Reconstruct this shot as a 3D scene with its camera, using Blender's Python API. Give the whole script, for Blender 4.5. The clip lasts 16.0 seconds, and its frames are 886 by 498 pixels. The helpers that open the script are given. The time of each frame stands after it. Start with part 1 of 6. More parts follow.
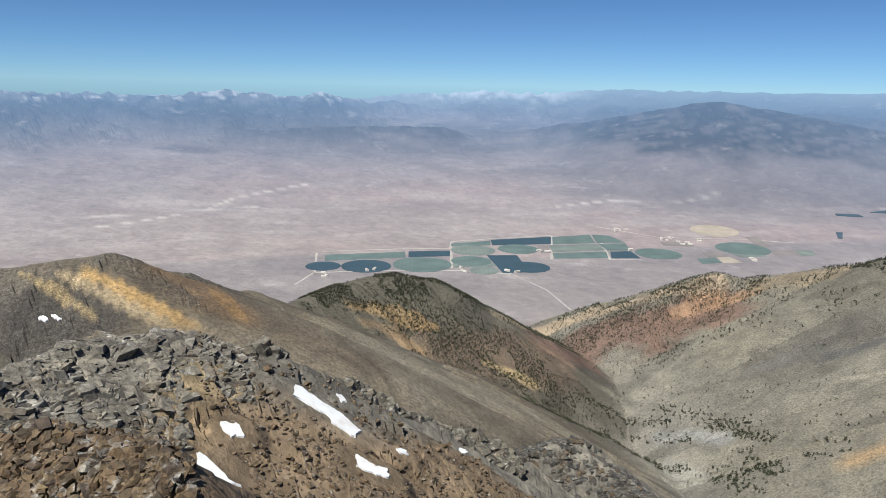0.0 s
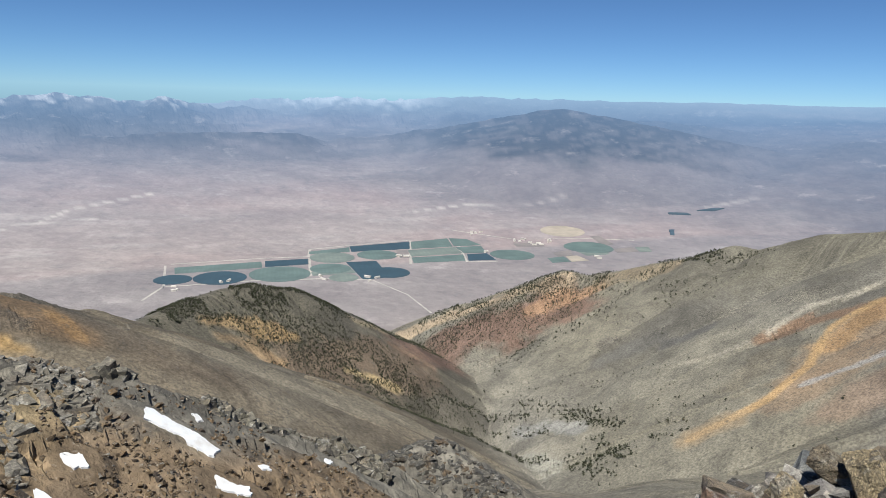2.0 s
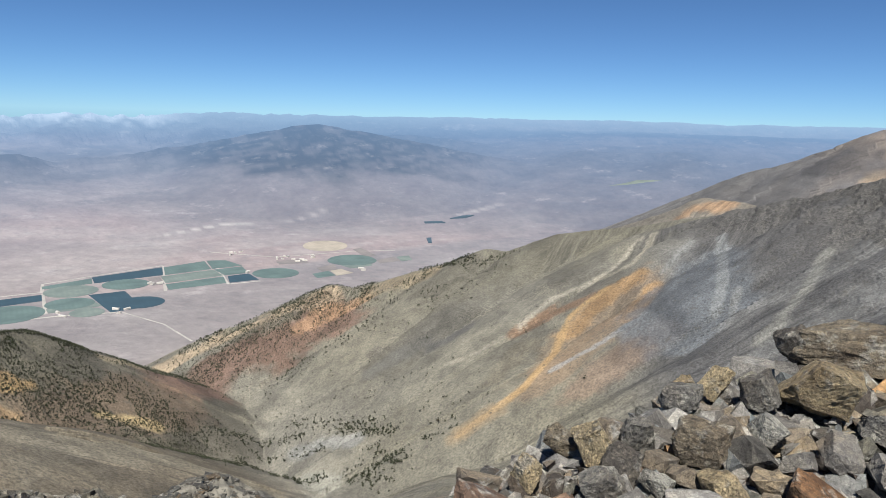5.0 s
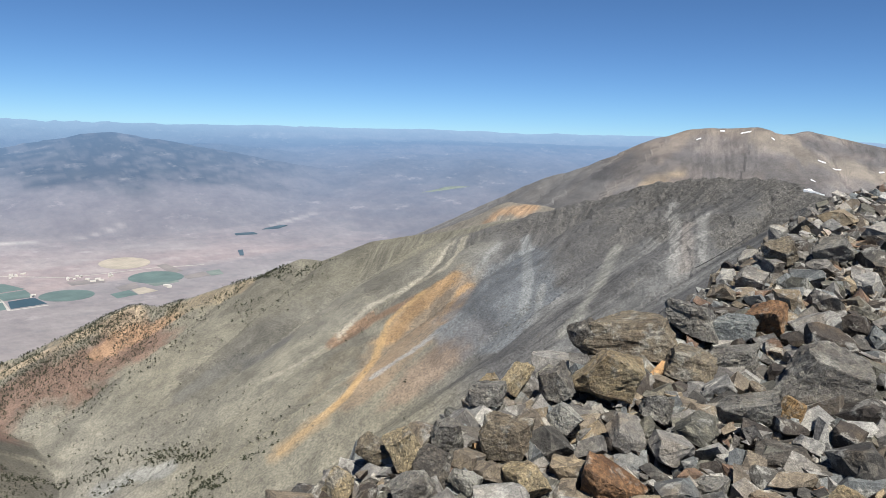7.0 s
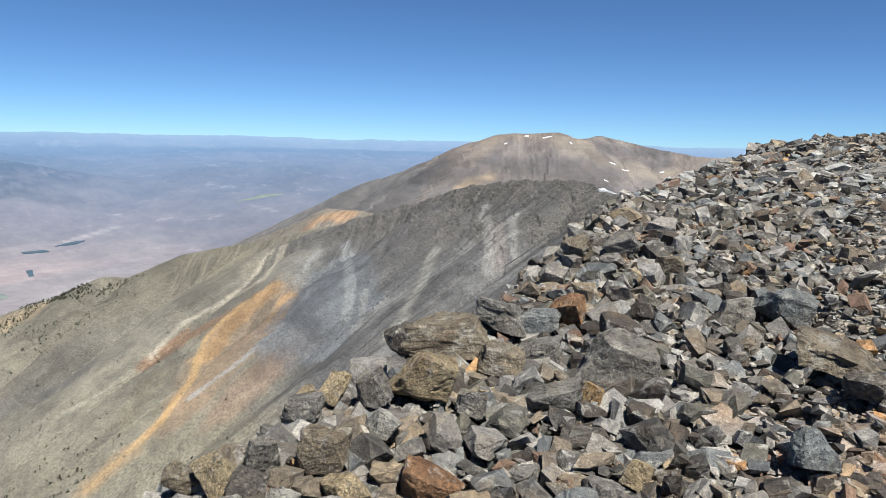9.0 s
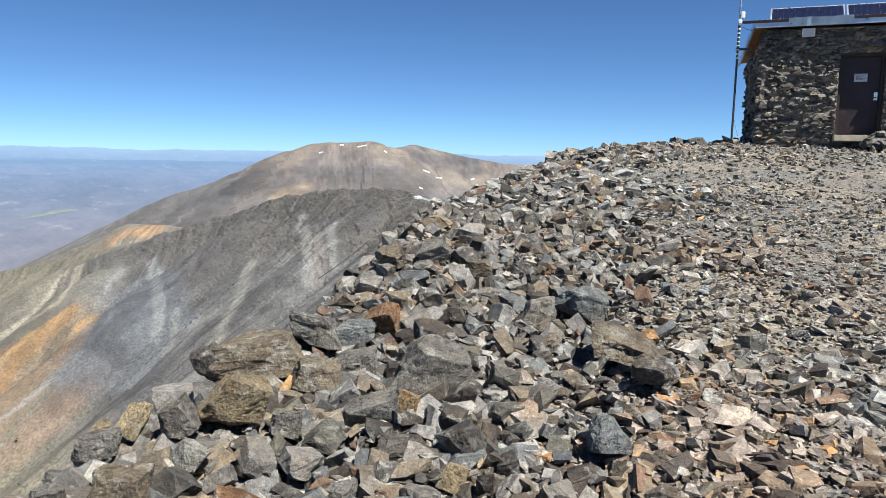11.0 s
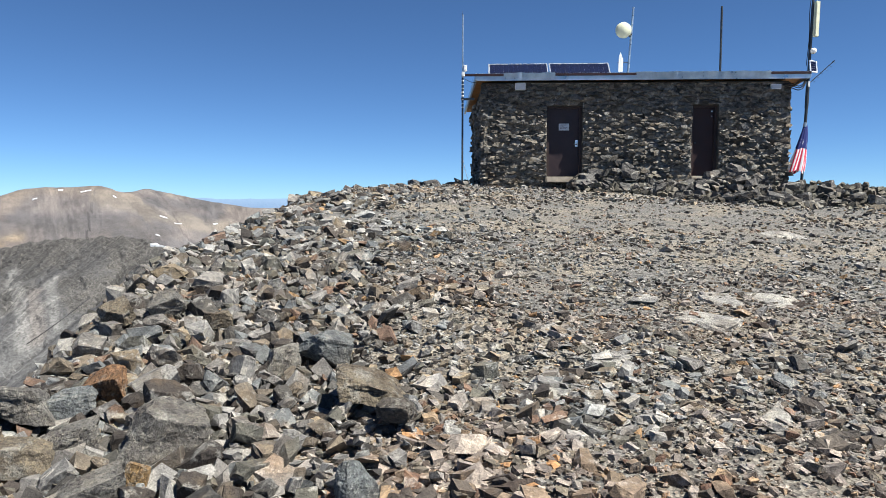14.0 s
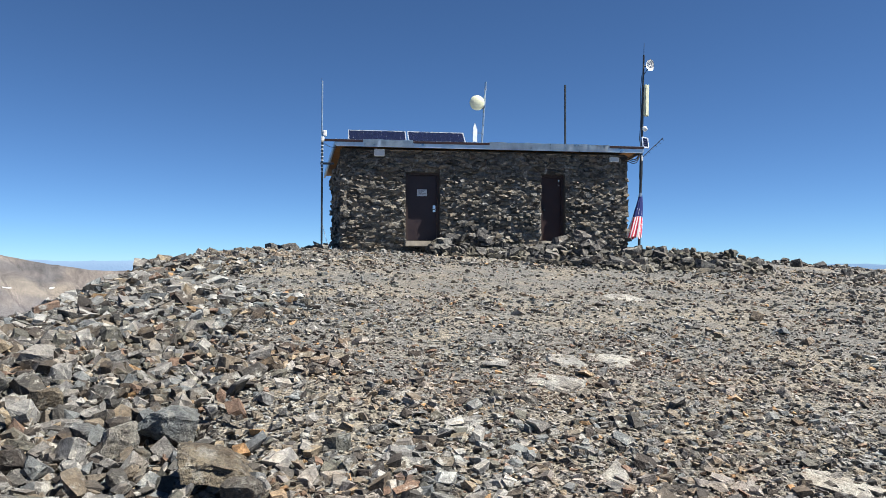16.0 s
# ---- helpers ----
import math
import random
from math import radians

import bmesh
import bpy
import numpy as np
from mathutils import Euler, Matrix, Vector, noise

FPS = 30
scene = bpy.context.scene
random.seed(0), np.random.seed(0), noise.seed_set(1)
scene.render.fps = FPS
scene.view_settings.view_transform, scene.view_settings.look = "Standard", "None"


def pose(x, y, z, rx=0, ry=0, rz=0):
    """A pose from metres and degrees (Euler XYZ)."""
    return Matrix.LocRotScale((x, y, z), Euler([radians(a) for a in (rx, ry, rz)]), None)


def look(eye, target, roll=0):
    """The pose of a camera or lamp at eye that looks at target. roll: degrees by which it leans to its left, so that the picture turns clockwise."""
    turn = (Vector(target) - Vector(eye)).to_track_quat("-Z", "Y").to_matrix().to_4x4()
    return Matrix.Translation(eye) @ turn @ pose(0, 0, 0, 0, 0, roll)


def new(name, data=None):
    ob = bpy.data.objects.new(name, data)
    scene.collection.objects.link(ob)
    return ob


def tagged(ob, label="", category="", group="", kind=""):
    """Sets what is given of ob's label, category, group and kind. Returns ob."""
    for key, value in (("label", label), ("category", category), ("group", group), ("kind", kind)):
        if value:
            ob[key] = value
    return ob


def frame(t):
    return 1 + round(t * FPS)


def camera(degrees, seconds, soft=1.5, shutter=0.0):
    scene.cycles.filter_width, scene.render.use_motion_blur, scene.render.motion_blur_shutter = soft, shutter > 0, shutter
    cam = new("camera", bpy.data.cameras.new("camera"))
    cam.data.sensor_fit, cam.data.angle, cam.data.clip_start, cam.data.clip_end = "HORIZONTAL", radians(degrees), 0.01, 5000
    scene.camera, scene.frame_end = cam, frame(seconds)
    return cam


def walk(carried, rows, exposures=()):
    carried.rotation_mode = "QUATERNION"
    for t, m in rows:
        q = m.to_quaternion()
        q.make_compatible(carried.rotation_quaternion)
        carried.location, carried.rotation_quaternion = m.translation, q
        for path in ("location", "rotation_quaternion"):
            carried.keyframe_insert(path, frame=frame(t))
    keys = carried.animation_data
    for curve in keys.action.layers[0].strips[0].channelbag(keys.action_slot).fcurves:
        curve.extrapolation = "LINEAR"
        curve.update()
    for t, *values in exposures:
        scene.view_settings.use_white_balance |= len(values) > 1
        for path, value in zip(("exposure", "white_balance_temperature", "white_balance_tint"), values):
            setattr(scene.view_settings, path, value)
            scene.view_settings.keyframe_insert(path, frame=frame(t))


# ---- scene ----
cam = camera(63.43, 16.0, soft=0.6)
PATH = [
    (0.0, pose(-0.097, 0.094, 1.577, 77.10, -1.16, -0.59)),
    (0.5, pose(-0.094, 0.089, 1.579, 77.21, -1.68, -3.04)),
    (1.0, pose(-0.090, 0.083, 1.580, 77.31, -1.87, -5.51)),
    (1.5, pose(-0.085, 0.076, 1.582, 77.50, -1.81, -8.48)),
    (2.0, pose(-0.078, 0.067, 1.584, 77.86, -1.73, -11.95)),
    (2.5, pose(-0.067, 0.055, 1.587, 78.32, -1.73, -15.48)),
    (3.0, pose(-0.058, 0.048, 1.593, 78.82, -1.79, -18.95)),
    (3.5, pose(-0.050, 0.043, 1.599, 79.16, -1.75, -22.23)),
    (6.0, pose(0.000, 0.000, 1.600, 80.00, -1.50, -37.90)),
    (6.5, pose(0.019, -0.001, 1.603, 80.37, -1.58, -41.96)),
    (7.0, pose(0.032, -0.001, 1.604, 80.64, -1.72, -45.91)),
    (7.5, pose(0.048, -0.000, 1.603, 80.75, -1.76, -49.61)),
    (8.0, pose(0.064, -0.007, 1.603, 80.85, -1.73, -53.32)),
    (8.5, pose(0.075, -0.012, 1.604, 81.06, -1.68, -56.89)),
    (9.0, pose(0.086, -0.022, 1.607, 81.49, -1.40, -60.38)),
    (11.5, pose(0.150, -0.062, 1.619, 82.75, -0.90, -78.40)),
    (12.0, pose(0.166, -0.069, 1.619, 83.10, -0.67, -81.73)),
    (12.5, pose(0.190, -0.076, 1.621, 83.66, -0.46, -85.18)),
    (13.0, pose(0.200, -0.085, 1.624, 84.43, -0.33, -88.65)),
    (13.5, pose(0.193, -0.097, 1.626, 85.22, -0.24, -91.92)),
    (14.0, pose(0.182, -0.113, 1.632, 86.05, -0.13, -94.94)),
    (14.5, pose(0.171, -0.133, 1.641, 87.15, -0.15, -97.82)),
    (15.0, pose(0.154, -0.139, 1.652, 88.44, -0.30, -100.66)),
    (15.5, pose(0.139, -0.149, 1.667, 89.77, -0.31, -103.45)),
    (16.0, pose(0.123, -0.167, 1.678, 91.04, -0.16, -105.93)),
]
EXPOSURE = [(0.0, 0.62), (3.5, 0.70), (8.0, 0.89), (12.5, 1.15), (16.0, 1.14)]
walk(cam, PATH, EXPOSURE)

# ---------------------------------------------------------------- light
SUN_BEARING, SUN_HEIGHT = 212.0, 58.0
world = bpy.data.worlds.new("sky")
scene.world = world
world.use_nodes = True
wn = world.node_tree.nodes
sky = wn.new("ShaderNodeTexSky")
sky.sky_type = "NISHITA"
sky.sun_disc = False
sky.sun_elevation = radians(SUN_HEIGHT)
sky.sun_rotation = radians(SUN_BEARING)
sky.altitude = 4300
sky.air_density, sky.dust_density, sky.ozone_density = 0.8, 0.6, 3.0
wn["Background"].inputs["Strength"].default_value = 0.052
clear = wn.new("ShaderNodeMix")
clear.data_type, clear.blend_type = "RGBA", "MULTIPLY"
clear.inputs[0].default_value = 1.0
clear.inputs[7].default_value = (0.69, 0.95, 1.14, 1)
world.node_tree.links.new(sky.outputs[0], clear.inputs[6])
world.node_tree.links.new(clear.outputs[2], wn["Background"].inputs["Color"])

sun = new("sun", bpy.data.lights.new("sun", "SUN"))
sun.data.energy, sun.data.angle, sun.data.color = 5.0, radians(0.55), (0.98, 0.955, 0.88)
sb, sh = radians(SUN_BEARING), radians(SUN_HEIGHT)
sun.matrix_world = look((math.sin(sb) * math.cos(sh) * 60, math.cos(sb) * math.cos(sh) * 60, math.sin(sh) * 60 + 5), (0, 0, 5))

# ---------------------------------------------------------------- terrain shape
EYE = 1.6
LATTICE = np.random.RandomState(7).rand(256, 256)


def vnoise(x, y, seed=0):
    """Smooth value noise, 0 to 1."""
    x, y = x + seed * 17.31, y + seed * 9.77
    i, j = np.floor(x).astype(int), np.floor(y).astype(int)
    u, v = x - i, y - j
    u, v = u * u * (3 - 2 * u), v * v * (3 - 2 * v)
    a, b = LATTICE[i % 256, j % 256], LATTICE[(i + 1) % 256, j % 256]
    c, d = LATTICE[i % 256, (j + 1) % 256], LATTICE[(i + 1) % 256, (j + 1) % 256]
    return (a * (1 - u) + b * u) * (1 - v) + (c * (1 - u) + d * u) * v


def fbm(x, y, octaves=4, seed=0):
    """Layered noise round zero, about -0.5 to 0.5."""
    total, amp = 0, 0.5
    for k in range(octaves):
        total = total + amp * (vnoise(x * 2 ** k, y * 2 ** k, seed + k) - 0.5)
        amp *= 0.5
    return total


def ridged(x, y, octaves=4, seed=0):
    total, amp = 0, 0.5
    for k in range(octaves):
        total = total + amp * (1 - np.abs(2 * vnoise(x * 2 ** k, y * 2 ** k, seed + k) - 1))
        amp *= 0.5
    return total


def blocks(x, y, seed=0):
    """Angular broken rock: cells of random height and tilt, about -0.5 to 0.5."""
    i, j = np.floor(x).astype(int), np.floor(y).astype(int)
    best, out = np.full(x.shape, 9.0), np.zeros(x.shape)
    for di in (-1, 0, 1):
        for dj in (-1, 0, 1):
            a, b = (i + di + seed * 31) % 256, (j + dj + seed * 57) % 256
            p, q = LATTICE[a, b], LATTICE[b, (a + 91) % 256]
            dx, dy = x - (i + di + p), y - (j + dj + q)
            d = dx * dx + dy * dy
            h = LATTICE[(a + 40) % 256, (b + 133) % 256] - 0.5 + (p - 0.5) * 0.9 * dx + (q - 0.5) * 0.9 * dy
            out = np.where(d < best, h, out)
            best = np.minimum(best, d)
    return out


def step(a, b, v):
    q = np.clip((v - a) / (b - a), 0, 1)
    return q * q * (3 - 2 * q)


def place(bearing, rise, distance):
    """Plan position and height from bearing and rise in degrees, seen from the summit."""
    b = radians(bearing)
    return (distance * math.sin(b), distance * math.cos(b), distance * math.tan(radians(rise)) + EYE)


# crest lines: bearing, rise, distance
OCHRE_CREST = [(-45, -12, 540), (-31.7, -13.1, 480), (-29.7, -12.9, 470), (-24.9, -12.8, 460), (-20.3, -14.4, 480), (-15.3, -16.2, 520),
               (-12.2, -17.4, 550), (-9.5, -18.2, 570), (-5.8, -20.0, 590), (-1.1, -21.8, 610), (4.3, -23.9, 640), (9.2, -25.6, 680), (12.1, -26.2, 730)]
WOODED_KNOB = [(-12.2, -17.3, 760), (-9, -16.2, 800), (-5.3, -15.0, 850), (-3, -14.8, 870), (-0.2, -15.1, 890), (3.1, -17.3, 930), (5.0, -17.5, 980), (7.4, -18.7, 1150)]
LONG_RIDGE = [(7.9, -18.8, 1250), (14.6, -16.2, 1200), (22.4, -13.2, 1150), (24.1, -13.5, 1140), (29.3, -12.2, 1100), (33.3, -11.1, 1080), (35, -10.3, 1070),
              (36.5, -10.4, 1060), (40.9, -8.8, 1040), (46.5, -7.8, 1000), (52, -6.6, 960)]
GREY_RIDGE = [(47, -8.4, 930), (54, -5.9, 900), (62.9, -3.2, 850), (66, -2.7, 830), (69.2, -2.3, 800), (72, -2.7, 760), (74.4, -3.6, 720), (80, -4, 600), (88, -3, 420), (95, -1.5, 250)]
ORANGE_KNOB = [(43, -9.3, 1300), (45.1, -8, 1290), (48, -6.9, 1270), (51.3, -5.4, 1250), (54, -5.5, 1230), (57, -6, 1200)]
SNOWY_PEAK = [(51.3, -5.2, 1900), (55.6, -2.9, 1880), (59.8, -1.3, 1860), (63, 0.1, 1850), (65, 0.8, 1850), (69.3, 1.0, 1850), (71.1, 0.5, 1850), (72.6, 0.8, 1900),
              (74, 0.5, 1900), (77.4, -0.2, 1900), (80, -0.6, 1900), (88, -0.8, 1900), (100, -1, 1900)]
OUTCROP = [(-40, -20, 44), (-33, -19.3, 48), (-28, -18.4, 52), (-21.7, -17.9, 55), (-17.2, -19.3, 57), (-15, -21.8, 60), (-10, -23.2, 64), (-5.8, -24.4, 68), (0, -26.6, 74), (5.5, -28.1, 76), (7.8, -30.9, 74)]
RUBBLE_SPUR = [(-40, -23, 15), (-33, -24.1, 14), (-27.5, -25.0, 13), (-23.2, -27.2, 12), (-20.5, -30.2, 11)]
DARK_RIB = [(7.5, -29.5, 118), (9, -27.9, 120), (12.2, -27.2, 125), (16.2, -29.2, 120), (18.2, -30.6, 115), (20, -33, 110)]
WEST_RANGE = [(-42, -1.0, 4300), (-30.5, -1.1, 4300), (-27, -1.35, 4300), (-24.4, -1.6, 4320), (-21.4, -1.3, 4330), (-15.9, -0.9, 4350), (-11.7, -1.25, 4380), (-8.8, -0.9, 4400), (-5.3, -1.35, 4450), (-2, -1.6, 4500)]
FAR_RANGE = [(-60, -1, 4760), (-10, -1.2, 4760), (-2.2, -1.0, 4760), (2, -0.75, 4760), (4, -0.5, 4760), (6, -0.7, 4760), (9.2, -0.6, 4760), (14.3, -0.22, 4760), (19.9, -0.15, 4760), (26, -0.1, 4760), (31.5, -0.02, 4760),
             (38, -0.04, 4760), (44.4, 0.08, 4760), (51, -0.02, 4760), (58, 0.0, 4760), (66, 0.05, 4760), (84, 0.0, 4760), (120, -0.1, 4760), (160, -0.1, 4760)]
VOLCANIC_HILL = [(4, -3.7, 3900), (9.8, -3.0, 3950), (14.4, -2.23, 4000), (17.7, -1.5, 4000), (19.8, -1.05, 4000), (21.4, -0.95, 4000), (23.5, -1.15, 3980), (26, -1.45, 3950), (28, -1.8, 3920), (31, -2.35, 3880), (34, -2.9, 3850), (37, -3.4, 3800)]
DARK_MESA = [(-14, -3.8, 3750), (-7.5, -3.4, 3800), (0.5, -3.4, 3800)]
LOW_HILLS = [(26, -1.5, 4300), (30, -1.6, 4280), (32.6, -1.75, 4250), (36, -2.1, 4200), (39.6, -2.6, 4150)]
LOW_HILLS_EAST = [(38.5, -2.9, 3980), (40.5, -2.65, 3980), (42.2, -2.35, 3980), (44.9, -2.45, 3980), (47, -2.3, 3980), (49, -2.1, 3980), (52, -2.5, 3980), (56, -2.7, 3980)]
BLUE_HILLS = [(34, -1.35, 4450), (38, -1.15, 4470), (44.4, -0.85, 4480), (51, -0.78, 4480), (57, -0.85, 4480), (66, -0.9, 4480), (84, -0.8, 4480), (96, -0.9, 4480)]


def ridge_form(x, y, line, near, far, soft):
    """A ridge that falls off from its crest line, by one slope towards the summit and another away from it: height, place along the crest, distance from it."""
    best, along, across = np.full(x.shape, -1e4), np.zeros(x.shape), np.zeros(x.shape)
    pts = [place(*p) for p in line]
    r, run = np.hypot(x, y), 0.0
    for (ax, ay, az), (bx, by, bz) in zip(pts, pts[1:]):
        dx, dy = bx - ax, by - ay
        size = math.hypot(dx, dy)
        s = np.clip(((x - ax) * dx + (y - ay) * dy) / size ** 2, 0, 1)
        cx, cy, cz = ax + s * dx, ay + s * dy, az + s * (bz - az)
        d = np.hypot(x - cx, y - cy)
        slope = np.where(r < np.hypot(cx, cy), near, far)
        h = cz - slope * (np.sqrt(d * d + soft * soft) - soft)
        win = h > best
        best, along, across = np.where(win, h, best), np.where(win, run + s * size, along), np.where(win, d, across)
        run += size
    return best, along, across


def crest(x, y, line, near, far, soft):
    return ridge_form(x, y, line, near, far, soft)[0]


def summit(x, y):
    """The stony summit: a gentle rise to the hut, then steep flanks on all sides."""
    top = 0.1 * np.minimum(x, 21) + 0.02 * np.clip(y, -8, 6) - 0.02 * np.maximum(x - 21, 0) - 0.07 * np.maximum(-15 - y, 0)
    edge = 2.3 + 0.5 * fbm(x * 0.35, y * 0.0, 2, 3) - 0.11 * np.maximum(x - 9, 0)
    north = np.maximum(y - edge, 0)
    out = np.sqrt(north ** 2 + np.maximum(-26 - y, 0) ** 2 + np.maximum(x - 34, 0) ** 2 + np.maximum(-1.5 - x, 0) ** 2)
    voids = 0.26 * step(-1.0, 0.9, y) * step(10, 4.5, x) + 0.20 * step(15, 20, x) * step(-2.5, 0.5, y)
    small = -voids + 0.16 * fbm(x * 0.5, y * 0.5, 4, 41) + 0.05 * fbm(x * 2.5, y * 2.5, 3, 44)
    return top + small * step(30, 4, out) - (0.62 * np.minimum(out, 100) + 0.57 * np.maximum(out - 100, 0) + 0.35 * np.minimum(out, 8))


def valley(x, y):
    r = np.hypot(x, y)
    base = np.interp(r, [0, 2300, 2700, 3000, 3600, 4200, 4500, 4700, 4900], [-460, -460, -438, -400, -309, -198, -140, -100, -90])
    return base + EYE


CRAG_LINES = [([(-34, 470), (-31.2, 453), (-29.9, 427), (-28.3, 403)], 26), ([(-25.5, 458), (-22.3, 447), (-20.5, 432), (-18.8, 418)], 8), ([(-24.5, 466), (-19.5, 473), (-15.5, 500)], 9),
              ([(60, 860), (66, 820), (70, 790), (74, 715)], 44), ([(52, 885), (56, 850), (60, 800)], 22), ([(61, 765), (64, 735)], 20), ([(67.5, 720), (69, 690)], 20), ([(33.5, 905), (38, 890), (41, 870)], 14), ([(26, 915), (30, 900)], 12)]


def crag_mask(x, y):
    """Where bare crags stand out of the scree of the ridges, 0 to 1."""
    out = np.zeros(np.shape(x))
    wob = fbm(x / 30, y / 30, 4, 151) + 0.5 * fbm(x / 8, y / 8, 3, 153)
    for line, half in CRAG_LINES:
        pts = [(d * math.sin(radians(b)), d * math.cos(radians(b))) for b, d in line]
        for (ax, ay), (bx, by) in zip(pts, pts[1:]):
            dx, dy = bx - ax, by - ay
            s = np.clip(((x - ax) * dx + (y - ay) * dy) / (dx * dx + dy * dy), 0, 1)
            out = np.maximum(out, step(1.2, 0.6, np.hypot(x - ax - s * dx, y - ay - s * dy) / half + 2.2 * wob))
    return out


# old snow near the summit: line of bearing and distance, half width
SNOW_BEDS = [([(-11.5, 52.4), (-9.8, 52), (-7.9, 51.2), (-6.3, 50.4)], 0.75), ([(-6.6, 47.4), (-5.0, 47.2), (-3.6, 47.6)], 0.5), ([(-17.1, 46.3), (-16.2, 46.6)], 0.5), ([(-19.3, 41.4), (-18.0, 43.0)], 1.0),
             ([(0.0, 64.4), (1.5, 65.4)], 0.55), ([(2.8, 67), (3.2, 66.5)], 0.35), ([(-7.8, 55.2), (-7.4, 54.5)], 0.28), ([(-18.2, 40.6), (-17.0, 40.2)], 0.28), ([(-2.8, 51.0), (-2.0, 51.4)], 0.25)]


def hollows(x, y):
    """Smooth hollows that hold the snow, 0 to 1."""
    out = np.zeros(np.shape(x))
    for line, half in SNOW_BEDS:
        pts = [(d * math.sin(radians(b)), d * math.cos(radians(b))) for b, d in line]
        for (ax, ay), (bx, by) in zip(pts, pts[1:]):
            dx, dy = bx - ax, by - ay
            t = np.clip(((x - ax) * dx + (y - ay) * dy) / (dx * dx + dy * dy), 0, 1)
            out = np.maximum(out, step(2.2 * half + 1.2, 1.3 * half + 0.3, np.hypot(x - ax - t * dx, y - ay - t * dy)))
    return out


def land(x, y):
    """Height, which form it belongs to: 0 summit, 1 outcrops, 2 ochre crest, 3 wooded knob, 4 long ridge, 5 grey ridge, 6 orange knob, 7 snowy peak, 8 valley, 9 far hills, 10 far ranges, and the height of each."""
    r = np.hypot(x, y)
    rough = step(60, 350, r)
    forms = [ridge_form(x, y, line, near, far, soft) for line, near, far, soft in (
        (OCHRE_CREST, 0.5, 0.6, 8), (WOODED_KNOB, 0.62, 0.6, 10), (LONG_RIDGE, 0.55, 0.55, 8), (GREY_RIDGE, 0.6, 0.6, 6), (ORANGE_KNOB, 0.6, 0.6, 6), (SNOWY_PEAK, 0.6, 0.5, 20))]
    layers = [
        summit(x, y),
        np.maximum(np.maximum(crest(x, y, OUTCROP, 0.6, 1.0, 1.0), crest(x, y, RUBBLE_SPUR, 1.1, 1.1, 0.4)), crest(x, y, DARK_RIB, 0.62, 0.8, 2)),
        *(f[0] for f in forms),
        valley(x, y),
        np.maximum(np.maximum(crest(x, y, VOLCANIC_HILL, 0.32, 0.4, 40), crest(x, y, DARK_MESA, 0.35, 0.3, 20)), np.maximum(crest(x, y, LOW_HILLS, 0.25, 0.3, 20), crest(x, y, LOW_HILLS_EAST, 0.25, 0.3, 20))),
        np.maximum(np.maximum(crest(x, y, WEST_RANGE, 0.33, 0.4, 10), crest(x, y, BLUE_HILLS, 0.22, 0.3, 25)), crest(x, y, FAR_RANGE, 0.3, 0.4, 10)),
    ]
    swell = fbm(x / 260, y / 260, 4, 5)
    bend = 30 * fbm(x / 90, y / 90, 3, 15)
    for k, (_, along, across) in enumerate(forms, 2):
        gully = ridged((along + bend) / 85, across / 420, 4, 11 + k) - 0.5 + 0.35 * (ridged((along + bend) / 24, across / 160, 3, 31 + k) - 0.5)
        deep = np.minimum(across / 60, 1)
        layers[k] = layers[k] + rough * ((15 if k != 7 else 13) * gully * deep + 9 * swell + 5 * fbm(x / 40, y / 40, 4, 17)) + (3 if k == 2 else -3)
    layers[0] = layers[0] + rough * 14 * (ridged(x / 150, y / 150, 5, 11) - 0.5)
    crag = (2.6 * fbm(x / 12, y / 12, 4, 31) + 0.8 * blocks(x / 4.2, y / 4.2, 1) + 0.28 * blocks(x / 1.7, y / 1.7, 2)) * (1 - hollows(x, y))
    layers[1] = layers[1] + np.where(r > 100, 1.6, np.where(r > 30, 1.0, 0.0)) * crag + np.where(r < 30, 0.2 * blocks(x / 0.9, y / 0.9, 3) + 0.6 * fbm(x / 3, y / 3, 3, 8), 0)
    layers[5] = layers[5] + rough * (3 * blocks(x / 26, y / 26, 4) + 1.6 * blocks(x / 11, y / 11, 5) + 2.2 * blocks(x / 8, y / 8, 12) * crag_mask(x, y)) * (0.3 + 0.7 * step(-170, -60, layers[5]))
    layers[2] = layers[2] + rough * (2.6 * blocks(x / 16, y / 16, 7) + 1.1 * blocks(x / 7, y / 7, 8)) * crag_mask(x, y)
    layers[0] = layers[0] + step(25, 60, r) * step(160, 90, r) * (0.16 * blocks(x / 1.8, y / 1.8, 6) + 0.8 * fbm(x / 8, y / 8, 4, 36)) * (1 - hollows(x, y))
    for k in (9, 10):
        calm = 1 - (0.72 if k == 10 else 0.45) * step(8, 30, np.degrees(np.arctan2(x, y)))
        layers[k] = layers[k] + calm * ((ridged(x / 330, y / 330, 4, 21) - 0.5) * (45 if k == 10 else 40) + (ridged(x / 95, y / 95, 4, 23) - 0.45) * (38 if k == 10 else 24)) * step(3300, 3900, r)
    stack = np.stack(layers)
    kind = stack.argmax(0)
    fall = np.stack([np.hypot(x, y), np.degrees(np.arctan2(x, y))])
    for k, (_, along, across) in enumerate(forms, 2):
        fall = np.where(kind == k, np.stack([(along + bend) * (0.3 if k == 7 else 1.5) + 997 * k, across]), fall)
    return stack.max(0), kind, stack, fall


def terrain(x, y):
    return land(x, y)[:2]


def ground_height(x, y):
    return terrain(np.atleast_1d(np.asarray(x, float)), np.atleast_1d(np.asarray(y, float)))[0]

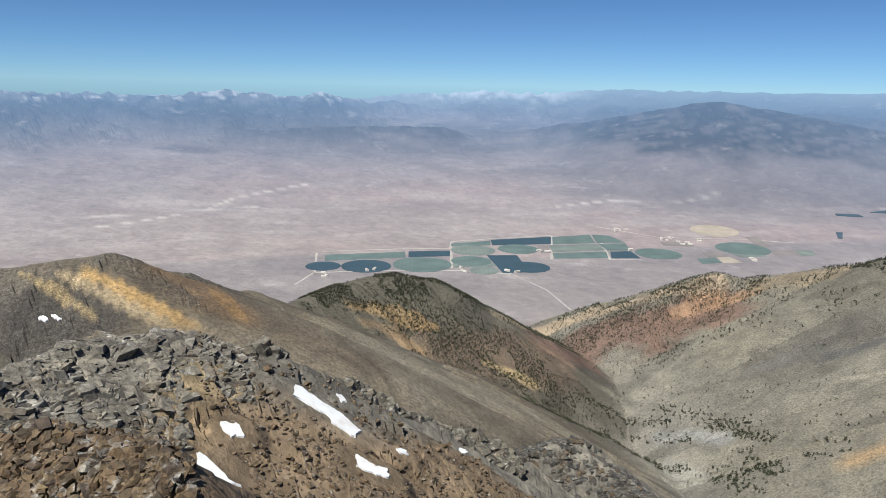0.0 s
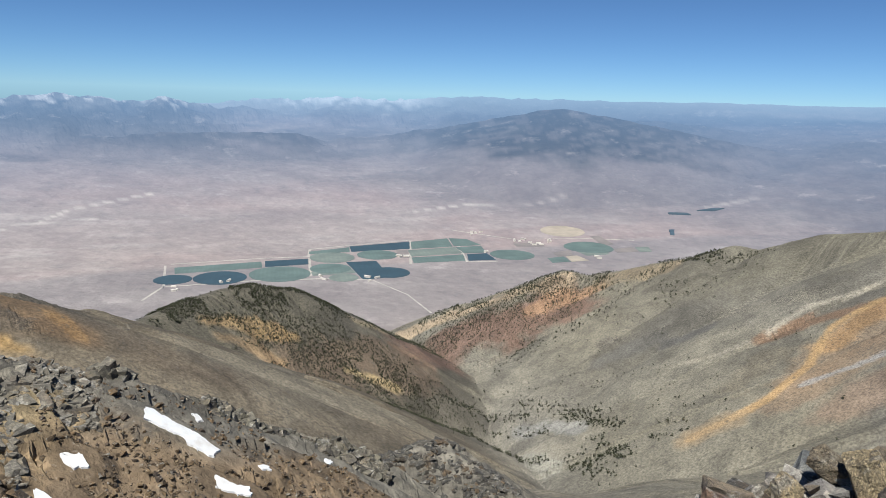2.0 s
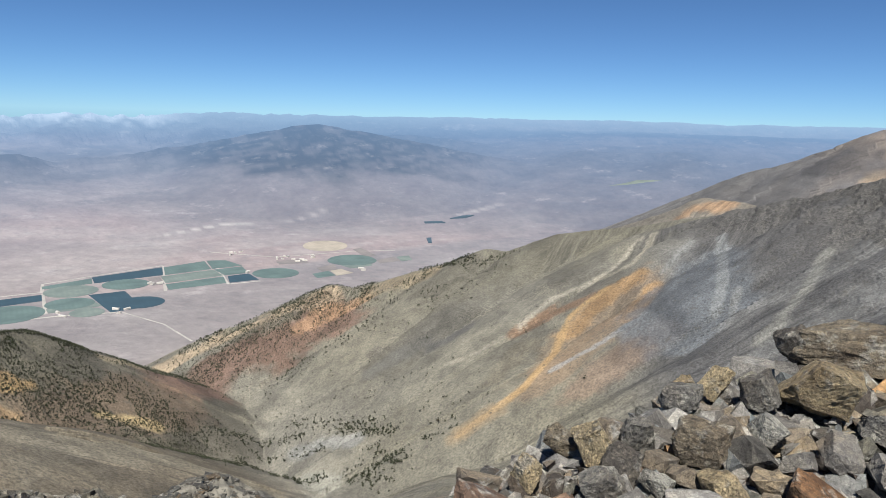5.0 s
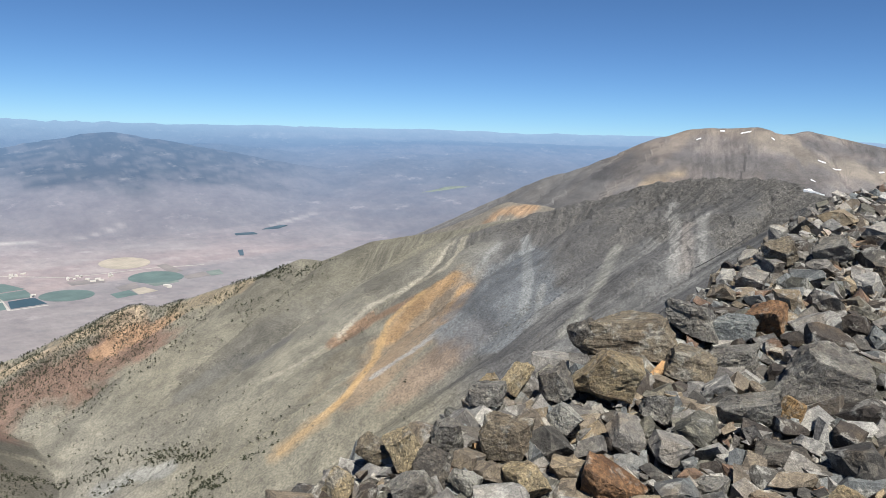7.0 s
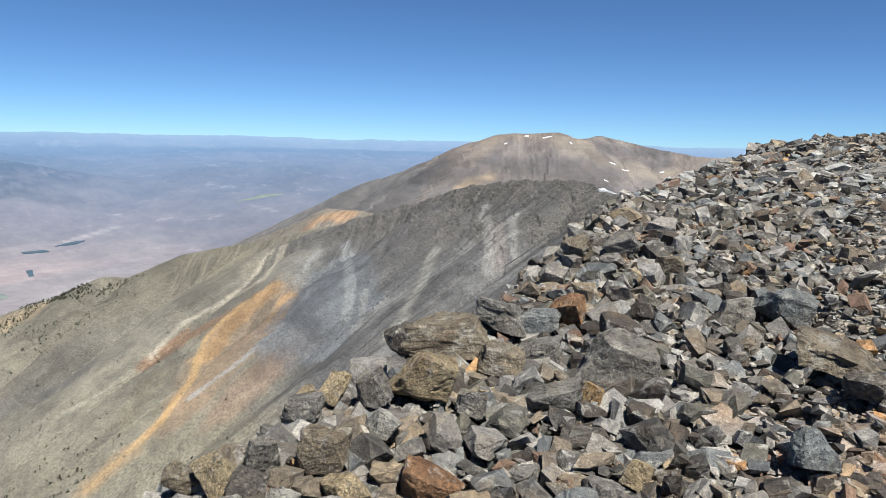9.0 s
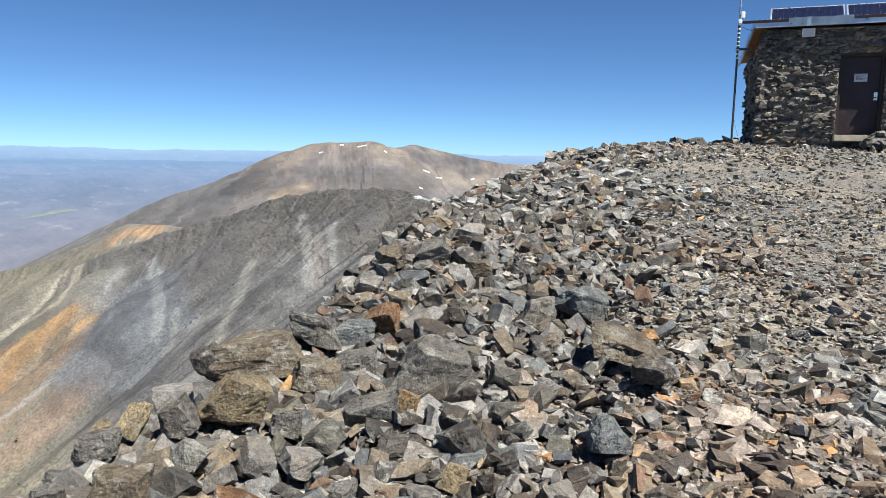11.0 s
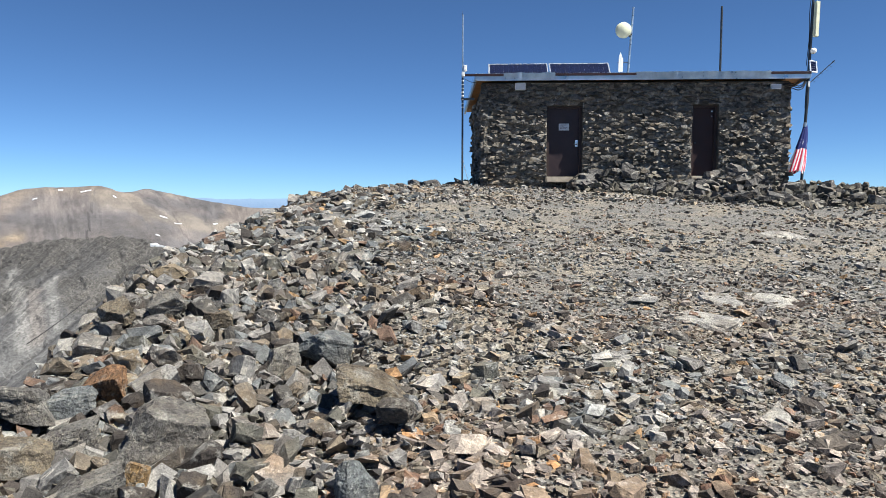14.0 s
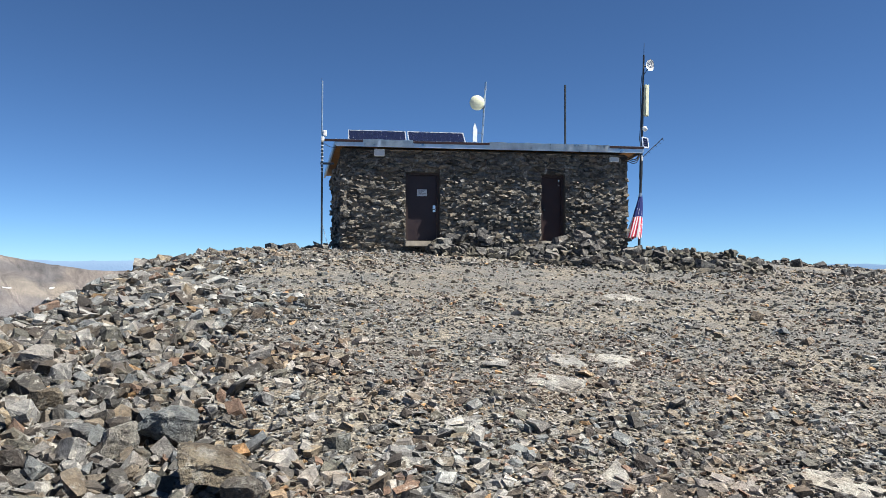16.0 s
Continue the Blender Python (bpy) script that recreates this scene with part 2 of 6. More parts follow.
# ---------------------------------------------------------------- materials
class Nodes:
    """A short way to wire up a material."""

    def __init__(self, name, rough=0.85, metal=0.0):
        self.m = bpy.data.materials.new(name)
        self.m.use_nodes = True
        self.t = self.m.node_tree
        self.b = self.t.nodes["Principled BSDF"]
        self.b.inputs["Roughness"].default_value = rough
        self.b.inputs["Metallic"].default_value = metal
        self.b.inputs["Specular IOR Level"].default_value = 0.3

    def add(self, kind, **values):
        n = self.t.nodes.new(kind)
        for key, value in values.items():
            n.inputs[key].default_value = value
        return n

    def link(self, a, b):
        self.t.links.new(a, b)

    def noise(self, vector, scale, detail=4.0, rough=0.55):
        n = self.add("ShaderNodeTexNoise", Scale=scale, Detail=detail, Roughness=rough)
        self.link(vector, n.inputs["Vector"])
        return n.outputs["Fac"]

    def remap(self, value, a, b, c, d):
        n = self.t.nodes.new("ShaderNodeMapRange")
        self.link(value, n.inputs[0])
        for k, v in zip((1, 2, 3, 4), (a, b, c, d)):
            n.inputs[k].default_value = v
        return n.outputs[0]

    def mix(self, fac, a, b, blend="MIX"):
        n = self.t.nodes.new("ShaderNodeMix")
        n.data_type, n.blend_type = "RGBA", blend
        for value, socket in ((fac, n.inputs[0]), (a, n.inputs[6]), (b, n.inputs[7])):
            if isinstance(value, bpy.types.NodeSocket):
                self.link(value, socket)
            else:
                socket.default_value = value if isinstance(value, float) else (*value, 1)
        return n.outputs[2]

    def ramp(self, value, stops, sharp=False):
        n = self.t.nodes.new("ShaderNodeValToRGB")
        n.color_ramp.interpolation = "CONSTANT" if sharp else "LINEAR"
        while len(n.color_ramp.elements) < len(stops):
            n.color_ramp.elements.new(0.5)
        for e, (p, c) in zip(n.color_ramp.elements, stops):
            e.position, e.color = p, (*c, 1)
        self.link(value, n.inputs[0])
        return n.outputs[0]

    def bump(self, height, strength, distance):
        n = self.add("ShaderNodeBump", Strength=strength, Distance=distance)
        self.link(height, n.inputs["Height"])
        if self.b.inputs["Normal"].links:
            self.link(self.b.inputs["Normal"].links[0].from_socket, n.inputs["Normal"])
        self.link(n.outputs[0], self.b.inputs["Normal"])

    def colour(self, socket):
        self.link(socket, self.b.inputs["Base Color"])
        return self.m

    def weathered(self, p, base, fine, grain):
        """Faces weathered each in its own tone, mottling, dark patina and a few cracks."""
        face = self.t.nodes.new("ShaderNodeVectorMath")
        face.operation = "MULTIPLY_ADD"
        self.link(self.t.nodes.new("ShaderNodeNewGeometry").outputs["True Normal"], face.inputs[0])
        face.inputs[1].default_value = (2.6, 2.6, 2.6)
        place_noise = self.add("ShaderNodeTexNoise", Scale=1.7, Detail=0.0)
        self.link(p, place_noise.inputs["Vector"])
        self.link(place_noise.outputs["Color"], face.inputs[2])
        tone = self.noise(face.outputs[0], 1.6, 1.0)
        base = self.mix(1.0, base, self.ramp(tone, [(0.34, (0.58, 0.58, 0.6)), (0.5, (1.0, 1.0, 1.0)), (0.66, (1.3, 1.27, 1.2))]), "MULTIPLY")
        speck = self.noise(p, grain * 17, 3.0, 0.7)
        base = self.mix(1.0, base, self.ramp(speck, [(0.35, (0.62, 0.62, 0.62)), (0.65, (1.36, 1.36, 1.36))]), "MULTIPLY")
        mid = self.noise(p, grain * 1.3, 5.0, 0.7)
        base = self.mix(1.0, base, self.ramp(mid, [(0.36, (0.74, 0.74, 0.75)), (0.5, (1.0, 1.0, 1.0)), (0.64, (1.24, 1.23, 1.2))]), "MULTIPLY")
        base = self.mix(1.0, base, self.ramp(fine, [(0.3, (0.65, 0.65, 0.65)), (0.7, (1.3, 1.3, 1.28))]), "MULTIPLY")
        warp = self.t.nodes.new("ShaderNodeVectorMath")
        warp.operation = "MULTIPLY_ADD"
        bent = self.add("ShaderNodeTexNoise", Scale=grain * 0.4, Detail=3.0)
        self.link(p, bent.inputs["Vector"])
        self.link(bent.outputs["Color"], warp.inputs[0])
        warp.inputs[1].default_value = (0.25, 0.25, 0.25)
        self.link(p, warp.inputs[2])
        crack = self.add("ShaderNodeTexVoronoi", Scale=grain * 0.42)
        crack.feature = "DISTANCE_TO_EDGE"
        self.link(warp.outputs[0], crack.inputs["Vector"])
        return self.mix(self.remap(crack.outputs["Distance"], 0.0, 0.018, 0.35, 0.0), base, (0.03, 0.028, 0.025))

    def position(self):
        return self.t.nodes.new("ShaderNodeNewGeometry").outputs["Position"]

    def local(self):
        return self.t.nodes.new("ShaderNodeTexCoord").outputs["Object"]


STONES = [(0.0, (0.205, 0.19, 0.17)), (0.14, (0.09, 0.083, 0.073)), (0.27, (0.30, 0.28, 0.25)), (0.38, (0.17, 0.178, 0.175)), (0.48, (0.21, 0.172, 0.128)), (0.60, (0.065, 0.054, 0.046)),
          (0.70, (0.34, 0.325, 0.295)), (0.80, (0.14, 0.133, 0.108)), (0.91, (0.29, 0.23, 0.155)), (0.95, (0.19, 0.122, 0.085)), (0.988, (0.37, 0.225, 0.11))]


def stone_material(name, source, stops=STONES, grain=14.0, dull=1.0, broad=False):
    """Broken, weathered rock. source: 'island' or 'object' tells one stone from the next."""
    n = Nodes(name, 0.8)
    if source == "island":
        pick = n.t.nodes.new("ShaderNodeNewGeometry").outputs["Random Per Island"]
    else:
        pick = n.t.nodes.new("ShaderNodeObjectInfo").outputs["Random"]
    p = n.position()
    base = n.ramp(pick, [(a, tuple(v * dull * k for v, k in zip(c, (0.81, 0.815, 0.85)))) for a, c in stops], True)
    stain = n.noise(p, grain * 0.22, 3.0)
    base = n.mix(n.remap(stain, 0.54, 0.70, 0.0, 0.5), base, (0.155 * dull, 0.11 * dull, 0.068 * dull))
    pale = n.noise(p, grain * 0.5, 5.0, 0.7)
    base = n.mix(n.remap(pale, 0.55, 0.63, 0.0, 0.7), base, (0.37 * dull, 0.36 * dull, 0.335 * dull))
    fine = n.noise(p, grain * 5, 4.0, 0.7)
    base = n.weathered(p, base, fine, grain)
    if broad:
        tint = n.ramp(n.noise(p, 0.42, 4.0, 0.6), [(0.40, (0.95, 1.0, 1.04)), (0.52, (1.0, 1.0, 1.0)), (0.64, (1.07, 0.96, 0.90))])
        base = n.mix(1.0, base, tint, "MULTIPLY")
    n.bump(n.noise(p, grain * 0.6, 6.0, 0.65), 0.8, 0.04)
    n.bump(n.noise(p, grain * 2.0, 4.0, 0.7), 0.7, 0.016)
    n.bump(fine, 0.6, 0.008)
    return n.colour(base)


def one_stone(name, colour, grain=14.0):
    n = Nodes(name, 0.8)
    p = n.position()
    colour = tuple(v * 0.68 for v in colour)
    base = n.mix(n.remap(n.noise(p, grain * 0.25, 4.0), 0.45, 0.65, 0.0, 0.7), colour, tuple(v * f for v, f in zip(colour, (0.62, 0.55, 0.5))))
    base = n.mix(n.remap(n.noise(p, grain * 0.6, 5.0, 0.7), 0.54, 0.64, 0.0, 0.6), base, (0.27, 0.26, 0.235))
    fine = n.noise(p, grain * 5, 4.0, 0.7)
    base = n.weathered(p, base, fine, grain)
    n.bump(n.noise(p, grain * 0.5, 7.0, 0.65), 0.9, 0.05)
    n.bump(n.noise(p, grain * 2.0, 4.0, 0.7), 0.8, 0.02)
    n.bump(fine, 0.7, 0.009)
    return n.colour(base)


ROCK_LOOSE = stone_material("loose_stone", "island", STONES, 14.0, 1.0, True)
ROCK_BOULDER = stone_material("boulder_stone", "object", STONES, 14.0, 0.74)
ROCK_DARK = stone_material("dark_rubble", "island", [(0.0, (0.15, 0.14, 0.11)), (0.3, (0.19, 0.175, 0.14)), (0.6, (0.12, 0.11, 0.088)), (0.8, (0.21, 0.188, 0.15))], 2.2, 0.72)
ROCK_RIB = stone_material("rib_stone", "island", [(0.0, (0.13, 0.125, 0.11)), (0.3, (0.10, 0.095, 0.085)), (0.6, (0.15, 0.14, 0.12)), (0.85, (0.16, 0.12, 0.08))], 1.6, 0.6)
ROCK_CRAG = stone_material("crag_stone", "island", [(0.0, (0.195, 0.18, 0.15)), (0.25, (0.17, 0.157, 0.13)), (0.5, (0.21, 0.193, 0.16)), (0.75, (0.155, 0.138, 0.11)), (0.9, (0.22, 0.20, 0.165))], 1.6, 0.86)
ROCK_RUST = stone_material("rusty_rubble", "island", [(0.0, (0.17, 0.115, 0.065)), (0.3, (0.125, 0.09, 0.055)), (0.6, (0.20, 0.145, 0.085)), (0.8, (0.10, 0.075, 0.055))], 6.0, 0.72)
ROCK_PILE = stone_material("pile_stone", "object", [(0.0, (0.10, 0.095, 0.09)), (0.3, (0.14, 0.13, 0.12)), (0.6, (0.08, 0.076, 0.07)), (0.85, (0.21, 0.20, 0.18))], 14.0, 0.85)
HERO = [one_stone("grey_boulder", (0.21, 0.20, 0.185)), one_stone("brown_boulder", (0.21, 0.175, 0.13)), one_stone("tan_boulder", (0.36, 0.29, 0.185)), one_stone("ochre_boulder", (0.38, 0.25, 0.12)),
        one_stone("blue_grey_boulder", (0.20, 0.215, 0.22)), one_stone("rust_boulder", (0.25, 0.14, 0.075)), one_stone("dark_boulder", (0.13, 0.115, 0.10)), one_stone("pale_boulder", (0.34, 0.33, 0.30))]
SLAB = one_stone("bedrock", (0.46, 0.445, 0.415))


def ground_material():
    n = Nodes("stony_soil", 0.95)
    p = n.position()
    soil = n.mix(n.remap(n.noise(p, 0.55, 5.0, 0.6), 0.46, 0.60, 0.0, 1.0), (0.165, 0.16, 0.152), (0.245, 0.216, 0.175))
    grit = n.add("ShaderNodeTexVoronoi", Scale=34.0)
    n.link(p, grit.inputs["Vector"])
    tone = n.ramp(grit.outputs["Color"], [(0.2, (0.45, 0.45, 0.46)), (0.5, (0.95, 0.94, 0.92)), (0.8, (1.55, 1.52, 1.46))])
    base = n.mix(1.0, soil, tone, "MULTIPLY")
    base = n.mix(n.remap(n.noise(p, 60.0, 3.0, 0.7), 0.3, 0.7, 0.0, 0.5), base, (0.07, 0.065, 0.058))
    n.bump(grit.outputs["Distance"], 0.8, 0.03)
    n.bump(n.noise(p, 70.0, 4.0, 0.7), 0.6, 0.015)
    return n.colour(base)


def slope_material():
    """Mountain slopes: the rock's own colour from the map, grain and scree streaks on top."""
    n = Nodes("mountain_scree", 0.95)
    p = n.position()
    rock = n.t.nodes.new("ShaderNodeAttribute")
    rock.attribute_name = "rock"
    fall = n.t.nodes.new("ShaderNodeAttribute")
    fall.attribute_name = "fall"
    streak = n.noise(fall.outputs["Vector"], 1.0, 6.0, 0.65)
    grain = n.noise(p, 0.45, 6.0, 0.7)
    patch = n.noise(p, 0.045, 5.0, 0.6)
    base = n.mix(1.0, rock.outputs["Color"], n.ramp(streak, [(0.38, (0.70, 0.70, 0.71)), (0.5, (1, 1, 1)), (0.62, (1.30, 1.29, 1.26))]), "MULTIPLY")
    base = n.mix(1.0, base, n.ramp(patch, [(0.3, (0.86, 0.86, 0.86)), (0.7, (1.14, 1.14, 1.14))]), "MULTIPLY")
    base = n.mix(1.0, base, n.ramp(grain, [(0.36, (0.60, 0.60, 0.60)), (0.64, (1.38, 1.38, 1.38))]), "MULTIPLY")
    outcrop = n.noise(p, 0.11, 7.0, 0.75)
    base = n.mix(n.remap(outcrop, 0.58, 0.63, 0.0, 0.6), base, (0.075, 0.07, 0.062))
    # single dark blocks lying on the scree, in drifts
    block = n.add("ShaderNodeTexVoronoi", Scale=0.22)
    n.link(p, block.inputs["Vector"])
    drift = n.remap(n.noise(p, 0.016, 5.0, 0.6), 0.46, 0.60, 0.05, 0.24)
    near = n.t.nodes.new("ShaderNodeMath")
    near.operation = "LESS_THAN"
    n.link(block.outputs["Distance"], near.inputs[0])
    n.link(drift, near.inputs[1])
    blocks_fac = n.t.nodes.new("ShaderNodeMath")
    blocks_fac.operation = "MULTIPLY"
    n.link(near.outputs[0], blocks_fac.inputs[0])
    blocks_fac.inputs[1].default_value = 0.55
    base = n.mix(blocks_fac.outputs[0], base, (0.07, 0.066, 0.06))
    base = n.mix(n.remap(n.noise(p, 1.6, 3.0, 0.7), 0.62, 0.72, 0.0, 0.45), base, (0.26, 0.245, 0.215))
    # bare crags: cracked faces, tone changing from block to block
    crag = n.t.nodes.new("ShaderNodeAttribute")
    crag.attribute_name = "crag"
    bent = n.add("ShaderNodeTexNoise", Scale=0.35, Detail=4.0)
    n.link(p, bent.inputs["Vector"])
    warp = n.t.nodes.new("ShaderNodeVectorMath")
    warp.operation = "MULTIPLY_ADD"
    n.link(bent.outputs["Color"], warp.inputs[0])
    warp.inputs[1].default_value = (2.2, 2.2, 2.2)
    n.link(p, warp.inputs[2])
    split = n.add("ShaderNodeTexVoronoi", Scale=0.55)
    split.feature = "DISTANCE_TO_EDGE"
    n.link(warp.outputs[0], split.inputs["Vector"])
    cell = n.add("ShaderNodeTexVoronoi", Scale=1.5)
    n.link(warp.outputs[0], cell.inputs["Vector"])
    faces = n.mix(1.0, base, n.ramp(cell.outputs["Color"], [(0.2, (0.6, 0.6, 0.61)), (0.5, (1, 1, 1)), (0.8, (1.5, 1.48, 1.42))]), "MULTIPLY")
    faces = n.mix(n.remap(split.outputs["Distance"], 0.0, 0.045, 0.5, 0.0), faces, (0.03, 0.028, 0.025))
    base = n.mix(crag.outputs["Fac"], base, faces)
    n.bump(patch, 0.3, 3.0)
    n.bump(grain, 0.35, 0.8)
    n.bump(outcrop, 0.4, 2.5)
    n.bump(streak, 0.25, 1.0)
    return n.colour(base)


def distance_material():
    """Valley and far ranges: a backdrop whose haze is put in as a bluish glow that grows with distance."""
    n = Nodes("hazy_far_land", 1.0)
    n.b.inputs["Specular IOR Level"].default_value = 0.0
    p = n.position()
    land = n.t.nodes.new("ShaderNodeAttribute")
    land.attribute_name = "rock"
    broad = n.noise(p, 0.006, 6.0, 0.62)
    fine = n.noise(p, 0.03, 5.0, 0.65)
    base = n.mix(1.0, land.outputs["Color"], n.ramp(broad, [(0.32, (0.84, 0.82, 0.83)), (0.68, (1.16, 1.16, 1.14))]), "MULTIPLY")
    base = n.mix(1.0, base, n.ramp(fine, [(0.3, (0.9, 0.9, 0.9)), (0.7, (1.1, 1.1, 1.1))]), "MULTIPLY")
    # dark scrub and lava flecks, pale alkali
    base = n.mix(n.remap(n.noise(p, 0.014, 8.0, 0.72), 0.54, 0.68, 0.0, 0.4), base, (0.14, 0.13, 0.135))
    base = n.mix(n.remap(n.noise(p, 0.009, 8.0, 0.7), 0.58, 0.74, 0.0, 0.4), base, (0.46, 0.42, 0.405))
    n.bump(n.noise(p, 0.012, 6.0, 0.6), 0.5, 30.0)
    n.colour(base)
    # haze: emission mixed in by distance from the summit
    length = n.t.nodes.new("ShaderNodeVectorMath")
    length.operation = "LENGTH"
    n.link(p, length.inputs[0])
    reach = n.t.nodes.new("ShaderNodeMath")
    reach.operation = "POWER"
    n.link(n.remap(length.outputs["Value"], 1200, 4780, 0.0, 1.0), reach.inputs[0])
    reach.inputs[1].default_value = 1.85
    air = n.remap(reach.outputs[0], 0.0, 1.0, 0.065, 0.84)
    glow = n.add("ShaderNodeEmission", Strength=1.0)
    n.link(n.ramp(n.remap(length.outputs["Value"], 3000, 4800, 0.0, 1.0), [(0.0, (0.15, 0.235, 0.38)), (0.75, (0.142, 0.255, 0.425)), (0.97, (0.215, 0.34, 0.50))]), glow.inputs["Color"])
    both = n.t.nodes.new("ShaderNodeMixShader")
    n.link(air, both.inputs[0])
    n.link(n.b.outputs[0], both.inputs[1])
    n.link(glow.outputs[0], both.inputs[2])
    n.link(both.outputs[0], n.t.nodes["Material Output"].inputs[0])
    return n.m


def plain(name, colour, rough=0.6, metal=0.0, vary=0.12, scale=9.0, bump=0.0):
    """Paint, metal or wood with a little dirt and wear."""
    n = Nodes(name, rough, metal)
    p = n.local()
    base = n.mix(n.remap(n.noise(p, scale, 5.0, 0.65), 0.35, 0.65, 0.0, 1.0), tuple(v * (1 - vary) for v in colour), tuple(min(1, v * (1 + vary)) for v in colour))
    base = n.mix(n.remap(n.noise(p, scale * 6, 3.0, 0.7), 0.6, 0.75, 0.0, 0.35), base, tuple(v * 0.6 for v in colour))
    n.link(n.remap(n.noise(p, scale * 2, 3.0), 0.3, 0.7, max(0.05, rough - 0.12), min(1, rough + 0.12)), n.b.inputs["Roughness"])
    if bump:
        n.bump(n.noise(p, scale * 3, 4.0), bump, 0.01)
    return n.colour(base)


def field_material(name, colour, rows):
    n = Nodes(name, 0.95)
    n.b.inputs["Specular IOR Level"].default_value = 0.1
    colour = tuple(v * 0.72 for v in colour)
    p = n.position()
    wave = n.add("ShaderNodeTexWave", Scale=rows, Distortion=1.5, Detail=2.0)
    n.link(p, wave.inputs["Vector"])
    base = n.mix(n.remap(n.noise(p, 0.02, 5.0, 0.6), 0.35, 0.65, 0.0, 1.0), tuple(v * 0.82 for v in colour), tuple(v * 1.2 for v in colour))
    base = n.mix(n.remap(wave.outputs["Fac"], 0.0, 1.0, 0.0, 0.25), base, tuple(v * 0.8 for v in colour))
    n.colour(base)
    # valley haze put in as a faint, even bluish emission
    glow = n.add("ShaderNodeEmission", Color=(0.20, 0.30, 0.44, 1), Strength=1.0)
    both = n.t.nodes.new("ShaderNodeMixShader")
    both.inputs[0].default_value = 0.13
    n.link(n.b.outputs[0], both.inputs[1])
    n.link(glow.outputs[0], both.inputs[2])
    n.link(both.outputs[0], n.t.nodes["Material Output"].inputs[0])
    return n.m


def snow_material():
    n = Nodes("old_snow", 0.6)
    p = n.position()
    base = n.mix(n.remap(n.noise(p, 0.8, 5.0), 0.45, 0.7, 0.0, 0.6), (0.70, 0.72, 0.75), (0.50, 0.47, 0.44))
    n.bump(n.noise(p, 3.0, 4.0), 0.5, 0.08)
    return n.colour(base)


def foliage_material(name, colour):
    n = Nodes(name, 0.9)
    n.b.inputs["Specular IOR Level"].default_value = 0.1
    pick = n.t.nodes.new("ShaderNodeNewGeometry").outputs["Random Per Island"]
    base = n.ramp(pick, [(0.0, tuple(v * 0.6 for v in colour)), (0.6, colour), (1.0, tuple(v * 1.6 for v in colour))])
    return n.colour(base)


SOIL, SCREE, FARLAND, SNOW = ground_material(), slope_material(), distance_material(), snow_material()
PINE = foliage_material("pine_needles", (0.034, 0.037, 0.024))
BARK = plain("pine_bark", (0.12, 0.085, 0.06), 0.9)

# ---------------------------------------------------------------- mesh helpers
def fast_mesh(name, verts, faces, material=None, smooth=False):
    """A mesh from arrays of points and of equal-sided faces."""
    verts, faces = np.asarray(verts, np.float32), np.asarray(faces, np.int32)
    me = bpy.data.meshes.new(name)
    sides = faces.shape[1]
    me.vertices.add(len(verts))
    me.vertices.foreach_set("co", verts.ravel())
    me.loops.add(faces.size)
    me.loops.foreach_set("vertex_index", faces.ravel())
    me.polygons.add(len(faces))
    me.polygons.foreach_set("loop_start", np.arange(0, faces.size, sides, dtype=np.int32))
    me.polygons.foreach_set("use_smooth", np.full(len(faces), smooth))
    me.update(calc_edges=True)
    me.validate()
    if material:
        me.materials.append(material)
    return me


def bearing_xy(points):
    return [(d * math.sin(radians(b)), d * math.cos(radians(b))) for b, d in points]


def line_distance(x, y, line):
    best = np.full(np.shape(x), 1e9)
    for (ax, ay), (bx, by) in zip(line, line[1:]):
        dx, dy = bx - ax, by - ay
        s = np.clip(((x - ax) * dx + (y - ay) * dy) / (dx * dx + dy * dy), 0, 1)
        best = np.minimum(best, np.hypot(x - ax - s * dx, y - ay - s * dy))
    return best


# ---------------------------------------------------------------- the colours of the rock
# the eighth entry, the snowy peak, leans lilac-grey for haze
LAYER_ROCK = np.array([(0.21, 0.19, 0.15), (0.19, 0.177, 0.152), (0.15, 0.127, 0.095), (0.135, 0.124, 0.10), (0.205, 0.19, 0.152), (0.122, 0.12, 0.122), (0.20, 0.18, 0.155), (0.165, 0.150, 0.152),
                       (0.39, 0.335, 0.32), (0.042, 0.042, 0.046), (0.07, 0.075, 0.085)])
